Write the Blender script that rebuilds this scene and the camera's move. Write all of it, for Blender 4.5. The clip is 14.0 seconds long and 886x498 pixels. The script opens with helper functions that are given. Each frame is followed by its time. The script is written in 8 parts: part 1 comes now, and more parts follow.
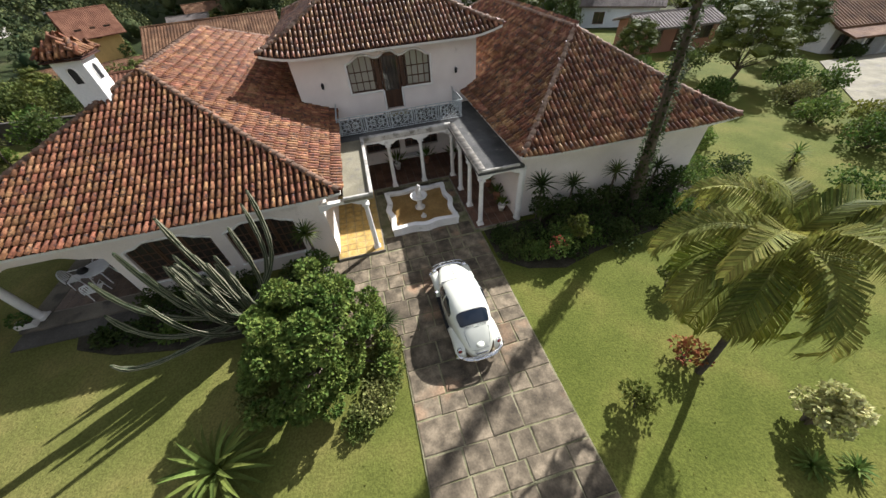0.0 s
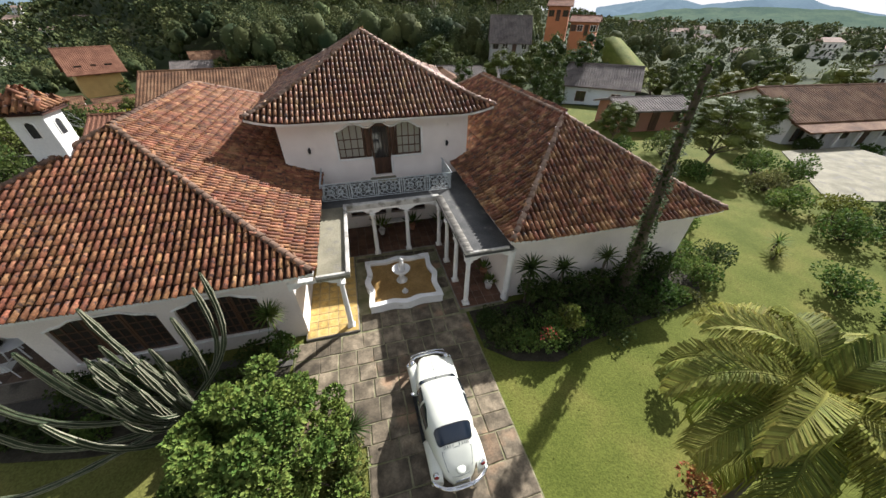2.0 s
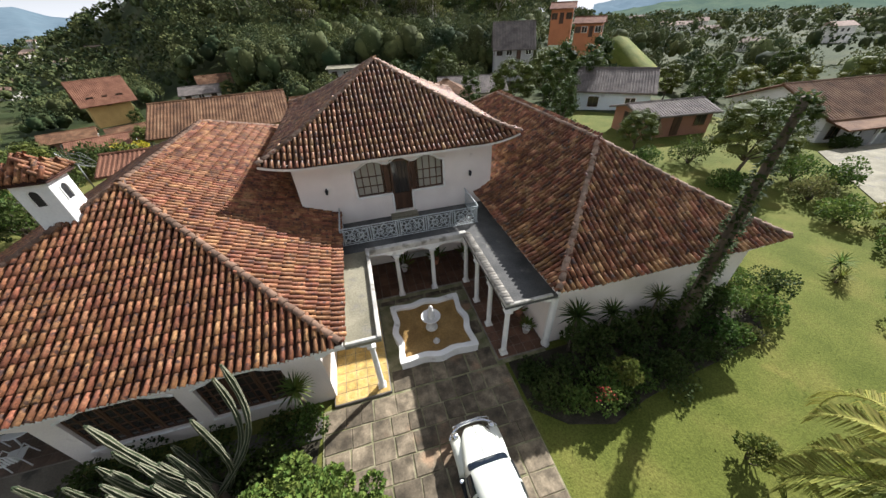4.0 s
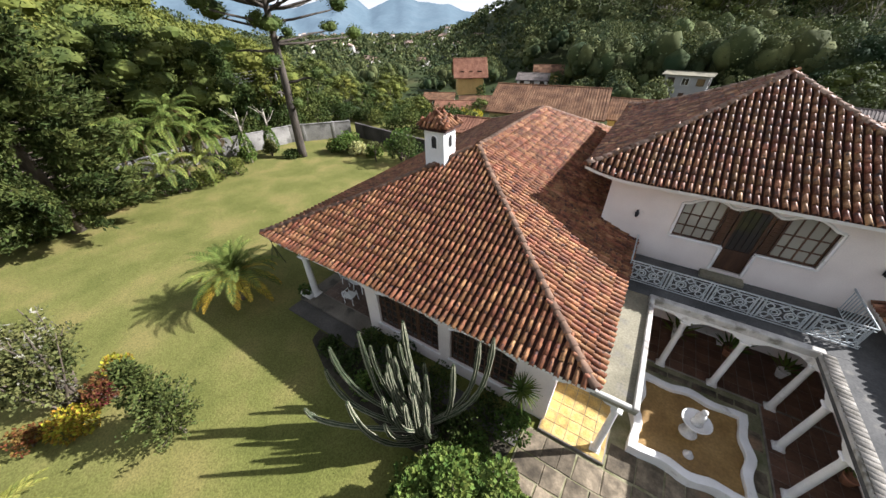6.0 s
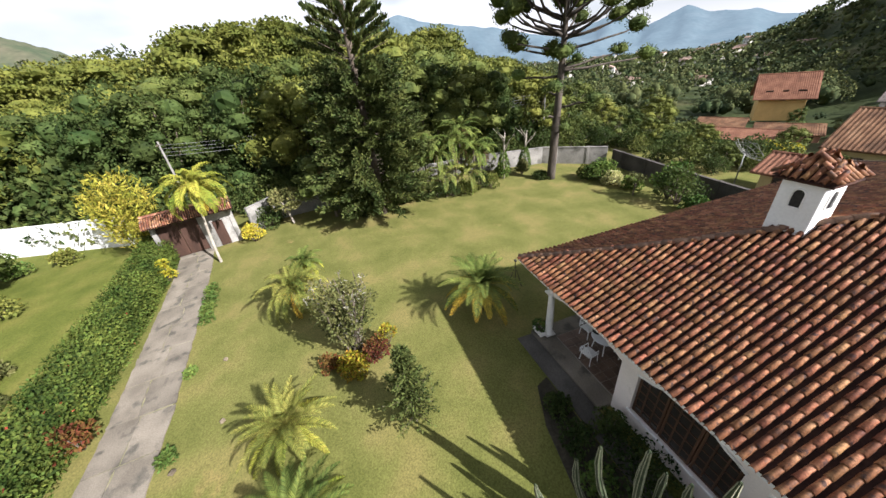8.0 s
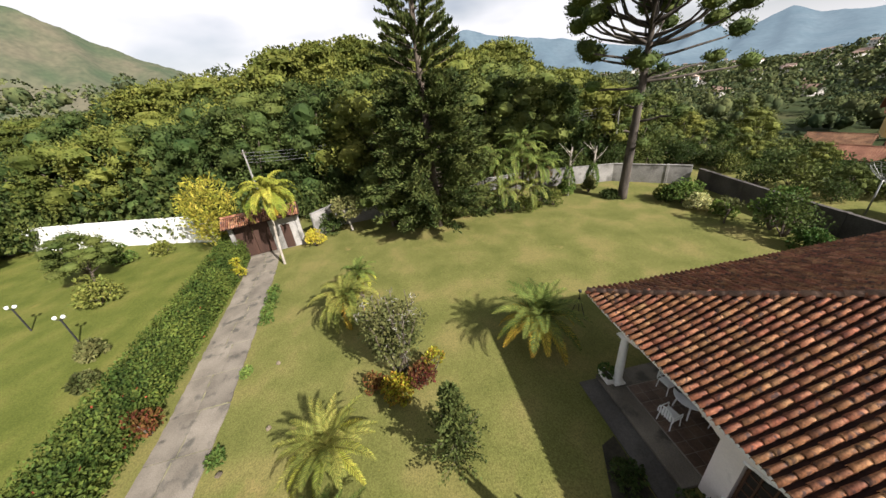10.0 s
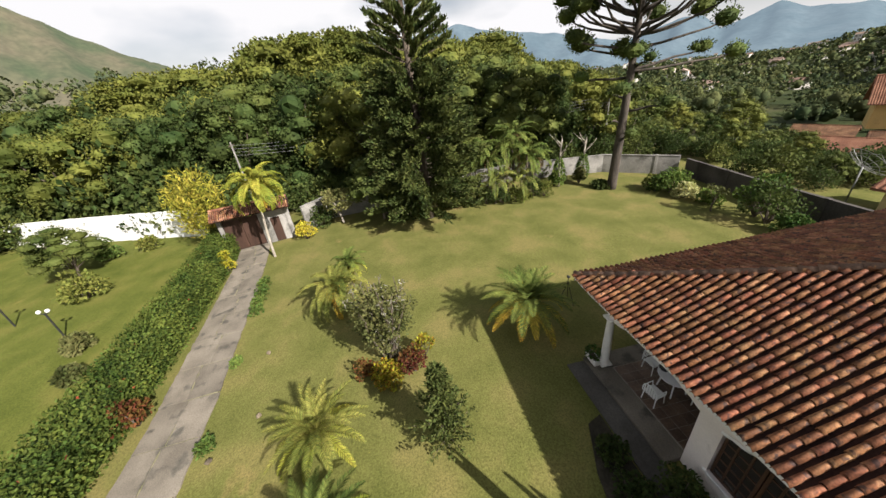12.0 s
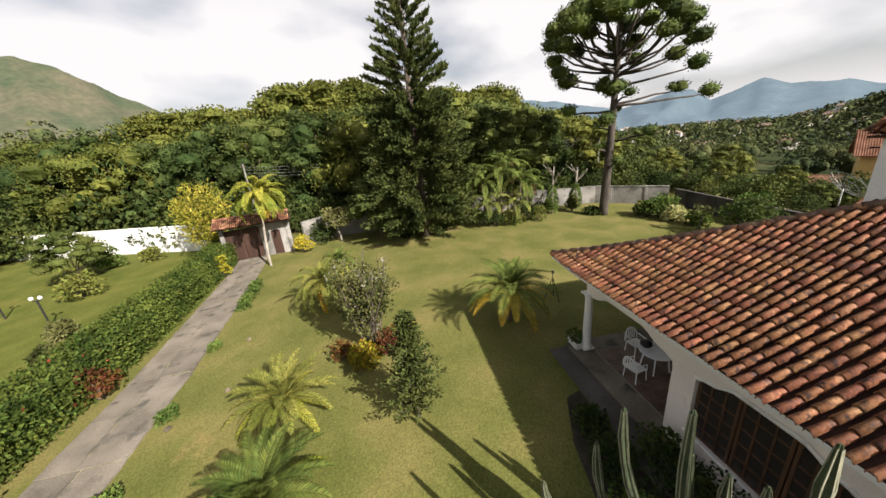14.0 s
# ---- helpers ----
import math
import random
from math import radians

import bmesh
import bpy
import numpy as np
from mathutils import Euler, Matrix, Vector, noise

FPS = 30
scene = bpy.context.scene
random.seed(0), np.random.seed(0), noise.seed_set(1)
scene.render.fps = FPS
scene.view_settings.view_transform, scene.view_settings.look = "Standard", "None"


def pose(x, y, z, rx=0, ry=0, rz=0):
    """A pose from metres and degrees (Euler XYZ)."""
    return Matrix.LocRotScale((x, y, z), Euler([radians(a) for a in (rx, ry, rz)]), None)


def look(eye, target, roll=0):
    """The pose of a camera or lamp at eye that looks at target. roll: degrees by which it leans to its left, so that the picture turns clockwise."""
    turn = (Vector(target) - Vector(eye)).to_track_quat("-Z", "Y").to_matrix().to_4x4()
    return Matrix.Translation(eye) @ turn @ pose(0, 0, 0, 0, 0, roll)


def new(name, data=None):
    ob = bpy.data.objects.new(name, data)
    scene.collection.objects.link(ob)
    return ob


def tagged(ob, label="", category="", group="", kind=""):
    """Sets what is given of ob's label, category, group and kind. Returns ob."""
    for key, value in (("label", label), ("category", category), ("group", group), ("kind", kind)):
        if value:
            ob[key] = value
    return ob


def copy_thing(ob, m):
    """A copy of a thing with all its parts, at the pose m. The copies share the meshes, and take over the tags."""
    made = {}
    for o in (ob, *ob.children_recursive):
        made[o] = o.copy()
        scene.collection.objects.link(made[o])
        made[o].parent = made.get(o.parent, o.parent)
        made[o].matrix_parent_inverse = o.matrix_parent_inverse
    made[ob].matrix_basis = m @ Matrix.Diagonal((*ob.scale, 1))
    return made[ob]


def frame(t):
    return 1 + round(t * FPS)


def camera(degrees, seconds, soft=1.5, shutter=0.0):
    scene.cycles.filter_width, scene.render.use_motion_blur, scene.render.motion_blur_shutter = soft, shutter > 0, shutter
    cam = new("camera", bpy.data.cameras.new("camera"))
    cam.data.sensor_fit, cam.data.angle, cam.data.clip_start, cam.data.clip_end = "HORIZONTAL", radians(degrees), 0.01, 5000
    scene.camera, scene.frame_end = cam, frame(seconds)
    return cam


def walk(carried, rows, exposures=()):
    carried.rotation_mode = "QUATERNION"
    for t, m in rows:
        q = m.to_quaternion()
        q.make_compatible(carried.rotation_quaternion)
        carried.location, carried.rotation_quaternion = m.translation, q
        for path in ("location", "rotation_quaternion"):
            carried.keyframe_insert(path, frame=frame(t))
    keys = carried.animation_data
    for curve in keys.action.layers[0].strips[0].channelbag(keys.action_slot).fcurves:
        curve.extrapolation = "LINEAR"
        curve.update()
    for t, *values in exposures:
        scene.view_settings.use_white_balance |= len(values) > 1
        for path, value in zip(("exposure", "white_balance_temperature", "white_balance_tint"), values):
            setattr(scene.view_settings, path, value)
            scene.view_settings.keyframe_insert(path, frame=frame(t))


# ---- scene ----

# ---------------------------------------------------------------- camera
cam = camera(108.4, 14.0, soft=1.5)
PATH = [
    (0, (-1.438, -17.497, 9.627), (-0.049, -10.553, 2.567), -4.75),
    (0.5, (-1.322, -17.114, 9.567), (0.972, -9.349, 3.698), -1.81),
    (1, (-1.172, -16.830, 9.504), (1.217, -9.119, 3.603), -1.38),
    (1.5, (-1.052, -16.397, 9.650), (0.834, -8.833, 3.387), -1.01),
    (2, (-0.983, -15.881, 10.062), (1.137, -8.193, 4.029), 0.79),
    (2.5, (-1.134, -15.184, 10.547), (0.948, -7.441, 4.571), -1.42),
    (2.7, (-1.145, -14.936, 10.679), (0.493, -6.995, 4.826), -5.51),
    (4.8, (-2.119, -13.632, 10.738), (-0.226, -5.835, 4.770), -0.75),
    (5, (-2.453, -13.597, 10.685), (-1.176, -5.620, 4.792), -0.51),
    (5.5, (-2.917, -13.420, 10.724), (-4.525, -5.347, 5.045), -3.50),
    (6, (-3.578, -13.218, 10.721), (-8.043, -6.376, 4.954), -1.09),
    (6.5, (-4.214, -13.017, 10.774), (-9.381, -6.440, 5.294), -3.83),
    (7, (-4.970, -13.001, 10.830), (-10.373, -5.720, 6.612), -8.37),
    (7.5, (-5.639, -13.258, 10.832), (-12.224, -7.352, 6.168), -3.00),
    (8, (-6.420, -13.983, 10.842), (-14.741, -11.500, 5.883), -6.28),
    (8.2, (-6.782, -14.056, 10.963), (-15.284, -12.527, 5.926), -6.63),
    (10.3, (-7.455, -13.929, 10.897), (-16.319, -12.875, 6.390), -6.66),
    (10.5, (-7.412, -13.999, 10.854), (-16.292, -12.783, 6.418), -6.60),
    (11, (-7.280, -13.958, 10.799), (-16.092, -13.078, 6.154), -7.12),
    (11.5, (-7.166, -13.953, 10.789), (-16.011, -13.225, 6.179), -6.27),
    (12, (-7.192, -13.787, 10.555), (-15.959, -12.614, 5.890), -7.03),
    (12.5, (-7.055, -13.877, 9.855), (-16.502, -12.015, 7.157), -6.75),
    (13, (-6.449, -13.794, 9.077), (-15.462, -12.477, 4.950), -7.89),
    (13.5, (-5.944, -13.664, 8.528), (-14.384, -12.590, 3.273), -7.51),
    (14, (-5.615, -13.367, 8.025), (-15.001, -12.102, 4.817), -5.45),
]
walk(cam, [(t, look(eye, target, roll)) for t, eye, target, roll in PATH],
     exposures=[(0.0, 1.10, 6150, 12), (2.7, 1.15, 6150, 11), (5.0, 1.24, 6050, 11), (6.5, 1.42, 6000, 14), (8.2, 1.36, 6200, 14), (10.3, 1.08, 6500, 13), (12.0, 1.02, 6600, 12), (14.0, 1.02, 6750, 13)])

# ---------------------------------------------------------------- light
SUN_AZ = radians(54)        # from +y towards +x
SUN_EL = radians(35)
world = bpy.data.worlds.new("world")
scene.world = world
world.use_nodes = True
wn, wl = world.node_tree.nodes, world.node_tree.links
wn.clear()
w_out = wn.new("ShaderNodeOutputWorld")
w_bg = wn.new("ShaderNodeBackground")
w_bg.inputs["Strength"].default_value = 0.042
w_sep = wn.new("ShaderNodeSeparateXYZ")
w_low = wn.new("ShaderNodeMapRange")
w_low.inputs["From Min"].default_value, w_low.inputs["From Max"].default_value = 0.30, 0.75
w_low.inputs["To Min"].default_value, w_low.inputs["To Max"].default_value = 1.0, 0.46
w_cover = wn.new("ShaderNodeMath")
w_cover.operation = "MULTIPLY"
w_sky = wn.new("ShaderNodeTexSky")
w_sky.sky_type = "NISHITA"
w_sky.sun_disc = False
w_sky.sun_elevation = SUN_EL
w_sky.sun_rotation = SUN_AZ
w_sky.dust_density = 2.0
# thin bright cloud over the blue
w_tc = wn.new("ShaderNodeTexCoord")
w_map = wn.new("ShaderNodeMapping")
w_map.inputs["Scale"].default_value = (1.0, 1.0, 2.4)
w_noise = wn.new("ShaderNodeTexNoise")
w_noise.inputs["Scale"].default_value = 1.9
w_noise.inputs["Detail"].default_value = 5
w_noise.inputs["Roughness"].default_value = 0.42
w_ramp = wn.new("ShaderNodeValToRGB")
w_ramp.color_ramp.elements[0].position = 0.38
w_ramp.color_ramp.elements[0].color = (0.10, 0.10, 0.10, 1)
w_ramp.color_ramp.elements[1].position = 0.55
w_mix = wn.new("ShaderNodeMix")
w_mix.data_type = "RGBA"
w_mix.inputs["B"].default_value = (11.4, 11.5, 11.8, 1)
wl.new(w_tc.outputs["Generated"], w_map.inputs["Vector"])
wl.new(w_map.outputs["Vector"], w_noise.inputs["Vector"])
wl.new(w_noise.outputs["Fac"], w_ramp.inputs["Fac"])
wl.new(w_tc.outputs["Generated"], w_sep.inputs["Vector"])
wl.new(w_sep.outputs["Z"], w_low.inputs["Value"])
wl.new(w_ramp.outputs["Color"], w_cover.inputs[0])
wl.new(w_low.outputs["Result"], w_cover.inputs[1])
# white haze along the horizon
w_haze = wn.new("ShaderNodeMapRange")
w_haze.inputs["From Min"].default_value, w_haze.inputs["From Max"].default_value = 0.02, 0.16
w_haze.inputs["To Min"].default_value, w_haze.inputs["To Max"].default_value = 0.88, 0.0
w_most = wn.new("ShaderNodeMath")
w_most.operation = "MAXIMUM"
wl.new(w_sep.outputs["Z"], w_haze.inputs["Value"])
wl.new(w_cover.outputs["Value"], w_most.inputs[0])
wl.new(w_haze.outputs["Result"], w_most.inputs[1])
wl.new(w_most.outputs["Value"], w_mix.inputs["Factor"])
wl.new(w_sky.outputs["Color"], w_mix.inputs["A"])
wl.new(w_mix.outputs["Result"], w_bg.inputs["Color"])
wl.new(w_bg.outputs["Background"], w_out.inputs["Surface"])

sun_data = bpy.data.lights.new("sun", "SUN")
sun_data.energy = 5.0
sun_data.angle = radians(0.6)
sun_data.color = (1.0, 0.965, 0.92)
sun = new("sun", sun_data)
sun_to = Vector((math.sin(SUN_AZ) * math.cos(SUN_EL), math.cos(SUN_AZ) * math.cos(SUN_EL), math.sin(SUN_EL)))
sun.matrix_world = look(sun_to * 60, (0, 0, 0))


# ---------------------------------------------------------------- materials
def mat(name, cols, scale=1.0, fine=40.0, rough=0.8, bump=0.25, depth=0.01, metal=0.0, rand=0.0, by="island",
        trans=0.0, spec=0.3, grain=0.25, stretch=(1, 1, 1), spots=None, spot_scale=6.0, spot_at=0.62, coat=0.0, hue=0.0):
    """Colours spread by a coarse noise, a fine grain over it, variation from piece to piece."""
    m = bpy.data.materials.new(name)
    m.use_nodes = True
    n, l = m.node_tree.nodes, m.node_tree.links
    p = n["Principled BSDF"]
    geo = n.new("ShaderNodeNewGeometry")
    mp = n.new("ShaderNodeMapping")
    mp.inputs["Scale"].default_value = stretch
    l.new(geo.outputs["Position"], mp.inputs["Vector"])
    a = n.new("ShaderNodeTexNoise")
    a.inputs["Scale"].default_value, a.inputs["Detail"].default_value = scale, 5
    l.new(mp.outputs["Vector"], a.inputs["Vector"])
    b = n.new("ShaderNodeTexNoise")
    b.inputs["Scale"].default_value, b.inputs["Detail"].default_value = fine, 3
    l.new(mp.outputs["Vector"], b.inputs["Vector"])
    ramp = n.new("ShaderNodeValToRGB")
    el = ramp.color_ramp.elements
    el[0].position, el[1].position = 0.34, 0.66
    el[0].color, el[1].color = (*cols[0], 1), (*cols[-1], 1)
    for i, c in enumerate(cols[1:-1]):
        e = el.new(0.34 + 0.32 * (i + 1) / (len(cols) - 1))
        e.color = (*c, 1)
    l.new(a.outputs["Fac"], ramp.inputs["Fac"])
    col = ramp.outputs["Color"]
    if spots:
        s = n.new("ShaderNodeTexNoise")
        s.inputs["Scale"].default_value, s.inputs["Detail"].default_value = spot_scale, 6
        l.new(mp.outputs["Vector"], s.inputs["Vector"])
        sr = n.new("ShaderNodeMapRange")
        sr.inputs["From Min"].default_value, sr.inputs["From Max"].default_value = spot_at, spot_at + 0.1
        l.new(s.outputs["Fac"], sr.inputs["Value"])
        mx = n.new("ShaderNodeMix")
        mx.data_type = "RGBA"
        mx.inputs["B"].default_value = (*spots, 1)
        l.new(sr.outputs["Result"], mx.inputs["Factor"])
        l.new(col, mx.inputs["A"])
        col = mx.outputs["Result"]
    hsv = n.new("ShaderNodeHueSaturation")
    val = n.new("ShaderNodeMapRange")
    val.inputs["From Min"].default_value, val.inputs["From Max"].default_value = 0.25, 0.75
    val.inputs["To Min"].default_value, val.inputs["To Max"].default_value = 1 - grain, 1 + grain
    l.new(b.outputs["Fac"], val.inputs["Value"])
    value = val.outputs["Result"]
    if rand:
        if by == "island":
            rnd = geo.outputs["Random Per Island"]
        else:
            rnd = n.new("ShaderNodeObjectInfo").outputs["Random"]
        rr = n.new("ShaderNodeMapRange")
        rr.inputs["To Min"].default_value, rr.inputs["To Max"].default_value = 1 - rand, 1 + rand
        l.new(rnd, rr.inputs["Value"])
        mul = n.new("ShaderNodeMath")
        mul.operation = "MULTIPLY"
        l.new(value, mul.inputs[0])
        l.new(rr.outputs["Result"], mul.inputs[1])
        value = mul.outputs["Value"]
        if hue:
            hm = n.new("ShaderNodeMath")
            hm.operation = "MULTIPLY"
            hm.inputs[1].default_value = 7.31
            fr = n.new("ShaderNodeMath")
            fr.operation = "FRACT"
            hr = n.new("ShaderNodeMapRange")
            hr.inputs["To Min"].default_value, hr.inputs["To Max"].default_value = 0.5 - hue, 0.5 + hue
            l.new(rnd, hm.inputs[0])
            l.new(hm.outputs["Value"], fr.inputs[0])
            l.new(fr.outputs["Value"], hr.inputs["Value"])
            l.new(hr.outputs["Result"], hsv.inputs["Hue"])
    l.new(value, hsv.inputs["Value"])
    l.new(col, hsv.inputs["Color"])
    l.new(hsv.outputs["Color"], p.inputs["Base Color"])
    p.inputs["Roughness"].default_value = rough
    p.inputs["Metallic"].default_value = metal
    p.inputs["Specular IOR Level"].default_value = spec
    p.inputs["Coat Weight"].default_value = coat
    if bump:
        bm = n.new("ShaderNodeBump")
        bm.inputs["Strength"].default_value, bm.inputs["Distance"].default_value = bump, depth
        l.new(b.outputs["Fac"], bm.inputs["Height"])
        l.new(bm.outputs["Normal"], p.inputs["Normal"])
    if trans:
        t = n.new("ShaderNodeBsdfTranslucent")
        mixs = n.new("ShaderNodeMixShader")
        mixs.inputs["Fac"].default_value = trans
        l.new(hsv.outputs["Color"], t.inputs["Color"])
        l.new(p.outputs["BSDF"], mixs.inputs[1])
        l.new(t.outputs["BSDF"], mixs.inputs[2])
        l.new(mixs.outputs["Shader"], n["Material Output"].inputs["Surface"])
    return m


def far_mat(name, c1, c2, haze_glow, scale):
    """Far mountain backdrop that glows a little: kilometres of air haze put into emission."""
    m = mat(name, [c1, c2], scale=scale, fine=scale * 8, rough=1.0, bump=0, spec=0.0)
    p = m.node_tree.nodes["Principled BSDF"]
    p.inputs["Emission Color"].default_value = (*haze_glow, 1)
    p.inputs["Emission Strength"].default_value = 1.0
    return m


M_STUCCO = mat("stucco_white", [(0.70, 0.625, 0.56), (0.80, 0.725, 0.655)], 0.8, 30, 0.9, 0.3, 0.004, grain=0.06, spots=(0.55, 0.48, 0.42), spot_scale=1.6, spot_at=0.66)
M_TRIM = mat("trim_white", [(0.68, 0.66, 0.61), (0.80, 0.78, 0.74)], 2.0, 40, 0.7, 0.15, 0.003, grain=0.07, spots=(0.50, 0.47, 0.42), spot_scale=3.0, spot_at=0.62)
M_KERB = mat("kerb_weathered", [(0.34, 0.32, 0.28), (0.56, 0.53, 0.47)], 2.4, 30, 0.85, 0.3, 0.004, grain=0.12, spots=(0.20, 0.185, 0.15), spot_scale=2.2, spot_at=0.56)
M_COPING = mat("coping_lichened", [(0.17, 0.155, 0.125), (0.36, 0.33, 0.28)], 3.0, 30, 0.9, 0.3, 0.004, rand=0.25, by="object")
M_SOIL = mat("bed_soil", [(0.022, 0.020, 0.012), (0.050, 0.042, 0.026)], 1.5, 14, 0.95, 0.8, 0.04, grain=0.35)
M_TILE = mat("roof_tile", [(0.125, 0.047, 0.021), (0.215, 0.086, 0.038), (0.33, 0.165, 0.078)], 2.6, 22, 0.70, 0.45, 0.008, rand=0.30, grain=0.46, by="island", hue=0.012,
             spots=(0.070, 0.036, 0.026), spot_scale=6.5, spot_at=0.55, spec=0.32)
M_TILE_O = mat("roof_tile_piece", [(0.125, 0.047, 0.021), (0.215, 0.086, 0.038), (0.33, 0.165, 0.078)], 2.6, 22, 0.70, 0.45, 0.008, rand=0.30, grain=0.46, by="object", hue=0.012,
               spots=(0.070, 0.036, 0.026), spot_scale=6.5, spot_at=0.55, spec=0.32)
# aged tiles; the palest tone puts sun highlights into the colour
M_TILE_R = mat("roof_tile_aged", [(0.100, 0.040, 0.019), (0.185, 0.078, 0.036), (0.38, 0.208, 0.108)], 2.6, 22, 0.50, 0.35, 0.008, rand=0.34, grain=0.48, by="island", hue=0.015,
               spots=(0.075, 0.055, 0.048), spot_scale=5.0, spot_at=0.56, spec=0.32)
M_TILE_RO = mat("roof_tile_aged_piece", [(0.100, 0.040, 0.019), (0.185, 0.078, 0.036), (0.38, 0.208, 0.108)], 2.6, 22, 0.50, 0.35, 0.008, rand=0.34, grain=0.48, by="object", hue=0.015,
                spots=(0.075, 0.055, 0.048), spot_scale=5.0, spot_at=0.56, spec=0.32)
# stands for the clay channels, with groove shade put into the colour
M_UNDER = mat("roof_underlay_shaded", [(0.030, 0.014, 0.010), (0.070, 0.032, 0.021)], 2.0, 20, 0.95, 0.3, 0.01)
M_CAP = mat("hip_tile_mossy", [(0.095, 0.060, 0.042), (0.19, 0.115, 0.075)], 2.0, 26, 0.9, 0.35, 0.006, rand=0.3, by="object")
M_CAP_PALE = mat("hip_tile_pale", [(0.17, 0.105, 0.072), (0.34, 0.24, 0.175)], 2.0, 26, 0.9, 0.35, 0.006, rand=0.3, by="object")
M_SLAB = mat("slab_concrete", [(0.155, 0.140, 0.095), (0.26, 0.236, 0.165)], 0.9, 18, 0.9, 0.3, 0.006, spots=(0.17, 0.155, 0.125), spot_scale=1.4, spot_at=0.56)
M_SLAB_D = mat("slab_dark", [(0.055, 0.055, 0.052), (0.105, 0.102, 0.094)], 0.9, 18, 0.9, 0.3, 0.006, spots=(0.16, 0.15, 0.13), spot_scale=1.6, spot_at=0.62)
M_WOOD = mat("wood_dark", [(0.050, 0.026, 0.015), (0.105, 0.054, 0.030)], 3.0, 30, 0.55, 0.3, 0.004, stretch=(1, 1, 0.15))
M_IRON = mat("iron_painted", [(0.30, 0.33, 0.33), (0.44, 0.47, 0.46)], 5.0, 60, 0.55, 0.2, 0.002)
M_BLACK = mat("black_iron", [(0.012, 0.012, 0.012), (0.03, 0.03, 0.03)], 9.0, 60, 0.5, 0.2, 0.002)
M_YTILE = mat("floor_tile_yellow", [(0.36, 0.24, 0.075), (0.50, 0.36, 0.14)], 2.4, 20, 0.5, 0.15, 0.003, rand=0.18, by="object")
M_RTILE = mat("floor_tile_red", [(0.085, 0.046, 0.030), (0.155, 0.082, 0.050)], 1.8, 20, 0.55, 0.15, 0.003, rand=0.22, by="object")
M_GROUT = mat("grout", [(0.17, 0.15, 0.12), (0.25, 0.22, 0.18)], 4.0, 40, 0.95, 0.2, 0.003)
M_STONE = mat("flagstone", [(0.075, 0.060, 0.040), (0.135, 0.108, 0.072), (0.215, 0.172, 0.115)], 2.6, 18, 0.9, 0.4, 0.008, rand=0.34, by="object",
              spots=(0.27, 0.175, 0.105), spot_scale=0.6, spot_at=0.58)
M_JOINT = mat("flagstone_joint", [(0.13, 0.13, 0.06), (0.27, 0.245, 0.15)], 2.0, 30, 0.95, 0.4, 0.01)
M_CONC = mat("drive_concrete", [(0.130, 0.112, 0.086), (0.215, 0.187, 0.146)], 0.8, 25, 0.95, 0.4, 0.006, rand=0.16, by="object", spots=(0.085, 0.078, 0.062), spot_scale=1.3, spot_at=0.56)
M_WATER = mat("basin_bottom", [(0.20, 0.115, 0.032), (0.30, 0.185, 0.06)], 1.4, 14, 0.5, 0.1, 0.01)
M_MARBLE = mat("statue_stone", [(0.50, 0.48, 0.44), (0.66, 0.64, 0.60)], 6.0, 50, 0.7, 0.3, 0.004)
M_BARK = mat("bark_brown", [(0.055, 0.042, 0.030), (0.15, 0.12, 0.09)], 3.0, 25, 0.95, 0.6, 0.02, stretch=(1, 1, 0.3))
M_TTILE = mat("floor_tile_tan", [(0.085, 0.055, 0.038), (0.15, 0.098, 0.066)], 1.8, 20, 0.55, 0.15, 0.003, rand=0.2, by="object")
M_BARK_D = mat("bark_dark", [(0.030, 0.025, 0.020), (0.085, 0.070, 0.055)], 3.0, 25, 0.95, 0.6, 0.02, stretch=(1, 1, 0.3))
M_BARK_L = mat("bark_pale", [(0.22, 0.19, 0.15), (0.40, 0.36, 0.30)], 3.0, 25, 0.95, 0.5, 0.02, stretch=(1, 1, 0.4))


def leaf_mat(name, c1, c2, rand=0.4, trans=0.3, scale=0.6, hue=0.02, rough=0.7, each=0.22):
    """Leaves that differ one from another, and plant from plant."""
    m = mat(name, [c1, c2], scale, 12, rough, 0, 0.01, rand=rand, trans=trans, grain=0.15, hue=hue, spec=0.12)
    n, l = m.node_tree.nodes, m.node_tree.links
    first = next(k for k in n if k.bl_idname == "ShaderNodeHueSaturation")
    users = [k.to_socket for k in first.outputs["Color"].links]
    info, span, tint = n.new("ShaderNodeObjectInfo"), n.new("ShaderNodeMapRange"), n.new("ShaderNodeMapRange")
    span.inputs["To Min"].default_value, span.inputs["To Max"].default_value = 1 - each, 1 + each
    tint.inputs["To Min"].default_value, tint.inputs["To Max"].default_value = 0.506, 0.486
    second = n.new("ShaderNodeHueSaturation")
    l.new(info.outputs["Random"], span.inputs["Value"])
    l.new(info.outputs["Random"], tint.inputs["Value"])
    l.new(span.outputs["Result"], second.inputs["Value"])
    l.new(tint.outputs["Result"], second.inputs["Hue"])
    l.new(first.outputs["Color"], second.inputs["Color"])
    for u in users:
        l.new(second.outputs["Color"], u)
    return m


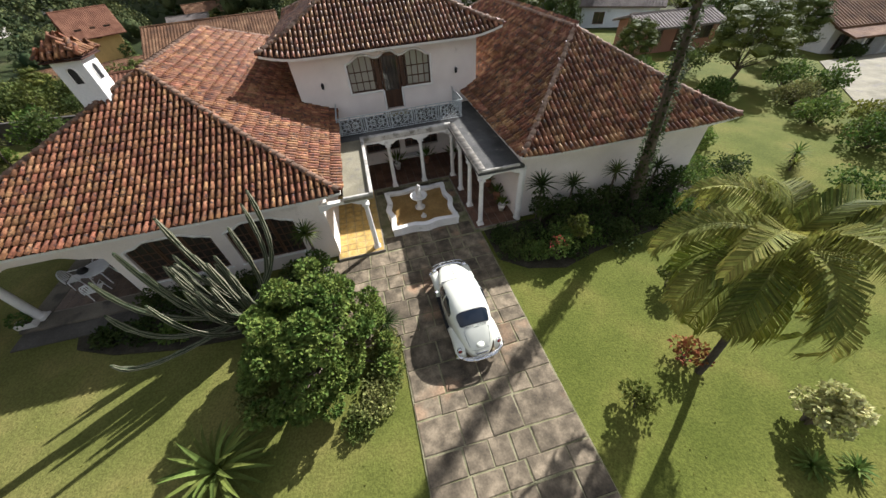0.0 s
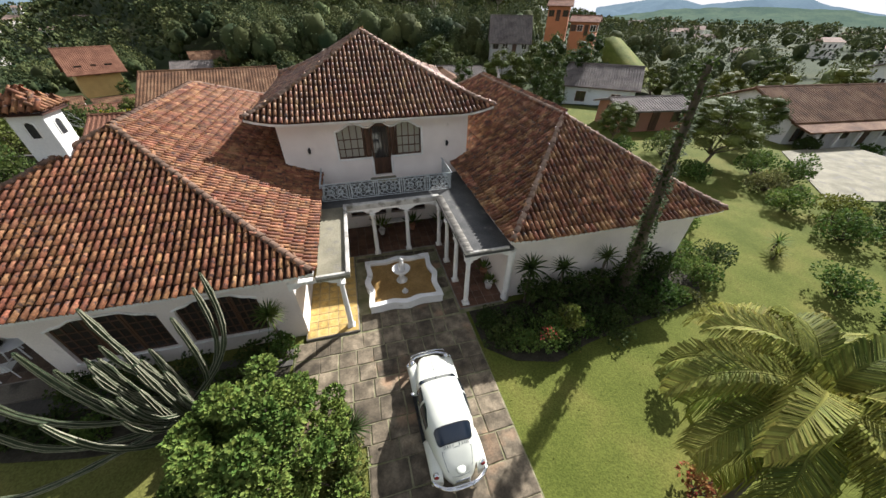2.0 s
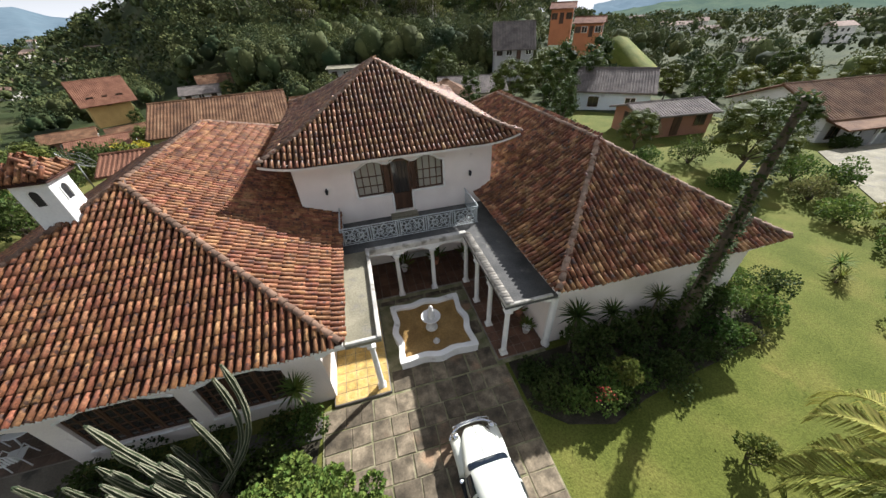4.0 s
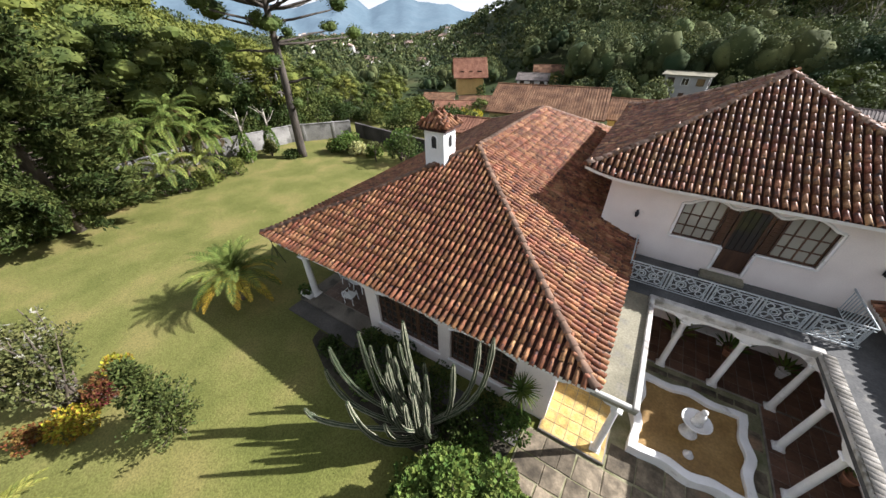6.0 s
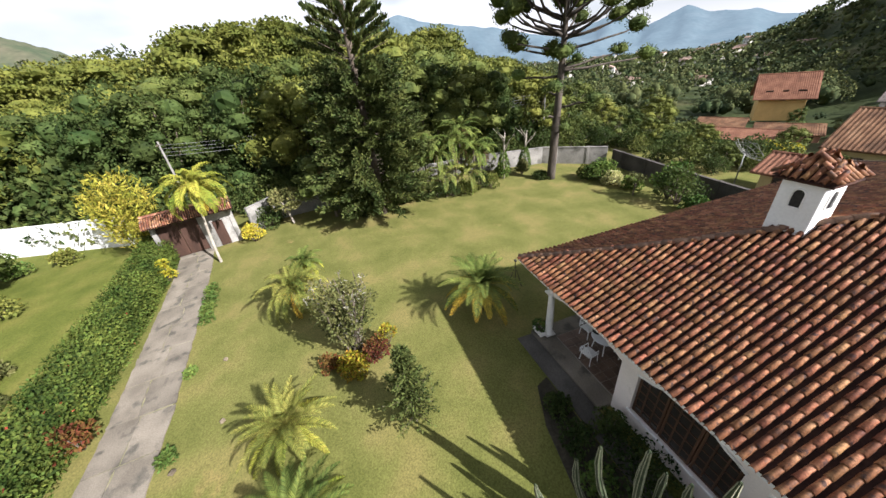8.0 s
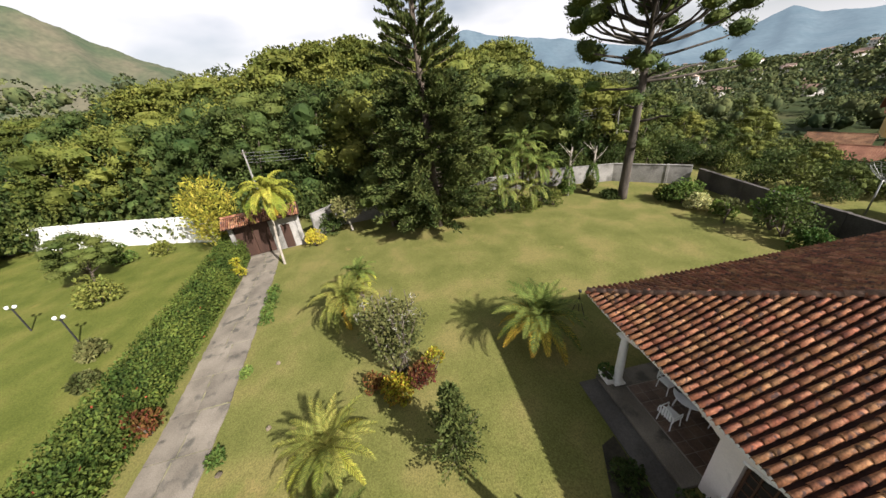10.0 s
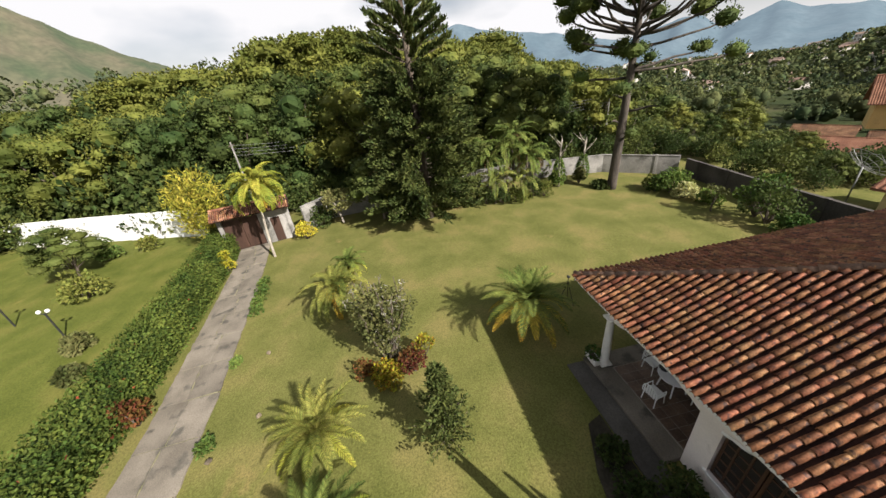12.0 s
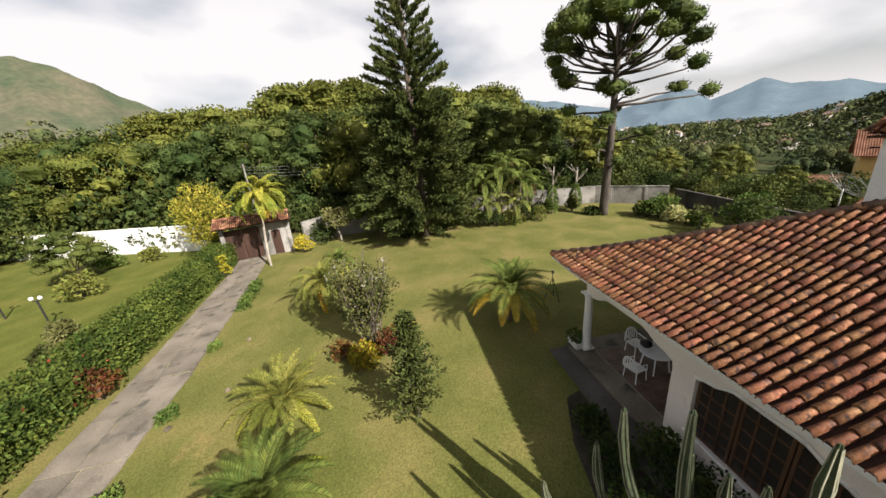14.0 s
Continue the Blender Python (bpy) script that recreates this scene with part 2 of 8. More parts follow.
M_LEAF = leaf_mat("leaf_broad", (0.050, 0.095, 0.020), (0.120, 0.175, 0.038))
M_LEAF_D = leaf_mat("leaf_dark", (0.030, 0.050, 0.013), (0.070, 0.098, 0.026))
M_LEAF_OLIVE = leaf_mat("leaf_olive", (0.085, 0.110, 0.022), (0.175, 0.185, 0.042))
M_LEAF_BUSH = leaf_mat("leaf_bush", (0.046, 0.088, 0.016), (0.125, 0.170, 0.036), trans=0.15, scale=1.6)
M_LEAF_GREY = leaf_mat("leaf_grey", (0.062, 0.074, 0.022), (0.150, 0.152, 0.054))
M_LICHEN = leaf_mat("lichen", (0.20, 0.19, 0.14), (0.36, 0.345, 0.27))
M_LEAF_Y = leaf_mat("leaf_yellow", (0.33, 0.30, 0.025), (0.52, 0.46, 0.06))
M_CROTON = leaf_mat("leaf_croton", (0.17, 0.15, 0.016), (0.40, 0.32, 0.03), hue=0.055)
M_LEAF_BAM = leaf_mat("leaf_bamboo", (0.17, 0.185, 0.022), (0.36, 0.33, 0.05))
M_LEAF_CREAM = leaf_mat("leaf_cream", (0.38, 0.38, 0.14), (0.62, 0.60, 0.30))
M_LEAF_RED = leaf_mat("leaf_red", (0.085, 0.030, 0.015), (0.20, 0.105, 0.03), hue=0.04)
M_FLOWER_R = leaf_mat("flower_red", (0.26, 0.025, 0.018), (0.40, 0.09, 0.06))
M_NEEDLE = leaf_mat("needle_dark", (0.036, 0.054, 0.015), (0.100, 0.116, 0.030), trans=0.15)
M_NEEDLE_A = leaf_mat("needle_araucaria", (0.034, 0.058, 0.016), (0.100, 0.125, 0.030), trans=0.08)
M_PALM = leaf_mat("palm_green", (0.064, 0.100, 0.020), (0.160, 0.196, 0.045), trans=0.3)
M_PALM_Y = leaf_mat("palm_yellow", (0.38, 0.27, 0.03), (0.58, 0.44, 0.06), trans=0.3)
M_PALM_LT = leaf_mat("palm_light", (0.14, 0.19, 0.025), (0.34, 0.33, 0.05), trans=0.35)
M_PALM_C = leaf_mat("palm_coconut", (0.055, 0.086, 0.018), (0.19, 0.205, 0.048), trans=0.25)
M_LEAF_W = leaf_mat("leaf_wood", (0.056, 0.074, 0.014), (0.135, 0.144, 0.029), scale=0.55, rand=0.2, hue=0.01, trans=0.14)
M_LEAF_WD = leaf_mat("leaf_wood_dark", (0.042, 0.062, 0.014), (0.108, 0.126, 0.030), scale=0.55, rand=0.2, hue=0.01, trans=0.14)
M_PALM_O = leaf_mat("palm_olive", (0.105, 0.130, 0.026), (0.27, 0.265, 0.06), trans=0.3)
M_DRY = leaf_mat("palm_dry", (0.16, 0.105, 0.045), (0.30, 0.22, 0.10), trans=0.2)
M_HEDGE = leaf_mat("leaf_hedge", (0.036, 0.064, 0.012), (0.110, 0.145, 0.028))
M_CACTUS = mat("cactus_skin", [(0.026, 0.040, 0.018), (0.058, 0.072, 0.034)], 2.5, 20, 0.7, 0.3, 0.01)
M_DISH = mat("galvanised_steel", [(0.20, 0.20, 0.19), (0.34, 0.34, 0.32)], 4.0, 40, 0.5, 0.1, 0.002, metal=0.6)
M_SPINE = mat("cactus_rib_edge", [(0.17, 0.17, 0.11), (0.30, 0.29, 0.20)], 6.0, 50, 0.9, 0.3, 0.01)
M_PAINT = mat("car_paint", [(0.70, 0.70, 0.59), (0.74, 0.74, 0.63)], 1.0, 30, 0.28, 0.0, grain=0.02, spec=0.5, coat=0.5)
M_CHROME = mat("chrome", [(0.7, 0.7, 0.7), (0.8, 0.8, 0.8)], 3.0, 30, 0.18, 0, metal=1.0, grain=0.03)
M_RUBBER = mat("rubber", [(0.018, 0.018, 0.018), (0.03, 0.03, 0.03)], 8.0, 60, 0.9, 0.2, 0.002)
M_TAIL = mat("tail_lens", [(0.16, 0.012, 0.010), (0.22, 0.02, 0.015)], 8.0, 60, 0.25, 0)
M_PLATE = mat("plate_grey", [(0.30, 0.31, 0.32), (0.36, 0.37, 0.38)], 9.0, 60, 0.5, 0)
M_PLASTIC = mat("white_plastic", [(0.72, 0.72, 0.70), (0.80, 0.80, 0.78)], 5.0, 60, 0.4, 0.05, 0.001, grain=0.03)
M_DARKSLAB = mat("path_dark", [(0.055, 0.05, 0.042), (0.10, 0.092, 0.078)], 0.8, 20, 0.95, 0.4, 0.008)
M_GREYWALL = mat("garden_wall", [(0.13, 0.125, 0.11), (0.29, 0.275, 0.25)], 0.5, 12, 0.95, 0.4, 0.01, spots=(0.12, 0.115, 0.10), spot_scale=0.8, spot_at=0.55)
M_DARKWALL = mat("garden_wall_dark", [(0.045, 0.04, 0.035), (0.09, 0.08, 0.07)], 0.6, 12, 0.95, 0.4, 0.01)
M_WHITEWALL = mat("wall_white", [(0.70, 0.69, 0.66), (0.80, 0.79, 0.76)], 0.5, 12, 0.9, 0.2, 0.01, grain=0.06)
M_GATE = mat("gate_wood", [(0.034, 0.017, 0.011), (0.062, 0.031, 0.020)], 2.0, 25, 0.7, 0.3, 0.006, stretch=(1, 1, 0.2))
M_POT = mat("terracotta_pot", [(0.30, 0.13, 0.07), (0.40, 0.19, 0.11)], 4.0, 40, 0.85, 0.2, 0.003)
M_CABLE = mat("cable", [(0.13, 0.13, 0.13), (0.17, 0.17, 0.17)], 4.0, 40, 0.6, 0)


def glass_mat(name, tint, rough=0.06):
    m = bpy.data.materials.new(name)
    m.use_nodes = True
    p = m.node_tree.nodes["Principled BSDF"]
    p.inputs["Base Color"].default_value = (*tint, 1)
    p.inputs["Roughness"].default_value = rough
    p.inputs["Specular IOR Level"].default_value = 0.6
    return m


M_GLASS = glass_mat("window_glass", (0.30, 0.285, 0.235), 0.12)
M_GLASS_D = glass_mat("window_glass_dark", (0.035, 0.03, 0.026))
M_CARGLASS = glass_mat("car_glass", (0.012, 0.018, 0.028), 0.04)


# ---------------------------------------------------------------- mesh building
class Build:
    """Vertices and faces gathered for one mesh."""

    def __init__(self):
        self.v, self.f = [], []

    def add(self, verts, faces, m=None):
        k = len(self.v)
        self.v += [tuple(m @ Vector(p)) for p in verts] if m else [tuple(p) for p in verts]
        self.f += [tuple(i + k for i in f) for f in faces]
        return self

    def box(self, x0, x1, y0, y1, z0, z1, c=0.0, m=None):
        """A box; c: width of its chamfers."""
        if c <= 0:
            vs = [(x, y, z) for x in (x0, x1) for y in (y0, y1) for z in (z0, z1)]
            return self.add(vs, [(0, 1, 3, 2), (4, 6, 7, 5), (0, 4, 5, 1), (2, 3, 7, 6), (0, 2, 6, 4), (1, 5, 7, 3)], m)
        c = min(c, (x1 - x0) * 0.45, (y1 - y0) * 0.45, (z1 - z0) * 0.45)
        vs, at = [], {}
        for i in (0, 1):
            for j in (0, 1):
                for k in (0, 1):
                    p = [(x0, x1)[i], (y0, y1)[j], (z0, z1)[k]]
                    q = [p[0] + (c, -c)[i], p[1] + (c, -c)[j], p[2] + (c, -c)[k]]
                    for ax in range(3):
                        r = list(q)
                        r[ax] = p[ax]
                        at[i, j, k, ax] = len(vs)
                        vs.append(r)
        fs = []
        for ax in range(3):
            u, w = [(1, 2), (2, 0), (0, 1)][ax]
            for s in (0, 1):
                ring = []
                for a, b in ((0, 0), (1, 0), (1, 1), (0, 1)):
                    key = [0, 0, 0]
                    key[ax], key[u], key[w] = s, a, b
                    ring.append(at[(*key, ax)])
                fs.append(tuple(ring if s else ring[::-1]))
        for ax in range(3):
            u, w = [(1, 2), (2, 0), (0, 1)][ax]
            for a in (0, 1):
                for b in (0, 1):
                    k0, k1 = [0, 0, 0], [0, 0, 0]
                    k0[ax], k1[ax] = 0, 1
                    k0[u] = k1[u] = a
                    k0[w] = k1[w] = b
                    ring = (at[(*k0, u)], at[(*k1, u)], at[(*k1, w)], at[(*k0, w)])
                    fs.append(ring if a == b else ring[::-1])
        for i in (0, 1):
            for j in (0, 1):
                for k in (0, 1):
                    tri = (at[i, j, k, 0], at[i, j, k, 1], at[i, j, k, 2])
                    fs.append(tri if (i + j + k) % 2 else tri[::-1])
        return self.add(vs, fs, m)

    def tube(self, pts, radii, n=8, caps=True, star=0.0):
        """A tube along points. star: depth of ribs (every second vertex drawn in)."""
        pts = [Vector(p) for p in pts]
        if not hasattr(radii, "__len__"):
            radii = [radii] * len(pts)
        vs, fs, ref = [], [], None
        for i, p in enumerate(pts):
            d = (pts[min(i + 1, len(pts) - 1)] - pts[max(i - 1, 0)])
            d = d.normalized() if d.length > 1e-9 else Vector((0, 0, 1))
            if ref is None:
                ref = d.orthogonal().normalized()
            u = (ref - d * ref.dot(d))
            u = u.normalized() if u.length > 1e-6 else d.orthogonal().normalized()
            ref = u
            w = d.cross(u)
            for k in range(n):
                a = 2 * math.pi * k / n
                r = radii[i] * (1 - star if star and k % 2 else 1)
                vs.append(p + (u * math.cos(a) + w * math.sin(a)) * r)
        for i in range(len(pts) - 1):
            for k in range(n):
                fs.append((i * n + k, i * n + (k + 1) % n, (i + 1) * n + (k + 1) % n, (i + 1) * n + k))
        if caps:
            fs.append(tuple(range(n))[::-1])
            fs.append(tuple(range((len(pts) - 1) * n, len(pts) * n)))
        return self.add(vs, fs)

    def lathe(self, profile, at=(0, 0, 0), n=20):
        """A turned form: (radius, height) pairs from bottom to top."""
        vs, fs = [], []
        for r, z in profile:
            for k in range(n):
                a = 2 * math.pi * k / n
                vs.append((at[0] + r * math.cos(a), at[1] + r * math.sin(a), at[2] + z))
        for i in range(len(profile) - 1):
            for k in range(n):
                fs.append((i * n + k, i * n + (k + 1) % n, (i + 1) * n + (k + 1) % n, (i + 1) * n + k))
        fs.append(tuple(range(n))[::-1])
        fs.append(tuple(range((len(profile) - 1) * n, len(profile) * n)))
        return self.add(vs, fs)

    def prism(self, outline, axis, a, b):
        """A flat outline (pairs) pushed along axis 'x', 'y' or 'z' from a to b."""
        n = len(outline)
        put = {"x": lambda p, t: (t, p[0], p[1]), "y": lambda p, t: (p[0], t, p[1]), "z": lambda p, t: (p[0], p[1], t)}[axis]
        vs = [put(p, a) for p in outline] + [put(p, b) for p in outline]
        fs = [(i, (i + 1) % n, n + (i + 1) % n, n + i) for i in range(n)]
        return self.add(vs, fs + [tuple(range(n))[::-1], tuple(range(n, 2 * n))])

    def strip(self, lower, upper, axis, a, b):
        """A wall between two lines of equal count in a plane, from a to b in depth."""
        n = len(lower)
        put = {"x": lambda p, t: (t, p[0], p[1]), "y": lambda p, t: (p[0], t, p[1]), "z": lambda p, t: (p[0], p[1], t)}[axis]
        vs = [put(p, t) for t in (a, b) for row in (lower, upper) for p in row]
        fs = []
        for i in range(n - 1):
            fs += [(i, i + 1, n + i + 1, n + i), (2 * n + i, 3 * n + i, 3 * n + i + 1, 2 * n + i + 1),
                   (i, 2 * n + i, 2 * n + i + 1, i + 1), (n + i, n + i + 1, 3 * n + i + 1, 3 * n + i)]
        fs += [(0, n, 3 * n, 2 * n), (n - 1, 3 * n - 1, 4 * n - 1, 2 * n - 1)]
        return self.add(vs, fs)

    def mesh(self, name, material, smooth=False):
        me = bpy.data.meshes.new(name)
        me.from_pydata(self.v, [], self.f)
        me.materials.append(material)
        if smooth:
            me.polygons.foreach_set("use_smooth", [True] * len(me.polygons))
        me.update()
        return me


def fix_normals(me):
    bm = bmesh.new()
    bm.from_mesh(me)
    bmesh.ops.recalc_face_normals(bm, faces=bm.faces)
    bm.to_mesh(me)
    bm.free()


def part(name, b, material, parent=None, label="", smooth=False, kind="", mend=True):
    """One mesh object, under a thing or a part."""
    me = b.mesh(name, material, smooth)
    if mend and len(b.f) < 20000:
        fix_normals(me)
    ob = new(name, me)
    ob.parent = parent
    return tagged(ob, label, kind=kind) if (label or kind) else ob


def parts(name, b, material, parent=None, label="", smooth=False):
    """Each connected piece of the build as a part of its own; returns the first."""
    up = list(range(len(b.v)))

    def root(i):
        while up[i] != i:
            up[i] = up[up[i]]
            i = up[i]
        return i

    for f in b.f:
        for i in f[1:]:
            up[root(i)] = root(f[0])
    groups = {}
    for f in b.f:
        groups.setdefault(root(f[0]), []).append(f)
    first = None
    for faces in groups.values():
        ids = sorted({i for f in faces for i in f})
        at = {i: k for k, i in enumerate(ids)}
        ob = part(name, Build().add([b.v[i] for i in ids], [tuple(at[i] for i in f) for f in faces]), material, parent, label, smooth)
        first = first or ob
    return first


def weld(b):
    """The same build with vertices in one place joined."""
    at, out, ids = {}, Build(), []
    for v in b.v:
        key = tuple(round(c, 4) for c in v)
        if key not in at:
            at[key] = len(out.v)
            out.v.append(v)
        ids.append(at[key])
    for f in b.f:
        g = []
        for i in f:
            if ids[i] not in g:
                g.append(ids[i])
        if len(g) > 2:
            out.f.append(tuple(g))
    return out


def piece(name, me, parent, m=None):
    """An object on a shared mesh."""
    ob = new(name, me)
    ob.parent = parent
    if m is not None:
        ob.matrix_basis = m
    return ob


def thing(name, label, category, group="", kind="", at=(0, 0, 0)):
    ob = new(name)
    ob.location = at
    return tagged(ob, label, category, group, kind)


# ---------------------------------------------------------------- terrain and ground
def smooth01(a, b, x):
    t = min(1.0, max(0.0, (x - a) / (b - a)))
    return t * t * (3 - 2 * t)


HILL_AZ = [-180, -120, -75, -57, -51, -43, -38, -30, -24, -16, -9, -2, 3, 7, 12, 16, 22, 27, 31, 36, 60, 75, 110, 150, 180]
HILL_EL = [1.0, 0.0, -2.2, -1.6, -2.0, -2.2, -2.4, -0.4, 0.6, 1.2, 2.0, 3.2, 3.0, 2.8, 5.0, 4.8, 3.8, 1.2, -0.8, -2.0, -2.0, 0.5, 2.0, 1.5, 1.0]
HILL_R = [500, 500, 700, 700, 600, 400, 300, 230, 230, 230, 230, 230, 240, 250, 260, 280, 330, 400, 450, 560, 560, 300, 260, 320, 500]
DIP = [0, 0, -5, -5, -4, -3, -3, -3, -3, -3, -3.2, -3.2, -3.2, -3.4, -3.6, -4, -5.5, -7, -8, -9, -7, -2, 0, 0, 0]


def ground_z(x, y):
    """Height of the land: a level plot, a valley to the north-west, wooded hills round it."""
    r = math.hypot(x, y)
    az = math.degrees(math.atan2(-x, y))          # positive to the west of north
    inside = max(x - 34, -x - 44, y - 19, -y - 75, 0.0)
    if inside <= 0:
        return 0.0
    el, far = float(np.interp(az, HILL_AZ, HILL_EL)), float(np.interp(az, HILL_AZ, HILL_R))
    top = 10.7 + far * math.tan(radians(el))
    low = float(np.interp(az, HILL_AZ, DIP)) * smooth01(2, 30, inside)
    z = low + (top - low) * smooth01(76, far, r) ** 1.15
    z -= smooth01(far * 1.1, 2600, r) * (top + 40)
    return z + noise.noise((x * 0.012, y * 0.012, 3.1)) * 2.0 * smooth01(30, 160, inside)


def polar_sheet(name, material):
    b = Build()
    rs = [0, 10, 20, 30, 36, 42, 48, 55, 62, 70, 80, 92, 106, 122, 140, 160, 185, 215, 250, 300, 360, 430, 520, 640, 800, 1000, 1300, 1700, 2300, 3000, 4200]
    n = 144
    vs, fs = [(0, 0, -0.02)], []
    for r in rs[1:]:
        for k in range(n):
            a = 2 * math.pi * k / n
            x, y = r * math.sin(a), r * math.cos(a)
            vs.append((x, y, ground_z(x, y) - 0.02))
    for k in range(n):
        fs.append((0, 1 + (k + 1) % n, 1 + k))
    for i in range(len(rs) - 2):
        for k in range(n):
            p = 1 + i * n
            fs.append((p + k, p + (k + 1) % n, p + n + (k + 1) % n, p + n + k))
    b.add(vs, fs)
    return part(name, b, material, smooth=True)


M_LAWN = mat("lawn", [(0.098, 0.104, 0.027), (0.126, 0.126, 0.036), (0.168, 0.146, 0.050)], 0.45, 19, 0.95, 0.6, 0.03, grain=0.34,
             spots=(0.27, 0.19, 0.08), spot_scale=0.33, spot_at=0.68, spec=0.1)
# the watered grass east of the drive is greener than the dry west lawn
ln_, ll_ = M_LAWN.node_tree.nodes, M_LAWN.node_tree.links
l_hsv = next(k for k in ln_ if k.bl_idname == "ShaderNodeHueSaturation")
l_geo = next(k for k in ln_ if k.bl_idname == "ShaderNodeNewGeometry")
l_xyz, l_mix, l_map = ln_.new("ShaderNodeSeparateXYZ"), ln_.new("ShaderNodeMix"), ln_.new("ShaderNodeMapRange")
l_mul = ln_.new("ShaderNodeMix")
l_mul.data_type, l_mul.blend_type = "RGBA", "MULTIPLY"
l_mul.inputs["Factor"].default_value = 1.0
l_mul.inputs["B"].default_value = (0.76, 0.86, 0.60, 1)
l_mix.data_type = "RGBA"
l_map.inputs["From Min"].default_value, l_map.inputs["From Max"].default_value = -15.0, 1.0
ll_.new(l_geo.outputs["Position"], l_xyz.inputs["Vector"])
ll_.new(l_xyz.outputs["X"], l_map.inputs["Value"])
ll_.new(l_hsv.outputs["Color"], l_mul.inputs["A"])
ll_.new(l_hsv.outputs["Color"], l_mix.inputs["A"])
ll_.new(l_mul.outputs["Result"], l_mix.inputs["B"])
l_south, l_max = ln_.new("ShaderNodeMapRange"), ln_.new("ShaderNodeMath")
l_south.inputs["From Min"].default_value, l_south.inputs["From Max"].default_value = -25.0, -28.0
l_max.operation = "MAXIMUM"
ll_.new(l_xyz.outputs["Y"], l_south.inputs["Value"])
ll_.new(l_map.outputs["Result"], l_max.inputs[0])
ll_.new(l_south.outputs["Result"], l_max.inputs[1])
ll_.new(l_max.outputs["Value"], l_mix.inputs["Factor"])
ll_.new(l_mix.outputs["Result"], ln_["Principled BSDF"].inputs["Base Color"])
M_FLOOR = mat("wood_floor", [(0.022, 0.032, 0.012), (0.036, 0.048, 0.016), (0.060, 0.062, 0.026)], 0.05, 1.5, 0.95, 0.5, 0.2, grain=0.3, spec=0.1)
ground = polar_sheet("ground", M_LAWN)
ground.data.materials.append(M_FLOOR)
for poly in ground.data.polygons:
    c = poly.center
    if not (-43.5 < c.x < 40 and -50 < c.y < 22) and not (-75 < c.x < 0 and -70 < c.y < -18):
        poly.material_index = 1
tagged(ground, "mown green lawn with worn dry patches and sloping land beyond", "lawn", kind="structure")

# low blades that roughen the lawn near the drive and house
rng = random.Random(5)
tufts = Build()
M_GRASS = leaf_mat("grass_blade", (0.095, 0.118, 0.02), (0.18, 0.17, 0.04), rand=0.35, trans=0.3)


def on_paving(x, y):
    return (-4.3 < x < 2.45 and -12 < y < -7) or (-2.05 < x < 2.45 and y < -11) or (-16 < x < 14 and y > -7.9) or (x < -9 and -29 < y - 0.0 < -21.6)


for _ in range(3500):
    x, y = rng.uniform(-34, 14), rng.uniform(-21, 10)
    if on_paving(x, y):
        continue
    h, a, w = rng.uniform(0.005, 0.025), rng.uniform(0, 6.28), rng.uniform(0.015, 0.035)
    dx, dy = math.cos(a) * w, math.sin(a) * w
    lx, ly = rng.uniform(-0.05, 0.05), rng.uniform(-0.05, 0.05)
    tufts.add([(x - dx, y - dy, -0.02), (x + dx, y + dy, -0.02), (x + lx, y + ly, h)], [(0, 1, 2)])
lawn_tufts = part("grass", tufts, M_GRASS, mend=False)
tagged(lawn_tufts, "short green grass blades standing up from the lawn", "grass", kind="stuff")


# ---------------------------------------------------------------- paving
def flagstones(parent, x0, x1, y0, y1, seed, small=0.45, large=0.95, skip=None):
    r = random.Random(seed)
    y = y0
    while y < y1 - 0.15:
        h = min(r.uniform(0.5, 0.95), y1 - y)
        x = x0
        while x < x1 - 0.1:
            w = r.uniform(small, large)
            if x1 - x - w < small:
                w = x1 - x
            if not (skip and skip(x + w / 2, y + h / 2)):
                g = 0.018
                b = Build()
                j = lambda: r.uniform(-0.022, 0.022)
                top = r.uniform(0.028, 0.042)
                o = [(x + g + j(), y + g + j()), (x + w - g + j(), y + g + j()), (x + w - g + j(), y + h - g + j()), (x + g + j(), y + h - g + j())]
                cx, cy = x + w / 2, y + h / 2
                inn = [(px + (cx - px) * 0.06, py + (cy - py) * 0.06) for px, py in o]
                b.add([(*p, -0.01) for p in o] + [(*p, top - 0.012) for p in o] + [(*p, top + r.uniform(-0.004, 0.004)) for p in inn],
                      [(0, 1, 5, 4), (1, 2, 6, 5), (2, 3, 7, 6), (3, 0, 4, 7), (4, 5, 9, 8), (5, 6, 10, 9), (6, 7, 11, 10), (7, 4, 8, 11), (8, 9, 10, 11)])
                part("flagstone", b, M_STONE, parent, mend=False)
            x += w
        y += h


drive = part("pavement", Build().box(-1.97, 2.36, -24.0, -11.6, -0.05, 0.012).box(-4.25, 2.36, -11.598, -7.45, -0.05, 0.011).box(-1.9, 4.1, -7.448, -2.6, -0.05, 0.010), M_JOINT)
tagged(drive, "weathered grey flagstone drive and forecourt with mossy joints", "paving", kind="structure")
flagstones(drive, -1.95, 2.34, -23.9, -11.6, 3, 0.6, 1.15)
flagstones(drive, -4.2, 2.34, -11.6, -7.5, 4, 0.42, 0.85)
flagstones(drive, -1.85, 2.1, -7.45, -2.9, 6, 0.42, 0.85, skip=lambda x, y: -1.6 < x < 1.75 and -6.9 < y < -3.4)

# concrete lane to the gate
LANE = [(-34.6, -26.0), (-33, -25.7), (-30, -25.15), (-26, -24.6), (-22, -24.1), (-18, -23.6), (-14, -23.3), (-10, -23.0), (-5, -22.7), (0, -22.6), (4, -22.6)]
lane = thing("lane", "long weathered concrete lane across the lawn", "driveway", kind="structure")
lane_r = random.Random(41)


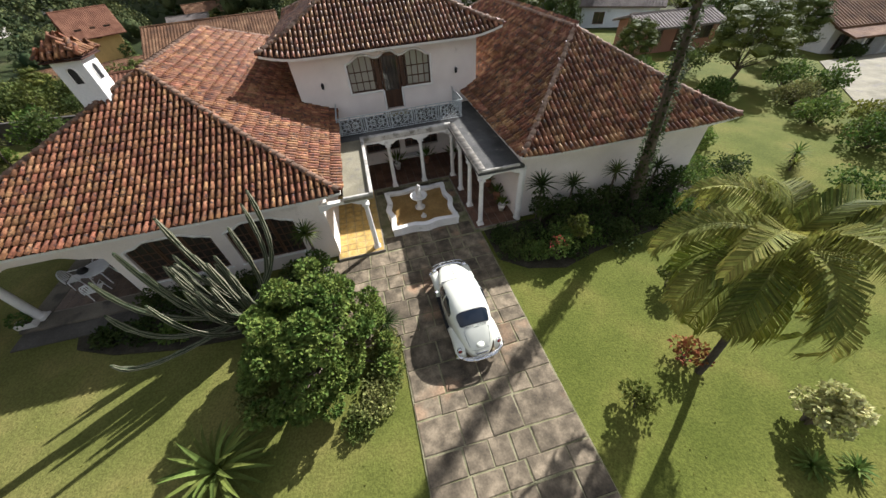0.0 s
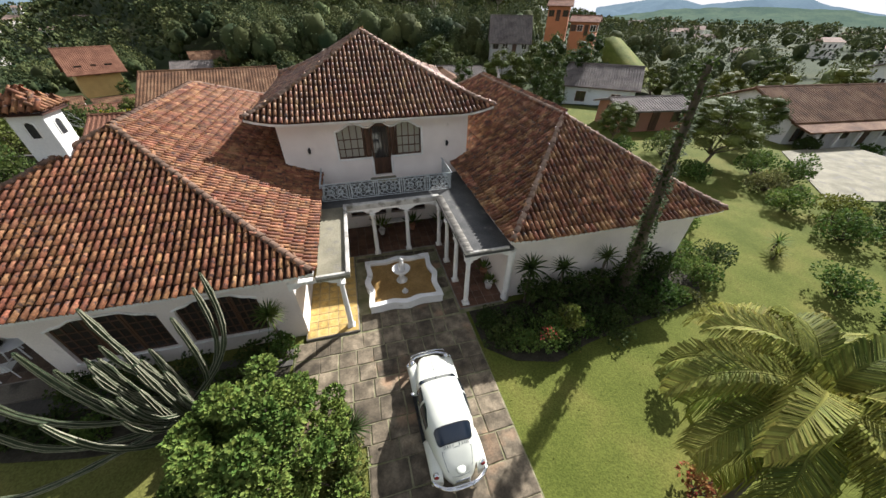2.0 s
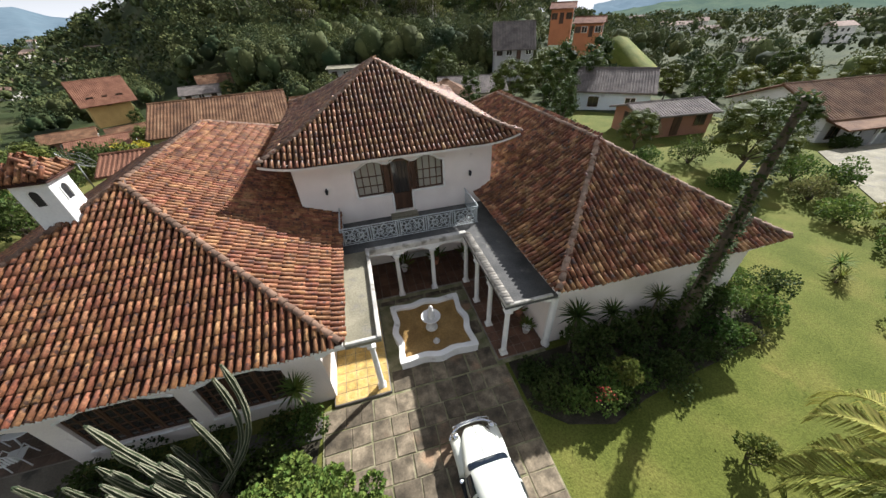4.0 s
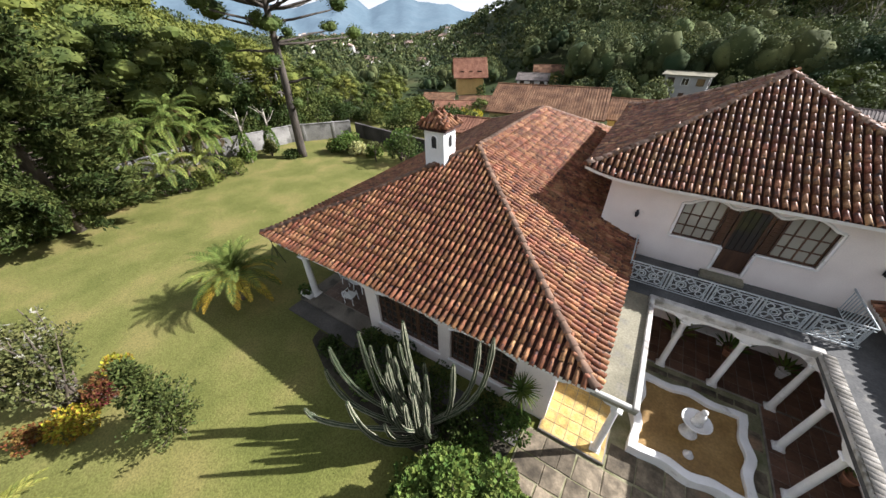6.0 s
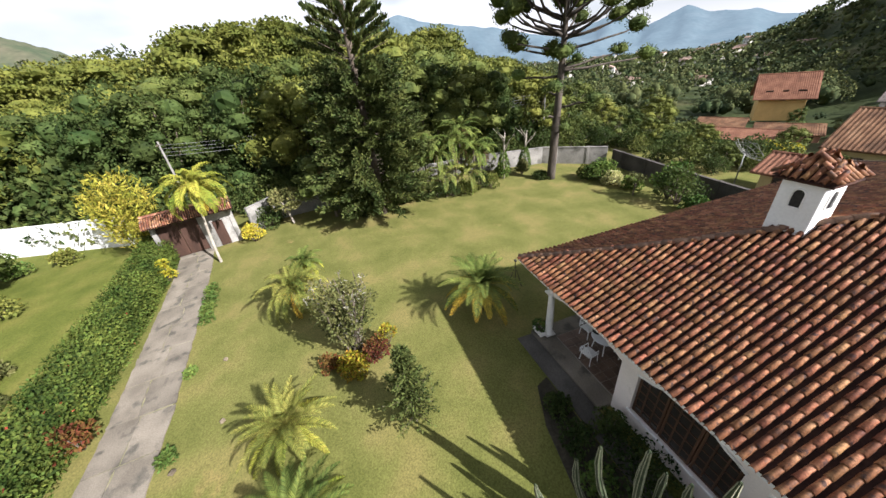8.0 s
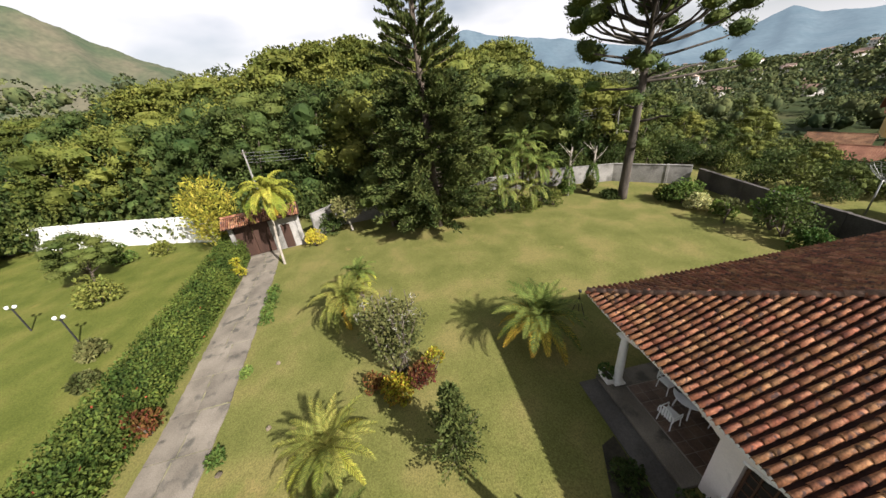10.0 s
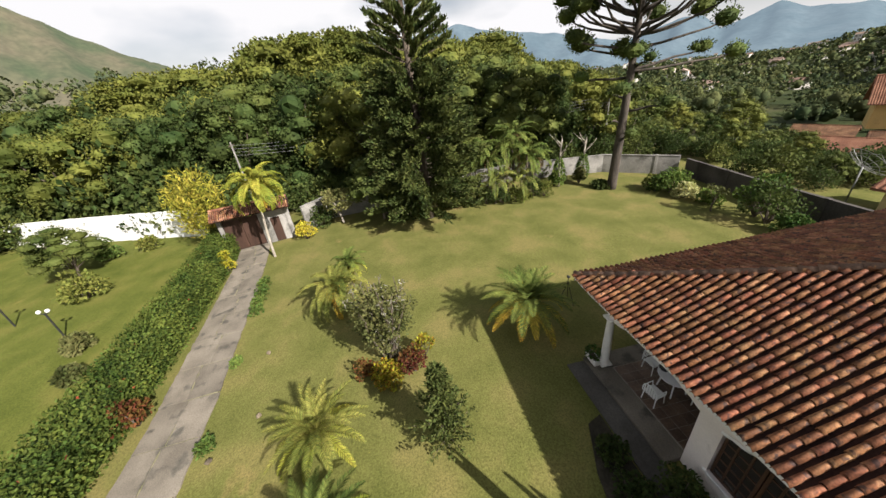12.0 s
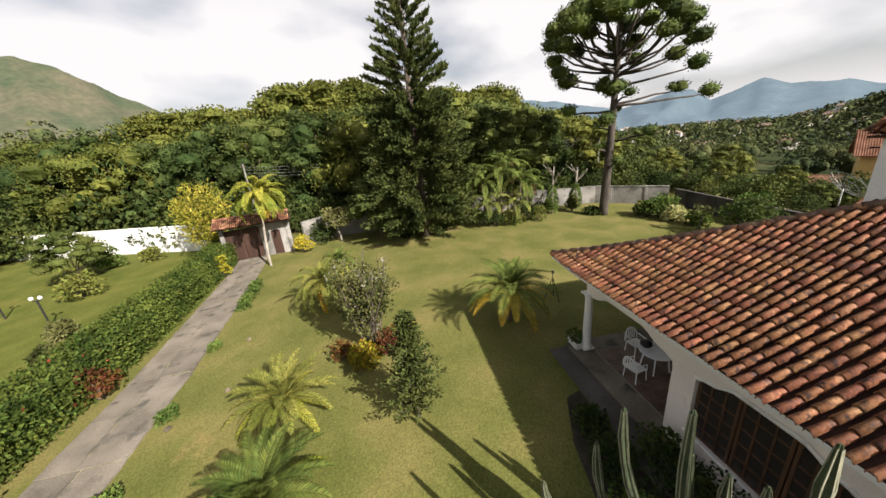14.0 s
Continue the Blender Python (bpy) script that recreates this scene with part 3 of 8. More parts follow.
def ragged(a, c, s, z1):
    """One slab between two joints, its long edges uneven."""
    n = 7
    lo = [a.lerp(c, i / n) - s * lane_r.uniform(0.93, 1.05) for i in range(n + 1)]
    hi = [a.lerp(c, i / n) + s * lane_r.uniform(0.93, 1.05) for i in range(n + 1)]
    m = n + 1
    vs = [(p.x, p.y, z1) for p in lo + hi] + [(p.x, p.y, -0.05) for p in lo + hi]
    fs = [(i, i + 1, m + i + 1, m + i) for i in range(n)]
    fs += [(i, 2 * m + i, 2 * m + i + 1, i + 1) for i in range(n)] + [(m + i, m + i + 1, 3 * m + i + 1, 3 * m + i) for i in range(n)]
    fs += [(0, m, 3 * m, 2 * m), (n, 2 * m + n, 3 * m + n, m + n)]
    return Build().add(vs, fs)


part("joint_bed", Build().strip([(x, y - 1.02) for x, y in LANE], [(x, y + 1.02) for x, y in LANE], "z", -0.04, 0.014), M_JOINT, lane)
for (xa, ya), (xb, yb) in zip(LANE, LANE[1:]):
    d = Vector((xb - xa, yb - ya, 0)).normalized()
    s = Vector((-d.y, d.x, 0)) * 1.14
    k = 2 if xb < -4 else 1
    for i in range(k):
        a = Vector((xa, ya, 0)).lerp(Vector((xb, yb, 0)), i / k) + d * 0.022
        c = Vector((xa, ya, 0)).lerp(Vector((xb, yb, 0)), (i + 1) / k) - d * 0.022
        split = lane_r.uniform(-0.2, 0.25)
        for q0, q1 in ((-1.0, split - 0.012), (split + 0.012, 1.0)):
            mid, half = (q0 + q1) / 2, (q1 - q0) / 2
            part("concrete_slab", ragged(a + s * mid, c + s * mid, s * half, 0.03 + lane_r.uniform(0, 0.014)), M_CONC, lane, mend=False)

# ---------------------------------------------------------------- the villa
villa = thing("villa", "white stucco colonial villa with red clay tile roofs", "house")


def hip_heights(s):
    return s ** 1.10


class Hip:
    """A hipped roof: eave rectangle, eave height, ridge from (xr, ya) to (xr, yb), its height, and how far the corners turn up."""

    def __init__(self, x0, x1, y0, y1, ze, xr, ya, yb, zr, lift=0.12, pitch=1.0):
        self.pitch = pitch
        self.ze, self.zr, self.lift = ze, zr, lift
        A, B, C, D = Vector((x0, y0)), Vector((x1, y0)), Vector((x1, y1)), Vector((x0, y1))
        P, Q = Vector((xr, ya)), Vector((xr, yb))
        # eave start, eave end, top over the start, top over the end
        self.faces = {"front": (A, B, P, P), "right": (B, C, P, Q), "back": (C, D, Q, Q), "left": (D, A, Q, P)}
        self.hips = [(A, P), (B, P), (C, Q), (D, Q)]
        self.ridge = (P, Q)

    def at(self, face, u, s):
        """The place at u (0 to 1 along) and s (0 eave to 1 top) of a face."""
        a, b, p, q = self.faces[face]
        lo, hi = a.lerp(b, u), p.lerp(q, u)
        xy = lo.lerp(hi, s)
        length = (b - a).length
        e = min(u, 1 - u) * length
        up = self.lift * max(0.0, 1 - e / 1.8) ** 2 * (1 - s) ** 3
        return Vector((xy.x, xy.y, self.ze + (self.zr - self.ze) * hip_heights(s) + up))


TILE_W, TILE_L = 0.20, 0.37


def tile_mesh(name, material, w=0.071, l=0.44, h=0.10):
    """One half-round clay tile, tapered, lying along +y."""
    vs, fs, n = [], [], 6
    for t, (y, k, z) in enumerate(((0.0, 1.0, 0.030), (l, 0.84, 0.0))):
        for drop in (0.0, 0.016):
            for i in range(n + 1):
                a = math.pi * i / n
                vs.append((-math.cos(a) * (w - drop) * k, y, math.sin(a) * (h - drop) * k + z))
    m = n + 1
    for i in range(n):
        fs += [(i, i + 1, 2 * m + i + 1, 2 * m + i), (i, m + i, m + i + 1, i + 1)]
    b = Build().add(vs, fs)
    return b.mesh(name, material, True), vs, fs


def roof_tiles(roof_ob, hip, near, mats, skip=None, single_face="front", most=300):
    """Half-round tiles in courses over each face; those that near() picks are objects of their own."""
    k = hip.pitch
    TILE_W, TILE_L = 0.20 * k, 0.37 * k
    me, vs, fs = tile_mesh("roof_tile", mats[1], 0.067 * k, 0.43 * k, 0.098 * k)
    rest = Build()
    r = random.Random(11)
    made = 0
    for face, (a, b, p, q) in hip.faces.items():
        length = (b - a).length
        along = (b - a).normalized()
        inward = Vector((-along.y, along.x))
        run = (p - a).dot(inward)
        rise = hip.zr - hip.ze
        slope = math.hypot(run, rise)
        rows = int(slope / TILE_L)
        cols = int(length / TILE_W)
        pa, qa = (p - a).dot(along), (q - a).dot(along)
        for j in range(rows + 1):
            s = j / (slope / TILE_L)
            if s > 0.985:
                continue
            lo, hi = pa * s, length + (qa - length) * s
            for i in range(cols + 1):
                d = (i + 0.5) * TILE_W
                if d < lo + 0.06 or d > hi - 0.06:
                    continue
                u = (d - lo) / max(hi - lo, 1e-6)
                u2 = u
                s2 = min(1.0, s + 0.02)
                lo2, hi2 = pa * s2, length + (qa - length) * s2
                u2 = min(1, max(0, (d - lo2) / max(hi2 - lo2, 1e-6)))
                c = hip.at(face, u, s)
                if skip and skip(c.x, c.y):
                    continue
                up = (hip.at(face, u2, s2) - c).normalized()
                side = Vector((along.x, along.y, 0))
                side = (side - up * side.dot(up)).normalized()
                nrm = side.cross(up)
                start = c - up * (0.10 if j == 0 else 0.04)
                m = Matrix((side, up, nrm)).transposed().to_4x4()
                m.translation = start + nrm * 0.022
                m = m @ pose(r.uniform(-0.008, 0.008), r.uniform(-0.02, 0.02), r.uniform(-0.004, 0.006), r.uniform(-0.6, 0.6), r.uniform(-1.5, 1.5), r.uniform(-1.1, 1.1))
                if made < most and face == single_face and near(c.x, c.y):
                    piece("roof_tile", me, roof_ob, m)
                    made += 1
                else:
                    rest.add(vs, fs, m)
    ob = part("roof_tile_field", rest, mats[0], roof_ob, "rows of half-round red clay tiles", True, kind="stuff", mend=False)
    return ob


def cap_tiles(roof_ob, hip, mats, r=0.12, step=0.36, skip=None):
    """Overlapping cover tiles along the hips and the ridge."""
    me, _, _ = tile_mesh("hip_tile", mats[1], 0.125, 0.44, 0.10)
    rr = random.Random(4)
    lines = []
    for a, p in hip.hips:
        pts = []
        for i in range(61):
            s = i / 60
            xy = a.lerp(p, s)
            up = hip.lift * (1 - s) ** 3 * max(0, 1 - (a - xy).length * 0.0) ** 2
            pts.append(Vector((xy.x, xy.y, hip.ze + (hip.zr - hip.ze) * hip_heights(s) + up + 0.05)))
        lines.append(pts)
    pa, pb = hip.ridge
    if (pb - pa).length > 0.5:
        lines.append([Vector((*pa.lerp(pb, i / 30), hip.zr + 0.05)) for i in range(31)])
    for pts in lines:
        total = sum((b - a).length for a, b in zip(pts, pts[1:]))
        k = int(total / step)
        for i in range(k):
            want, run = i * step, 0.0
            for a, b in zip(pts, pts[1:]):
                seg = (b - a).length
                if run + seg >= want:
                    c, d = a.lerp(b, (want - run) / seg), (b - a).normalized()
                    break
                run += seg
            if skip and skip(c.x, c.y):
                continue
            side = d.cross(Vector((0, 0, 1))).normalized()
            m = Matrix((side, d, side.cross(d))).transposed().to_4x4()
            m.translation = c
            piece("hip_tile", me, roof_ob, m @ pose(0, 0, 0, rr.uniform(-1.5, 1.5), rr.uniform(-3, 3), rr.uniform(-2.5, 2.5)))


def hip_roof(name, label, hip, near, mats, skip=None, single_face="front", most=300, caps=None):
    """The boarded roof body with its fascia and soffit, tiles and caps over it."""
    b = Build()
    n, k = 14, 20
    for face in hip.faces:
        vs = [hip.at(face, i / k, j / n) - Vector((0, 0, 0.028)) for j in range(n + 1) for i in range(k + 1)]
        fs = [(j * (k + 1) + i, j * (k + 1) + i + 1, (j + 1) * (k + 1) + i + 1, (j + 1) * (k + 1) + i) for j in range(n) for i in range(k)]
        b.add(vs, fs)
    ob = part(name, weld(b), M_UNDER, villa, label, mend=False)
    eave = Build()
    for face in hip.faces:
        a, e, p, q = hip.faces[face]
        inward = (p - a) * 0.5
        top = [hip.at(face, i / 24, 0) - Vector((0, 0, 0.03)) for i in range(25)]
        low = [v - Vector((0, 0, 0.10)) for v in top]
        al = (e - a).normalized()
        iw = Vector((-al.y, al.x, 0)) * 1.1
        inn = [v + iw for v in low]
        eave.add(top + low + inn, [(i, i + 1, 25 + i + 1, 25 + i) for i in range(24)] + [(25 + i, 25 + i + 1, 50 + i + 1, 50 + i) for i in range(24)])
    part("eave", eave, M_TRIM, ob, "white boxed eave and soffit", mend=False)
    roof_tiles(ob, hip, near, mats, skip, single_face, most)
    cap_tiles(ob, hip, (mats[0], caps or mats[1]), skip=skip)
    return ob


in_block = lambda x, y: -4.36 < x < 4.6 and 0.02 < y < 10.9
hip_L = Hip(-16.45, -2.9, -7.70, 15.0, 3.40, -9.80, -0.75, 8.0, 6.36, lift=0.10, pitch=1.08)
hip_R = Hip(3.85, 13.55, -7.65, 13.5, 3.36, 8.35, -2.45, 8.4, 6.18, lift=0.10, pitch=1.08)
hip_U = Hip(-5.35, 5.65, -0.70, 11.3, 6.05, 0.08, 5.0, 5.02, 9.02, lift=0.30, pitch=1.08)
hip_roof("roof", "low hipped roof of sunlit red clay tiles", hip_L, lambda x, y: y < -4.2 and -12.5 < x < -3, (M_TILE, M_TILE_O), in_block, caps=M_CAP)
hip_roof("roof", "low hipped roof of dark weathered clay tiles", hip_R, lambda x, y: y < -4.0, (M_TILE_R, M_TILE_RO), in_block, caps=M_CAP_PALE)
hip_roof("roof", "hipped upper roof of weathered clay tiles with upturned corners", hip_U, lambda x, y: y < 3, (M_TILE_R, M_TILE_RO), caps=M_CAP_PALE)


def scallop(x0, x1, z_low, z_high, n=24, rise=0.16):
    """The underside of a lintel: a flat shoulder, then an ogee arch with a raised middle."""
    out = []
    for i in range(n + 1):
        t = i / n
        e = min(t, 1 - t) * 2
        z = z_low + (z_high - z_low) * (smooth01(0.0, 0.22, e) * 0.35 + smooth01(0.25, 0.62, e) * 0.65) if e > 0 else z_low
        out.append((x0 + (x1 - x0) * t, z))
    return out


# ---- upper storey with the door and two windows in one shaped opening
UX0, UX1 = -4.36, 4.6
wall = Build()
top = 6.02
OP = (-1.92, 2.2)           # the opening's sides
DX = (-0.32, 0.64)          # the door's sides
HEAD = []
for x, z in ((-1.92, 5.38), (-1.72, 5.42), (-1.52, 5.56), (-1.28, 5.68), (-1.02, 5.70), (-0.78, 5.64), (-0.60, 5.54), (-0.42, 5.50), (-0.26, 5.56), (-0.1, 5.68), (0.05, 5.74)):
    HEAD.append((x, z))
HEAD = HEAD + [(0.28 - x, z) for x, z in HEAD[::-1]]
wall.box(UX0, OP[0], 0, 0.22, 2.7, top)
wall.box(OP[1], UX1, 0, 0.22, 2.7, top)
wall.box(OP[0] - 0.001, DX[0], 0.0, 0.22, 2.7, 4.02)
wall.box(DX[1], OP[1] + 0.001, 0.0, 0.22, 2.7, 4.02)
wall.box(DX[0], DX[1], 0.0, 0.22, 2.7, 3.06)
wall.strip(HEAD, [(x, top) for x, _ in HEAD], "y", 0.0, 0.22)
wall.box(UX0, UX0 + 0.22, 0.22, 10.7, 2.7, top)
wall.box(UX1 - 0.22, UX1, 0.22, 10.7, 2.7, top)
wall.box(UX0, UX1, 10.7, 10.92, 2.7, top)
upper_wall = parts("wall", wall, M_STUCCO, villa, "pinkish white rough stucco")
ceil = Build().box(UX0 + 0.05, UX1 - 0.05, 0.05, 10.85, top - 0.1, top - 0.02)
part("ceiling", ceil, M_TRIM, villa)
part("storey_floor", Build().box(UX0 + 0.2, UX1 - 0.2, 0.22, 10.7, 2.74, 2.94), M_SLAB, villa)

# white surround along the shaped opening
sur = Build()
left = [(OP[0], 4.02), (OP[0], 4.7)] + HEAD + [(OP[1], 4.7), (OP[1], 4.02)]
path = [(x, -0.02, z) for x, z in [(DX[0], 3.06), (DX[0], 4.02), (OP[0], 4.02), (OP[0], 5.38)] + HEAD[1:-1] + [(OP[1], 5.38), (OP[1], 4.02), (DX[1], 4.02), (DX[1], 3.06)]]
for p, q in zip(path, path[1:]):
    sur.tube([p, q], 0.055, 6)
part("surround", sur, M_TRIM, upper_wall, "raised white moulding round the opening")


def lattice_window(parent, x0, x1, z0, head, y, cols, rows, name="window", glass=None, bar=0.022, depth=0.05, label=""):
    """A wooden casement under a shaped head, with glazing bars and panes."""
    frame_b = Build()
    xs = [x for x, _ in head]
    zs = [z for _, z in head]
    z_at = lambda x: float(np.interp(x, xs, zs))
    w = 0.07
    frame_b.box(x0, x0 + w, y, y + depth, z0, z_at(x0 + w / 2) - 0.01, 0.008)
    frame_b.box(x1 - w, x1, y, y + depth, z0, z_at(x1 - w / 2) - 0.01, 0.008)
    frame_b.box(x0 + w, x1 - w, y, y + depth, z0, z0 + w, 0.008)
    n = 14
    px = [x0 + (x1 - x0) * i / n for i in range(n + 1)]
    frame_b.strip([(x, z_at(x) - w) for x in px], [(x, z_at(x) - 0.005) for x in px], "y", y, y + depth)
    ob = part(name, frame_b, M_WOOD, parent, label)
    bars = Build()
    for i in range(1, cols):
        x = x0 + (x1 - x0) * i / cols
        bars.box(x - bar, x + bar, y + 0.005, y + depth - 0.01, z0 + w, z_at(x) - w + 0.01)
    for j in range(1, rows):
        z = z0 + (min(z_at(x0 + 0.1), z_at(x1 - 0.1)) - z0) * j / rows
        bars.box(x0 + w, x1 - w, y + 0.008, y + depth - 0.013, z - bar, z + bar)
    parts("glazing_bar", bars, M_WOOD, ob)
    pane = Build()
    pane.strip([(x, z0 + w * 0.5) for x in px], [(x, z_at(x) - w * 0.5) for x in px], "y", y + depth * 0.55, y + depth * 0.55 + 0.008)
    part("pane", pane, glass or M_GLASS, ob)
    return ob


lattice_window(villa, OP[0] + 0.03, -0.62, 4.05, HEAD, 0.09, 4, 3, label="brown wooden lattice window with shaped head")
lattice_window(villa, 0.92, OP[1] - 0.03, 4.05, HEAD, 0.09, 4, 3, label="brown wooden lattice window with shaped head")
# shutters folded between windows and door
for x0, x1 in ((-0.60, -0.33), (0.65, 0.90)):
    sh = Build().box(x0, x1, 0.08, 0.13, 4.05, 5.50, 0.01)
    for i in range(9):
        sh.box(x0 + 0.04, x1 - 0.04, 0.066, 0.084, 4.14 + i * 0.145, 4.22 + i * 0.145)
    part("shutter", sh, M_WOOD, villa, "dark brown louvred wooden shutter")
door = part("door", Build().box(DX[0] + 0.03, DX[1] - 0.03, 0.10, 0.15, 3.08, 3.95, 0.01).box(DX[0] + 0.03, DX[0] + 0.12, 0.10, 0.15, 3.95, 5.5).box(DX[1] - 0.12, DX[1] - 0.03, 0.10, 0.15, 3.95, 5.5).box(DX[0] + 0.12, DX[1] - 0.12, 0.10, 0.15, 5.5, 5.62), M_WOOD, villa, "brown wooden balcony door with barred glass")
part("pane", Build().box(DX[0] + 0.12, DX[1] - 0.12, 0.128, 0.136, 3.95, 5.55), M_GLASS_D, door)
for i in range(4):
    x = DX[0] + 0.22 + i * 0.17
    part("door_bar", Build().tube([(x, 0.115, 3.95), (x, 0.115, 5.55)], 0.014, 6), M_BLACK, door)
part("door_step", Build().box(-0.55, 0.75, -0.42, -0.002, 2.76, 2.98, 0.02), M_SLAB, villa, "grey stone doorstep")
# dark wall behind the windows
part("curtain", Build().box(OP[0] - 0.2, OP[1] + 0.2, 0.9, 0.93, 2.95, 5.9), M_TRIM, villa, "pale curtain behind the upper windows")


def wall_lantern(x, z, y=0.0):
    b = Build().box(x - 0.04, x + 0.04, y - 0.03, y, z - 0.16, z + 0.10, 0.01)
    b.tube([(x, y - 0.02, z + 0.06), (x, y - 0.12, z + 0.13), (x, y - 0.14, z + 0.06)], 0.014, 6)
    b.lathe([(0.03, -0.12), (0.05, -0.10), (0.075, 0.05), (0.085, 0.06), (0.02, 0.13)], (x, y - 0.14, z - 0.02), 8)
    part("wall_lantern", b, M_BLACK, villa, "small black iron wall lantern")


wall_lantern(-3.18, 4.64)
wall_lantern(3.49, 4.52)

# ---- ground storey, middle: back of the loggia
gb = Build()
back = scallop(-1.85, -0.15, 1.95, 2.25)
gb.box(UX0, -2.75, 0.0, 0.22, 0, 2.7).box(UX1 - 1.3, UX1, 0.0, 0.22, 0, 2.7)
for x0, x1 in ((-2.75, -1.85), (0.05, 0.35), (2.3, 3.3)):
    gb.box(x0, x1, 0.0, 0.22, 0, 2.7)
for x0, x1 in ((-1.85, 0.05), (0.35, 2.3)):
    gb.box(x0, x1, 0.0, 0.22, 0, 0.75)
    sc = scallop(x0, x1, 1.85, 2.15)
    gb.strip(sc, [(x, 2.7) for x, _ in sc], "y", 0.0, 0.22)
gb.box(UX0, UX0 + 0.22, 0.22, 10.7, 0, 2.7).box(UX1 - 0.22, UX1, 0.22, 10.7, 0, 2.7).box(UX0, UX1, 10.7, 10.92, 0, 2.7)
parts("wall", gb, M_STUCCO, villa, "white stucco wall with arched openings behind the loggia")
for x0, x1 in ((-1.83, 0.03), (0.37, 2.28)):
    lattice_window(villa, x0, x1, 0.78, scallop(x0, x1, 1.84, 2.14), 0.10, 5, 3, glass=M_GLASS_D, label="dark wooden lattice window in a white arch")
part("room_floor", Build().box(UX0 + 0.22, UX1 - 0.22, 0.22, 10.7, 0.0, 0.08), M_RTILE, villa)


# ---- loggia: columns, beams, flat roofs
def column(x, y, z0, z1, parent=villa, r=0.10):
    h = z1 - z0
    b = Build()
    b.box(x - r * 1.45, x + r * 1.45, y - r * 1.45, y + r * 1.45, z0, z0 + 0.07, 0.012)
    b.lathe([(r * 1.35, 0.07), (r * 1.4, 0.10), (r * 1.3, 0.14), (r * 1.05, 0.16), (r * 1.02, 0.2), (r * 1.0, h * 0.4), (r * 0.86, h - 0.2), (r * 0.88, h - 0.19), (r * 1.0, h - 0.17),
             (r * 0.9, h - 0.15), (r * 1.15, h - 0.09), (r * 1.25, h - 0.07)], (x, y, z0), 16)
    b.box(x - r * 1.4, x + r * 1.4, y - r * 1.4, y + r * 1.4, z1 - 0.07, z1, 0.01)
    return part("column", b, M_TRIM, parent, "slender white round column", True)


FL = 0.07
for x, y in ((-0.76, -2.66), (0.83, -2.66), (2.42, -2.68), (2.44, -4.12), (2.45, -5.57), (2.47, -7.05), (-2.22, -7.08)):
    column(x, y, FL, 2.42)


beams = Build()
for (x0, x1) in ((-2.22, -0.76), (-0.76, 0.83), (0.83, 2.42)):
    sc = scallop(x0, x1, 2.40, 2.62)
    beams.strip(sc, [(u, 2.72) for u, _ in sc], "y", -2.77, -2.56)
for (y0, y1) in ((-7.05, -5.57), (-5.57, -4.12), (-4.12, -2.78)):
    sc = scallop(y0, y1, 2.40, 2.60)
    beams.strip(sc, [(u, 2.72) for u, _ in sc], "x", 2.34, 2.55)
for x0, x1 in ((2.47, 4.16), (-3.9, -2.22)):
    sc = scallop(x0, x1, 2.40, 2.60)
    beams.strip(sc, [(u, 2.72) for u, _ in sc], "y", -7.17, -6.97)
sc = scallop(-7.0, -2.78, 2.40, 2.62, rise=0.1)
beams.strip(sc, [(u, 2.72) for u, _ in sc], "x", -2.32, -2.12)
parts("beam", beams, M_TRIM, villa, "white scalloped beams between the columns")
slab = Build()
slab.box(-2.95, -1.86, -7.30, -2.55, 2.722, 2.84)
part("flat_roof", Build().box(2.26, 4.2, -7.26, -2.55, 2.722, 2.84), M_SLAB_D, villa, "flat dark mouldy loggia roof")
# the balcony floor's shade is put in through the darker slab colour
part("flat_roof", Build().box(-2.95, 4.2, -2.545, -0.003, 2.722, 2.842), M_SLAB_D, villa, "dark balcony floor behind the railing")
slab_ob = parts("flat_roof", slab, M_SLAB, villa, "flat grey concrete loggia roof")
lip = Build()
lip.box(-1.98, -1.84, -7.32, -2.72, 2.841, 2.99, 0.02)          # inner kerb, west
lip.box(-2.95, -1.982, -7.32, -7.2, 2.841, 2.95, 0.02)
lip.box(2.24, 2.38, -7.28, -2.72, 2.843, 2.97, 0.02)
lip.box(2.382, 4.0, -7.28, -7.16, 2.843, 2.93, 0.02)
lip.box(-2.0, 2.4, -2.80, -2.56, 2.722, 2.99, 0.03)
parts("kerb", lip, M_KERB, slab_ob, "weathered pale rendered kerb along the flat roof")
# tile coping on the east kerb
cop, _, _ = tile_mesh("coping_tile", M_COPING, 0.1, 0.30, 0.05)
for i in range(30):
    y = -7.2 + i * 0.148
    piece("coping_tile", cop, slab_ob, pose(2.24, y, 2.97, 0, 0, -90) @ pose(0, 0, 0, 3, 0, rng.uniform(-3, 3)))

# ---- balcony railing with scrollwork panels
rail = part("railing", Build().box(-2.86, 3.24, -1.975, -1.925, 3.68, 3.715, 0.008).box(-2.86, 3.24, -1.97, -1.93, 2.88, 2.91, 0.006), M_IRON, villa, "pale grey wrought-iron balcony railing with scrolls")


def ring(b, cx, cz, r, y, t=0.023, a0=0.0, a1=360.0, n=14):
    pts = [(cx + r * math.cos(radians(a0 + (a1 - a0) * i / n)), y, cz + r * math.sin(radians(a0 + (a1 - a0) * i / n))) for i in range(n + 1)]
    b.tube(pts, t, 5, caps=False)


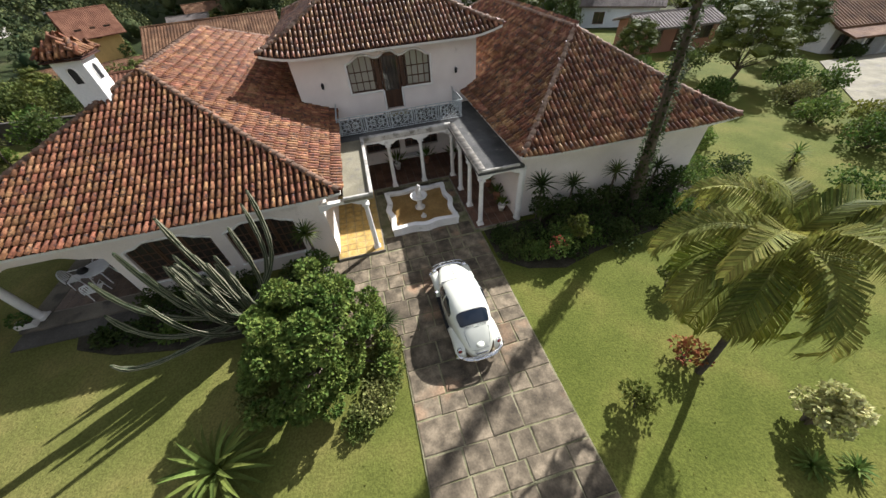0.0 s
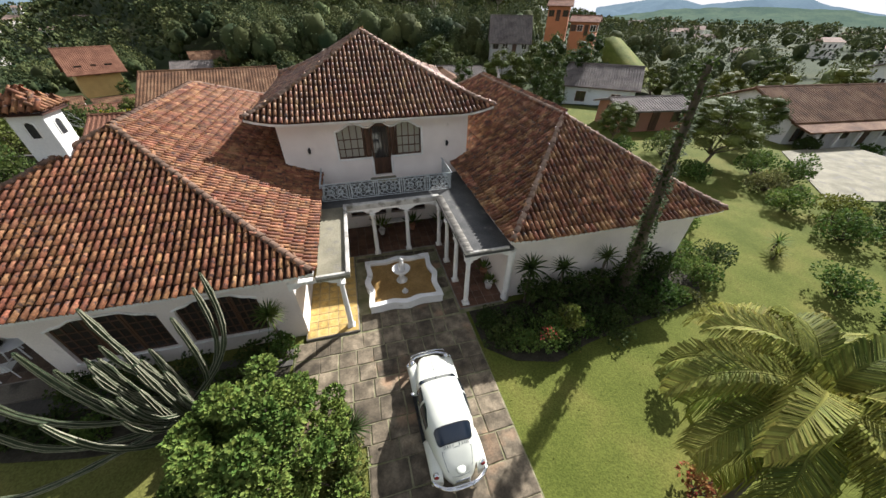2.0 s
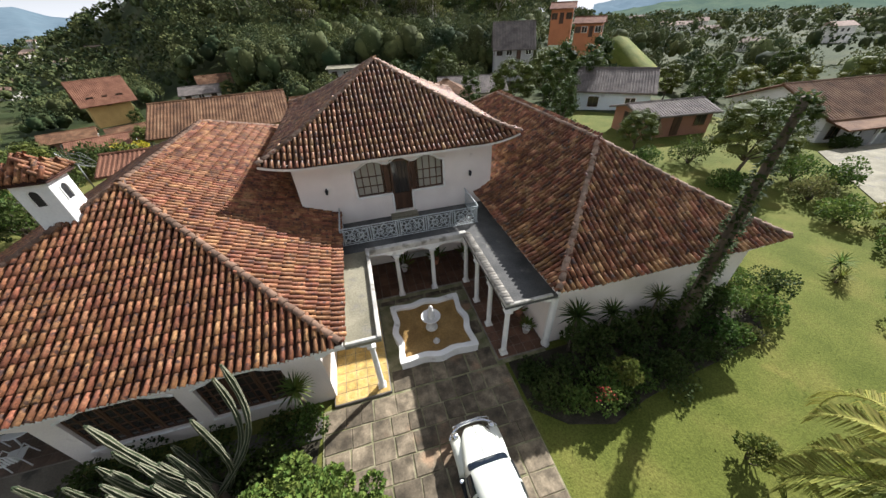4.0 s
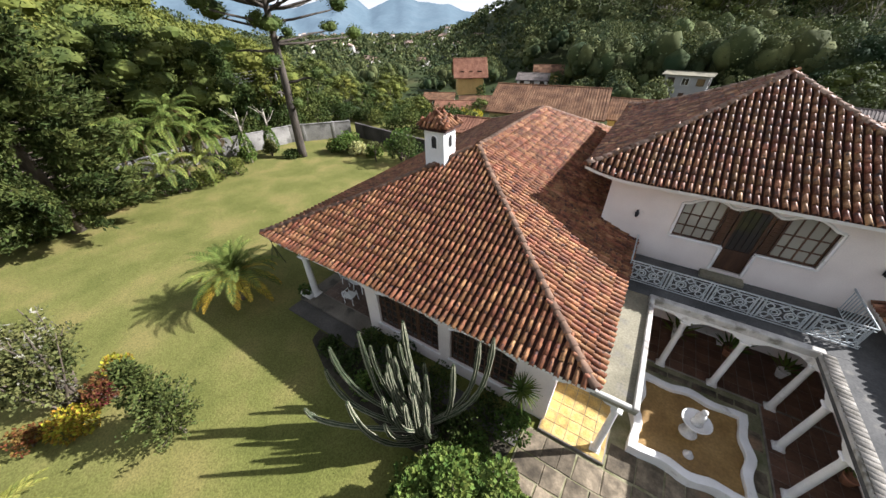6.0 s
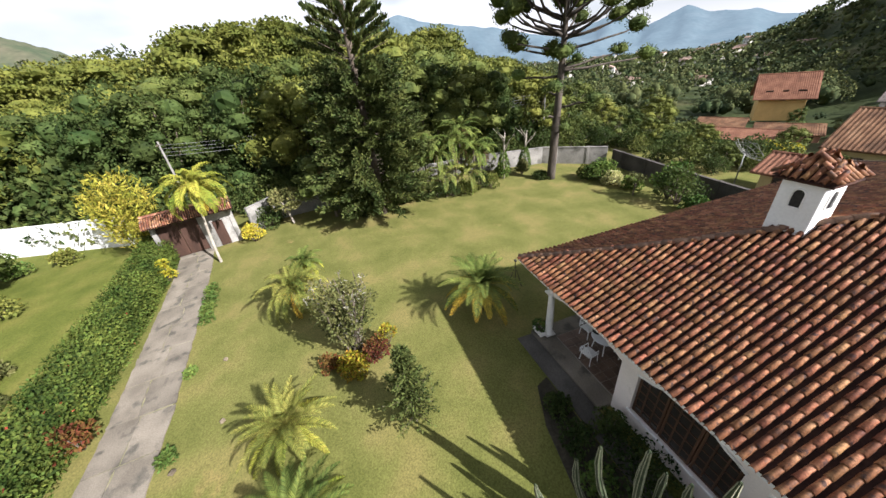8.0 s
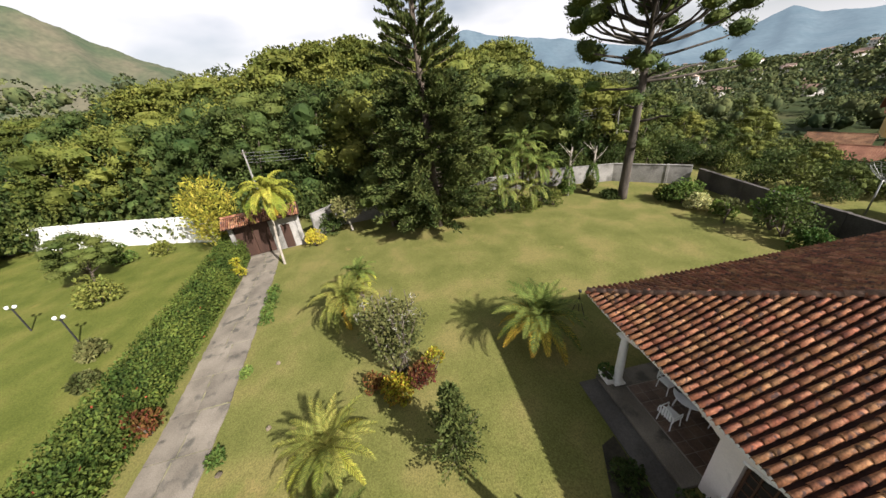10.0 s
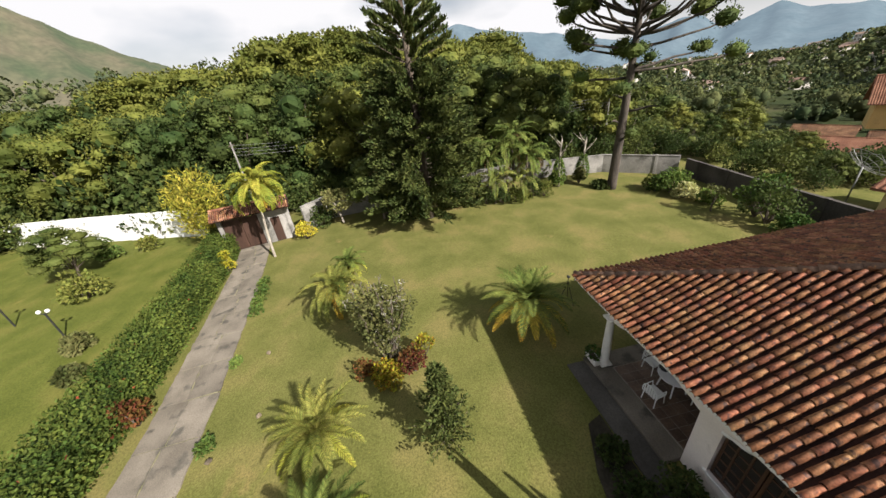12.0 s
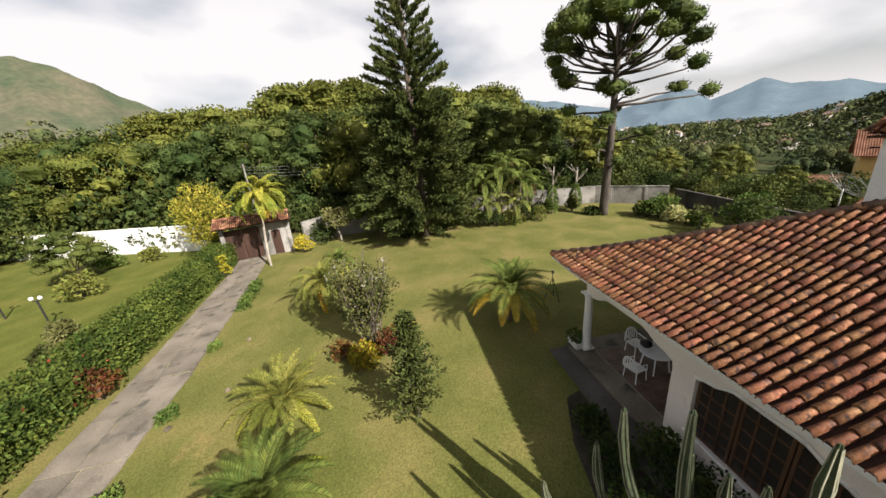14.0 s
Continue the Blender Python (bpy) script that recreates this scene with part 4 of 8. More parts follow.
N_P = 5
pw = 6.1 / N_P
for i in range(N_P):
    x0 = -2.86 + i * pw
    b = Build()
    y = -1.95
    b.tube([(x0, y, 2.88), (x0, y, 3.70)], 0.026, 6)
    for dx in (0.09, pw - 0.09):
        b.tube([(x0 + dx, y, 2.9), (x0 + dx, y, 3.69)], 0.021, 5)
    b.tube([(x0, y, 3.60), (x0 + pw, y, 3.60)], 0.016, 5)
    b.tube([(x0, y, 2.98), (x0 + pw, y, 2.98)], 0.016, 5)
    cx = x0 + pw / 2
    for sx in (-1, 1):
        ring(b, cx + sx * 0.19, 3.29, 0.135, y)
        ring(b, cx + sx * 0.19, 3.29, 0.07, y, 0.019)
        ring(b, cx + sx * 0.36, 3.12, 0.09, y, 0.021)
        ring(b, cx + sx * 0.36, 3.47, 0.09, y, 0.021)
        b.tube([(cx + sx * 0.02, y, 3.0), (cx + sx * 0.36, y, 3.29), (cx + sx * 0.02, y, 3.6)], 0.019, 5)
        b.tube([(cx + sx * 0.5, y, 3.0), (cx + sx * 0.47, y, 3.29), (cx + sx * 0.5, y, 3.6)], 0.019, 5)
    b.tube([(cx, y, 3.42), (cx + 0.14, y, 3.54), (cx, y, 3.66), (cx - 0.14, y, 3.54), (cx, y, 3.42)], 0.019, 5)
    b.tube([(cx, y, 2.98), (cx + 0.1, y, 3.08), (cx, y, 3.18), (cx - 0.1, y, 3.08), (cx, y, 2.98)], 0.019, 5)
    part("railing_panel", b, M_IRON, rail)
bal = Build().tube([(0, 0, 2.9), (0, 0, 3.7)], 0.016, 5).mesh("baluster", M_IRON)
for x in (-2.86, 3.24):
    for z0, rad in ((3.70, 0.026), (2.9, 0.014)):
        part("railing_end", Build().tube([(x, -1.95, z0), (x, -0.01, z0)], rad, 6), M_IRON, rail)
    for i in range(1, 14):
        piece("baluster", bal, rail, pose(x, -1.95 + i * 0.14, 0))

# ---- west wing walls: front with two glazed bays, terrace at the corner
ww = Build()
Y0, Y1 = -7.05, -6.83
ww.box(-11.35, -10.72, Y0, Y1, 0, 3.3).box(-7.88, -7.40, Y0, Y1, 0, 3.3).box(-4.98, -3.80, Y0, Y1, 0, 3.3)
for x0, x1 in ((-10.72, -7.88), (-7.40, -4.98)):
    ww.box(x0, x1, Y0, Y1, 0, 0.66)
    sc = scallop(x0, x1, 2.30, 2.62)
    ww.strip(sc, [(u, 3.3) for u, _ in sc], "y", Y0, Y1)
ww.box(-11.35, -11.13, Y1, 14.2, 0, 3.3)
ww.box(-4.02, -3.80, Y1, -0.002, 0, 3.3)
ww.box(-11.13, -4.362, 13.98, 14.2, 0, 3.3)
sc = scallop(-15.05, -11.35, 2.25, 2.62)
ww.strip(sc, [(u, 3.3) for u, _ in sc], "y", Y0, Y1)
sc = scallop(-7.0, -3.0, 2.25, 2.62)
ww.strip(sc, [(u, 3.3) for u, _ in sc], "x", -15.15, -14.93)
ww.box(-15.15, -14.93, -3.0, 3.0, 0.1, 3.3)
parts("wall", ww, M_STUCCO, villa, "white stucco garden front with scalloped bays")
sill = Build()
for x0, x1 in ((-10.80, -7.80), (-7.48, -4.9)):
    sill.box(x0, x1, Y0 - 0.06, Y0 + 0.02, 0.64, 0.70, 0.015)
    sc = scallop(x0 + 0.05, x1 - 0.05, 2.29, 2.61)
    for p, q in zip(sc, sc[1:]):
        sill.tube([(p[0], Y0 - 0.01, p[1]), (q[0], Y0 - 0.01, q[1])], 0.045, 6)
parts("sill", sill, M_TRIM, villa, "white sills and mouldings round the bays")
for x0, x1 in ((-10.70, -7.90), (-7.38, -5.0)):
    sc = scallop(x0, x1, 2.29, 2.60)
    k = 3
    for i in range(k):
        lattice_window(villa, x0 + (x1 - x0) * i / k + 0.01, x0 + (x1 - x0) * (i + 1) / k - 0.01, 0.70, sc, -6.98, 3, 5, glass=M_GLASS_D, label="dark wooden lattice window in a scalloped bay")
column(-15.02, -6.98, 0.12, 2.42, r=0.15)
part("room_floor", Build().box(-11.13, -4.02, -6.8, 13.9, 0.0, 0.1), M_RTILE, villa)

# ---- east wing walls
ew = Build()
ew.box(4.16, 12.95, -7.08, -6.86, 0, 3.3).box(12.73, 12.95, -6.86, 12.8, 0, 3.3).box(4.16, 4.38, -6.86, -0.002, 0, 3.3).box(4.602, 12.73, 12.58, 12.8, 0, 3.3)
parts("wall", ew, M_STUCCO, villa, "plain white stucco wall behind planting")
part("pilaster", Build().box(4.06, 4.34, -7.2, -7.082, 0, 2.72, 0.02).lathe([(0.17, 0), (0.17, 0.12), (0.13, 0.16), (0.12, 2.6), (0.16, 2.68)], (4.2, -7.14, 0.0), 12), M_TRIM, villa, "white pilaster at the corner")


# ---- tiled floors
def tiled(name, parent_label, x0, x1, y0, y1, z, size, material, motif=None, seed=1):
    base = part(name, Build().box(x0, x1, y0, y1, -0.04, z - 0.012, 0.01), M_GROUT, villa, parent_label)
    nx, ny = max(1, round((x1 - x0 - 0.06) / size)), max(1, round((y1 - y0 - 0.06) / size))
    sx, sy = (x1 - x0 - 0.06) / nx, (y1 - y0 - 0.06) / ny
    b = Build().box(-sx / 2 + 0.008, sx / 2 - 0.008, -sy / 2 + 0.008, sy / 2 - 0.008, -0.012, 0.0, 0.003)
    me = b.mesh("floor_tile", material)
    mm = None
    if motif:
        k = Build()
        r = min(sx, sy) * 0.36
        k.prism([(r * math.cos(a) * (1 if i % 2 else 0.72), r * math.sin(a) * (1 if i % 2 else 0.72)) for i, a in enumerate([j * math.pi / 8 for j in range(16)])], "z", 0.0, 0.004)
        mm = k.mesh("tile_motif", motif)
    for i in range(nx):
        for j in range(ny):
            at = pose(x0 + 0.03 + (i + 0.5) * sx, y0 + 0.03 + (j + 0.5) * sy, z)
            t = piece("floor_tile", me, base, at)
            if mm:
                piece("tile_motif", mm, t)
    return base


M_MOTIF = mat("tile_motif_ochre", [(0.42, 0.27, 0.075), (0.55, 0.37, 0.12)], 5.0, 30, 0.5, 0.1, 0.002)
tiled("porch_floor", "yellow patterned porch tiles on a raised step", -3.88, -1.92, -7.42, -2.7, 0.12, 0.40, M_YTILE, M_MOTIF)
tiled("loggia_floor", "dark red quarry tiles under the loggia", -3.80, 4.16, -2.68, -0.01, 0.07, 0.42, M_RTILE)
tiled("loggia_floor", "dark red quarry tiles beside the fountain court", 2.16, 4.16, -7.3, -2.70, 0.07, 0.42, M_RTILE)
tiled("terrace_floor", "reddish terrace tiles with a grey border", -14.75, -11.36, -6.8, -2.6, 0.12, 0.38, M_TTILE)
part("terrace_border", Build().box(-15.5, -11.36, -7.55, -6.802, -0.04, 0.115, 0.02).box(-15.5, -14.752, -6.8, -2.6, -0.04, 0.116, 0.02), M_CONC, villa, "grey concrete terrace edge")
part("path", Build().box(-15.4, -4.3, -8.3, -7.56, -0.04, 0.03, 0.01), M_DARKSLAB, villa, "narrow dark concrete path along the front")

# ---- chimney tower
ch = Build()
cx0, cx1, cy0, cy1 = -11.62, -10.66, -2.16, -1.22
ch.box(cx0, cx1, cy0, cy1, 4.3, 7.22, 0.015)
ch.box(cx0 - 0.05, cx1 + 0.05, cy0 - 0.05, cy1 + 0.05, 7.16, 7.25, 0.015)
chim = part("chimney", ch, M_WHITEWALL, villa, "white rendered chimney tower with a small tiled cap")
for s, (ax, fixed) in enumerate((("y", cy0), ("x", cx1))):
    mid = (cx0 + cx1) / 2 if ax == "y" else (cy0 + cy1) / 2
    pts = [(mid - 0.15, 6.45), (mid + 0.15, 6.45)] + [(mid + 0.15 * math.cos(a), 6.82 + 0.15 * math.sin(a)) for a in [i * math.pi / 8 for i in range(9)]]
    d = -1 if ax == "y" else 1
    # no hole: a black plate paints the dark inside the opening
    part("chimney_vent", Build().prism(pts, ax, fixed + d * 0.004, fixed - d * 0.05), M_BLACK, chim, "dark arched smoke opening")
    fr = Build()
    for p, q in zip(pts[1:], pts[2:] + pts[:1]):
        put = (lambda u: (u[0], fixed + d * 0.01, u[1])) if ax == "y" else (lambda u: (fixed + d * 0.01, u[0], u[1]))
        fr.tube([put(p), put(q)], 0.028, 5)
    part("vent_surround", fr, M_TRIM, chim)
cap = Hip(cx0 - 0.2, cx1 + 0.2, cy0 - 0.2, cy1 + 0.2, 7.23, (cx0 + cx1) / 2, (cy0 + cy1) / 2, (cy0 + cy1) / 2 + 0.01, 7.82, lift=0.05)
b = Build()
for face in cap.faces:
    b.add([cap.at(face, i / 4, j / 3) for j in range(4) for i in range(5)], [(j * 5 + i, j * 5 + i + 1, (j + 1) * 5 + i + 1, (j + 1) * 5 + i) for j in range(3) for i in range(4)])
b.box(cx0 - 0.18, cx1 + 0.18, cy0 - 0.18, cy1 + 0.18, 7.18, 7.23)
part("chimney_cap", b, M_UNDER, chim, mend=False)
_, tvs, tfs = tile_mesh("roof_tile", M_TILE)
rest = Build()
for face, (a, e, p, q) in cap.faces.items():
    al = (e - a).normalized()
    L = (e - a).length
    for j in range(3):
        s = j / 3
        for i in range(int(L / 0.2) + 1):
            d = (i + 0.5) * 0.2
            if d < L / 2 * s + 0.03 or d > L - L / 2 * s - 0.03:
                continue
            u = (d - L / 2 * s) / max(L * (1 - s), 1e-6)
            c = cap.at(face, u, s)
            up = Vector((*(p - (a + e) / 2), 0.59)).normalized()
            side = Vector((*al, 0))
            m = Matrix((side, up, side.cross(up))).transposed().to_4x4()
            m.translation = c
            rest.add(tvs, tfs, m @ pose(0, rng.uniform(-0.03, 0.03), 0.01, rng.uniform(-2, 2), 0, rng.uniform(-5, 5)))
part("cap_tiles", rest, M_TILE, chim, "loose old clay tiles", True, mend=False)


# ---------------------------------------------------------------- planting
def leaf(b, c, d, up, l, w):
    """One folded leaf from c along d."""
    s = d.cross(up)
    s = s.normalized() * w if s.length > 1e-6 else Vector((w, 0, 0))
    mid = c + d * (l * 0.45)
    lift = up * (w * 0.35)
    b.add([c, mid + s + lift, c + d * l, mid - s + lift], [(0, 1, 2), (0, 2, 3)])


def rand_dir(r):
    z, a = r.uniform(-1, 1), r.uniform(0, 2 * math.pi)
    k = math.sqrt(1 - z * z)
    return Vector((k * math.cos(a), k * math.sin(a), z))


def clump(b, c, rx, rz, n, size, r, up=0.5, flat=0.35):
    """Leaves over and inside an uneven ball."""
    for _ in range(n):
        o = rand_dir(r)
        k = r.uniform(0.55, 1.0) ** 0.6
        p = c + Vector((o.x * rx, o.y * rx, o.z * rz)) * k
        d = (o * 0.8 + rand_dir(r) * 0.8 + Vector((0, 0, flat * 0.3))).normalized()
        nrm = (Vector((0, 0, 1)) * up + rand_dir(r) * 0.7 + o * 0.4).normalized()
        l = size * r.uniform(0.7, 1.3)
        leaf(b, p, d, nrm, l, l * 0.34)


def limb(b, p, q, r0, r1, r, sag=0.0, n=4, side=6):
    p, q = Vector(p), Vector(q)
    pts = []
    off = rand_dir(r) * (q - p).length * 0.07
    for i in range(n + 1):
        t = i / n
        pts.append(p.lerp(q, t) + off * math.sin(math.pi * t) + Vector((0, 0, -sag * math.sin(math.pi * t))))
    b.tube(pts, [r0 + (r1 - r0) * i / n for i in range(n + 1)], side)
    return pts


def broad_tree(name, label, category, height, spread, seed, leaf_m, bark_m, clumps=26, leaves=110, size=0.36, bare=0.35, dome=0.55, at=(0, 0, 0), group="", trunk_r=0.03):
    """Trunk, limbs and a crown of leaf clumps with gaps."""
    r = random.Random(seed)
    t = thing(name, label, category, group, at=at)
    tr, cr = Build(), Build()
    fork = Vector((r.uniform(-0.3, 0.3), r.uniform(-0.3, 0.3), height * bare))
    limb(tr, (0, 0, -0.3), fork, height * trunk_r, height * trunk_r * 0.7, r, n=5, side=8)
    centre = Vector((0, 0, height * (0.93 - dome * 0.5)))
    for i in range(clumps):
        a = i * 2.4 + r.uniform(-0.4, 0.4)
        e = r.uniform(-0.35, 1.0)
        k = r.uniform(0.55, 1.0)
        c = centre + Vector((math.cos(a) * spread * math.cos(e) * k, math.sin(a) * spread * math.cos(e) * k, math.sin(e) * height * dome * 0.5 * r.uniform(0.75, 1.0)))
        rad = spread * r.uniform(0.20, 0.36)
        clump(cr, c, rad, rad * 0.5, leaves, size, r, up=0.8)
        if i % 2 == 0:
            limb(tr, fork, c - Vector((0, 0, rad * 0.3)), height * trunk_r * 0.45, height * 0.004, r, n=4, side=5)
    part("trunk", tr, bark_m, t, smooth=True, mend=False)
    part("crown", cr, leaf_m, t, mend=False)
    return t


def shrub(name, label, at, rx, h, leaf_m, seed, n=900, size=0.12, balls=9, stems=True, category="shrub", group=""):
    """A low bush of leaf clumps on a few stems."""
    r = random.Random(seed)
    n, size = int(n * 1.7), size * 0.78
    t = thing(name, label, category, group, at=at)
    cr, st = Build(), Build()
    for i in range(balls):
        a, k = i * 2.4, math.sqrt((i + 0.5) / balls)
        rad = rx * r.uniform(0.34, 0.5)
        z = h * (1 - 0.45 * k * k) - rad * 0.6
        c = Vector((math.cos(a) * (rx - rad * 0.7) * k, math.sin(a) * (rx - rad * 0.7) * k, max(rad * 0.6, z * r.uniform(0.55, 1.05))))
        clump(cr, c, rad, rad * 0.85, n // balls, size, r)
        if stems:
            limb(st, (r.uniform(-0.08, 0.08), r.uniform(-0.08, 0.08), -0.05), c, 0.03 * h / 1.5, 0.008, r, n=3, side=5)
    if stems:
        part("stem", st, M_BARK, t, smooth=True, kind="stuff", mend=False)
    part("crown", cr, leaf_m, t, mend=False)
    return t


def frond(name, parent, base, az, el, length, droop, leaf_m, r, pairs=34, leaf_len=0.45, width=0.018, rach=M_PALM_LT, vee=0.35, hang=0.35):
    """One feather leaf: a bent rib and paired leaflets."""
    b = Build()
    p = Vector(base)
    pts, dirs = [p.copy()], []
    n = 14
    pitch = el
    for i in range(n):
        d = Vector((math.cos(az) * math.cos(pitch), math.sin(az) * math.cos(pitch), math.sin(pitch)))
        dirs.append(d)
        p = p + d * (length / n)
        pts.append(p.copy())
        pitch -= droop / n * (0.5 + 1.2 * i / n)
    dirs.append(dirs[-1])
    b.tube(pts, [0.022 * (1 - 0.85 * i / n) * max(1, length / 2) for i in range(n + 1)], 4, caps=False)
    for i in range(pairs):
        t = 0.12 + 0.88 * (i + r.uniform(-0.2, 0.2)) / pairs
        k = min(n - 1, int(t * n))
        c = pts[k].lerp(pts[k + 1], t * n - k)
        d = dirs[k]
        side = d.cross(Vector((0, 0, 1)))
        side = side.normalized() if side.length > 1e-4 else Vector((1, 0, 0))
        upv = side.cross(d)
        ll = leaf_len * (math.sin(math.pi * min(1, 0.18 + 0.8 * t)) ** 0.7) * r.uniform(0.85, 1.1)
        for s in (-1, 1):
            o = (side * s * 0.85 + d * (0.55 + 0.5 * t) + upv * vee * r.uniform(0.6, 1.2)).normalized()
            q1 = c + o * ll * 0.5
            q2 = q1 + (o + Vector((0, 0, -hang * 2.0))).normalized() * ll * 0.5
            w = (d - o * d.dot(o)).normalized() * width
            b.add([c - w * 0.5, c + w * 0.5, q1 + w, q1 - w, q2], [(0, 1, 2, 3), (3, 2, 4)])
    ob = part(name, b, leaf_m, parent, mend=False)
    return ob


def palm(name, label, at, trunk, lean, r0, count, length, seed, green, old=None, n_old=0, leaf_len=0.45, width=0.02, droop=1.2, el=(1.35, -0.25), pairs=32, hang=0.35, dry=0, group="", crownshaft=False, bark=None):
    """A feather palm: ringed trunk and a crown of fronds; the lowest may be yellow or dry."""
    r = random.Random(seed)
    t = thing(name, label, "palm tree", group, at=at)
    top = Vector((lean[0], lean[1], trunk))
    b = Build()
    n = max(4, int(trunk / 0.12))
    pts, rad = [], []
    for i in range(n + 1):
        k = i / n
        pts.append(Vector((lean[0] * k ** 1.5, lean[1] * k ** 1.5, -0.1 + (trunk + 0.1) * k)))
        rad.append(r0 * (1.15 - 0.35 * k) * (1.06 if i % 2 else 0.97))
    b.tube(pts, rad, 9)
    part("trunk", b, bark or M_BARK_L, t, smooth=True, mend=False)
    for i in range(count):
        k = i / count
        a = i * 2.399 + r.uniform(-0.15, 0.15)
        e = el[0] + (el[1] - el[0]) * k ** 0.8
        m = green
        if old and i >= count - n_old:
            m = old
        frond("frond", t, top, a, e + r.uniform(-0.08, 0.08), length * r.uniform(0.88, 1.08) * (0.8 + 0.2 * min(1, k * 3)), droop * r.uniform(0.85, 1.2), m, r, pairs, leaf_len, width, hang=hang)
    for i in range(dry):
        frond("frond", t, top - Vector((0, 0, 0.1)), r.uniform(0, 6.28), -0.9, length * 0.6, 0.6, M_DRY, r, 18, leaf_len * 0.7, width, hang=0.5)
    return t


def rosette(name, label, at, count, length, seed, leaf_m, trunk=0.0, width=0.05, group="", category="plant", droop=1.0):
    """A rosette of strap leaves, on a stem if trunk is given."""
    r = random.Random(seed)
    t = thing(name, label, category, group, at=at)
    if trunk:
        part("stem", Build().tube([(0, 0, -0.05), (0.03, 0.02, trunk * 0.5), (0, 0, trunk)], [0.06, 0.05, 0.045], 7), M_BARK, t, smooth=True)
    b = Build()
    for i in range(count):
        a = i * 2.399
        e = 1.35 - 1.5 * (i / count)
        p = Vector((0, 0, trunk))
        w0 = Vector((-math.sin(a), math.cos(a), 0))
        ring_v = []
        for k in range(5):
            d = Vector((math.cos(a) * math.cos(e), math.sin(a) * math.cos(e), math.sin(e)))
            ww = width * (0.55, 1.0, 0.9, 0.6, 0.02)[k]
            ring_v += [p - w0 * ww, p + Vector((0, 0, -ww * 0.3)), p + w0 * ww]
            p = p + d * length * r.uniform(0.9, 1.1) / 4
            e -= droop * 0.22
        fs = []
        for k in range(4):
            for j in range(2):
                fs.append((k * 3 + j, k * 3 + j + 1, k * 3 + 3 + j + 1, k * 3 + 3 + j))
        b.add(ring_v, fs)
    part("foliage", b, leaf_m, t, mend=False)
    return t


# ---- candelabra cactus in front of the west wing
cactus = thing("cactus", "large grey-green candelabra cactus with pale ribbed arms", "cactus", at=(-6.9, -9.35, 0))
cr = random.Random(21)
TIPS = [(-2.4, -1.2, 2.9), (-2.7, -2.0, 1.8), (-1.5, -0.5, 4.3), (-2.0, -1.1, 4.0), (-0.5, 0.1, 4.7), (1.6, 0.9, 4.6), (1.2, 1.0, 4.1), (0.4, -0.8, 3.6), (-0.9, -1.7, 3.4), (0.9, 0.2, 3.9)]
for i in range(24):
    a, k = i * 2.4 + cr.uniform(-0.3, 0.3), cr.uniform(0.25, 1.35)
    TIPS.append((math.cos(a) * k - 0.5, math.sin(a) * k * 0.8 - 0.3, cr.uniform(2.0, 3.7) - 0.3 * k))
for i, (tx, ty, tz) in enumerate(TIPS):
    base = Vector((cr.uniform(-0.3, 0.3), cr.uniform(-0.3, 0.3), cr.uniform(-0.1, 0.9)))
    tip = Vector((tx, ty, tz))
    c1 = base + Vector((tx * 0.66, ty * 0.66, 0.10 + 0.16 * tz))
    c2 = Vector((tx * 0.99, ty * 0.99, tz * 0.50))
    pts, rad = [], []
    n = 12
    for k in range(n + 1):
        t = k / n
        pts.append(base * (1 - t) ** 3 + c1 * 3 * t * (1 - t) ** 2 + c2 * 3 * t * t * (1 - t) + tip * t ** 3)
        rad.append((0.068 + 0.011 * math.sin(k * 2.6 + i)) * (1 if k < n else 0.5))
    pts.append(tip + (pts[-1] - pts[-2]).normalized() * 0.05)
    rad.append(0.02)
    st = part("arm", Build().tube(pts, rad, 12, star=0.30), M_CACTUS, cactus, mend=False)
    # pale spiny edges along the ribs
    e = Build()
    ref = None
    edge = [[] for _ in range(6)]
    for k, p in enumerate(pts[:-1]):
        d = (pts[min(k + 1, len(pts) - 1)] - pts[max(k - 1, 0)]).normalized()
        if ref is None:
            ref = d.orthogonal().normalized()
        u = (ref - d * ref.dot(d)).normalized()
        ref = u
        w = d.cross(u)
        for j in range(6):
            ang = 2 * math.pi * j * 2 / 12
            edge[j].append(p + (u * math.cos(ang) + w * math.sin(ang)) * rad[k] * 1.0)
    for line in edge:
        e.tube(line, 0.0105, 3, caps=False)
    part("spine_edge", e, M_SPINE, st, "pale spiny rib edges", kind="stuff", mend=False)
part("stump", Build().tube([(0, 0, -0.1), (0.05, 0, 0.5), (0, 0.05, 1.0)], [0.32, 0.28, 0.2], 12, star=0.12), M_BARK, cactus, smooth=True)

# ---- the big bush beside the drive
r = random.Random(8)
bush = thing("lychee_tree", "dense low rounded tree with glossy green leaves beside the drive", "tree", at=(-4.4, -11.75, 0))
st, cb = Build(), Build()
for i in range(92):
    a, k = i * 2.399, math.sqrt((i + 0.5) / 92) * r.uniform(0.78, 1.2)
    rad = r.uniform(0.2, 0.42)
    c = Vector((math.cos(a) * 2.1 * k, math.sin(a) * 2.1 * k, 2.75 - 1.75 * k * k + r.uniform(-0.7, 0.45)))
    if i == 9:
        c = Vector((0.25, 1.5, 2.75))
    clump(cb, c, rad, rad * 0.6, int(1250 * rad), 0.112, r, up=0.9)
    limb(st, (r.uniform(-0.1, 0.1), r.uniform(-0.1, 0.1), -0.05), c, 0.06, 0.012, r, n=4, side=5)
part("trunk", st, M_BARK, bush, smooth=True, mend=False)
part("crown", cb, M_LEAF_BUSH, bush, mend=False)
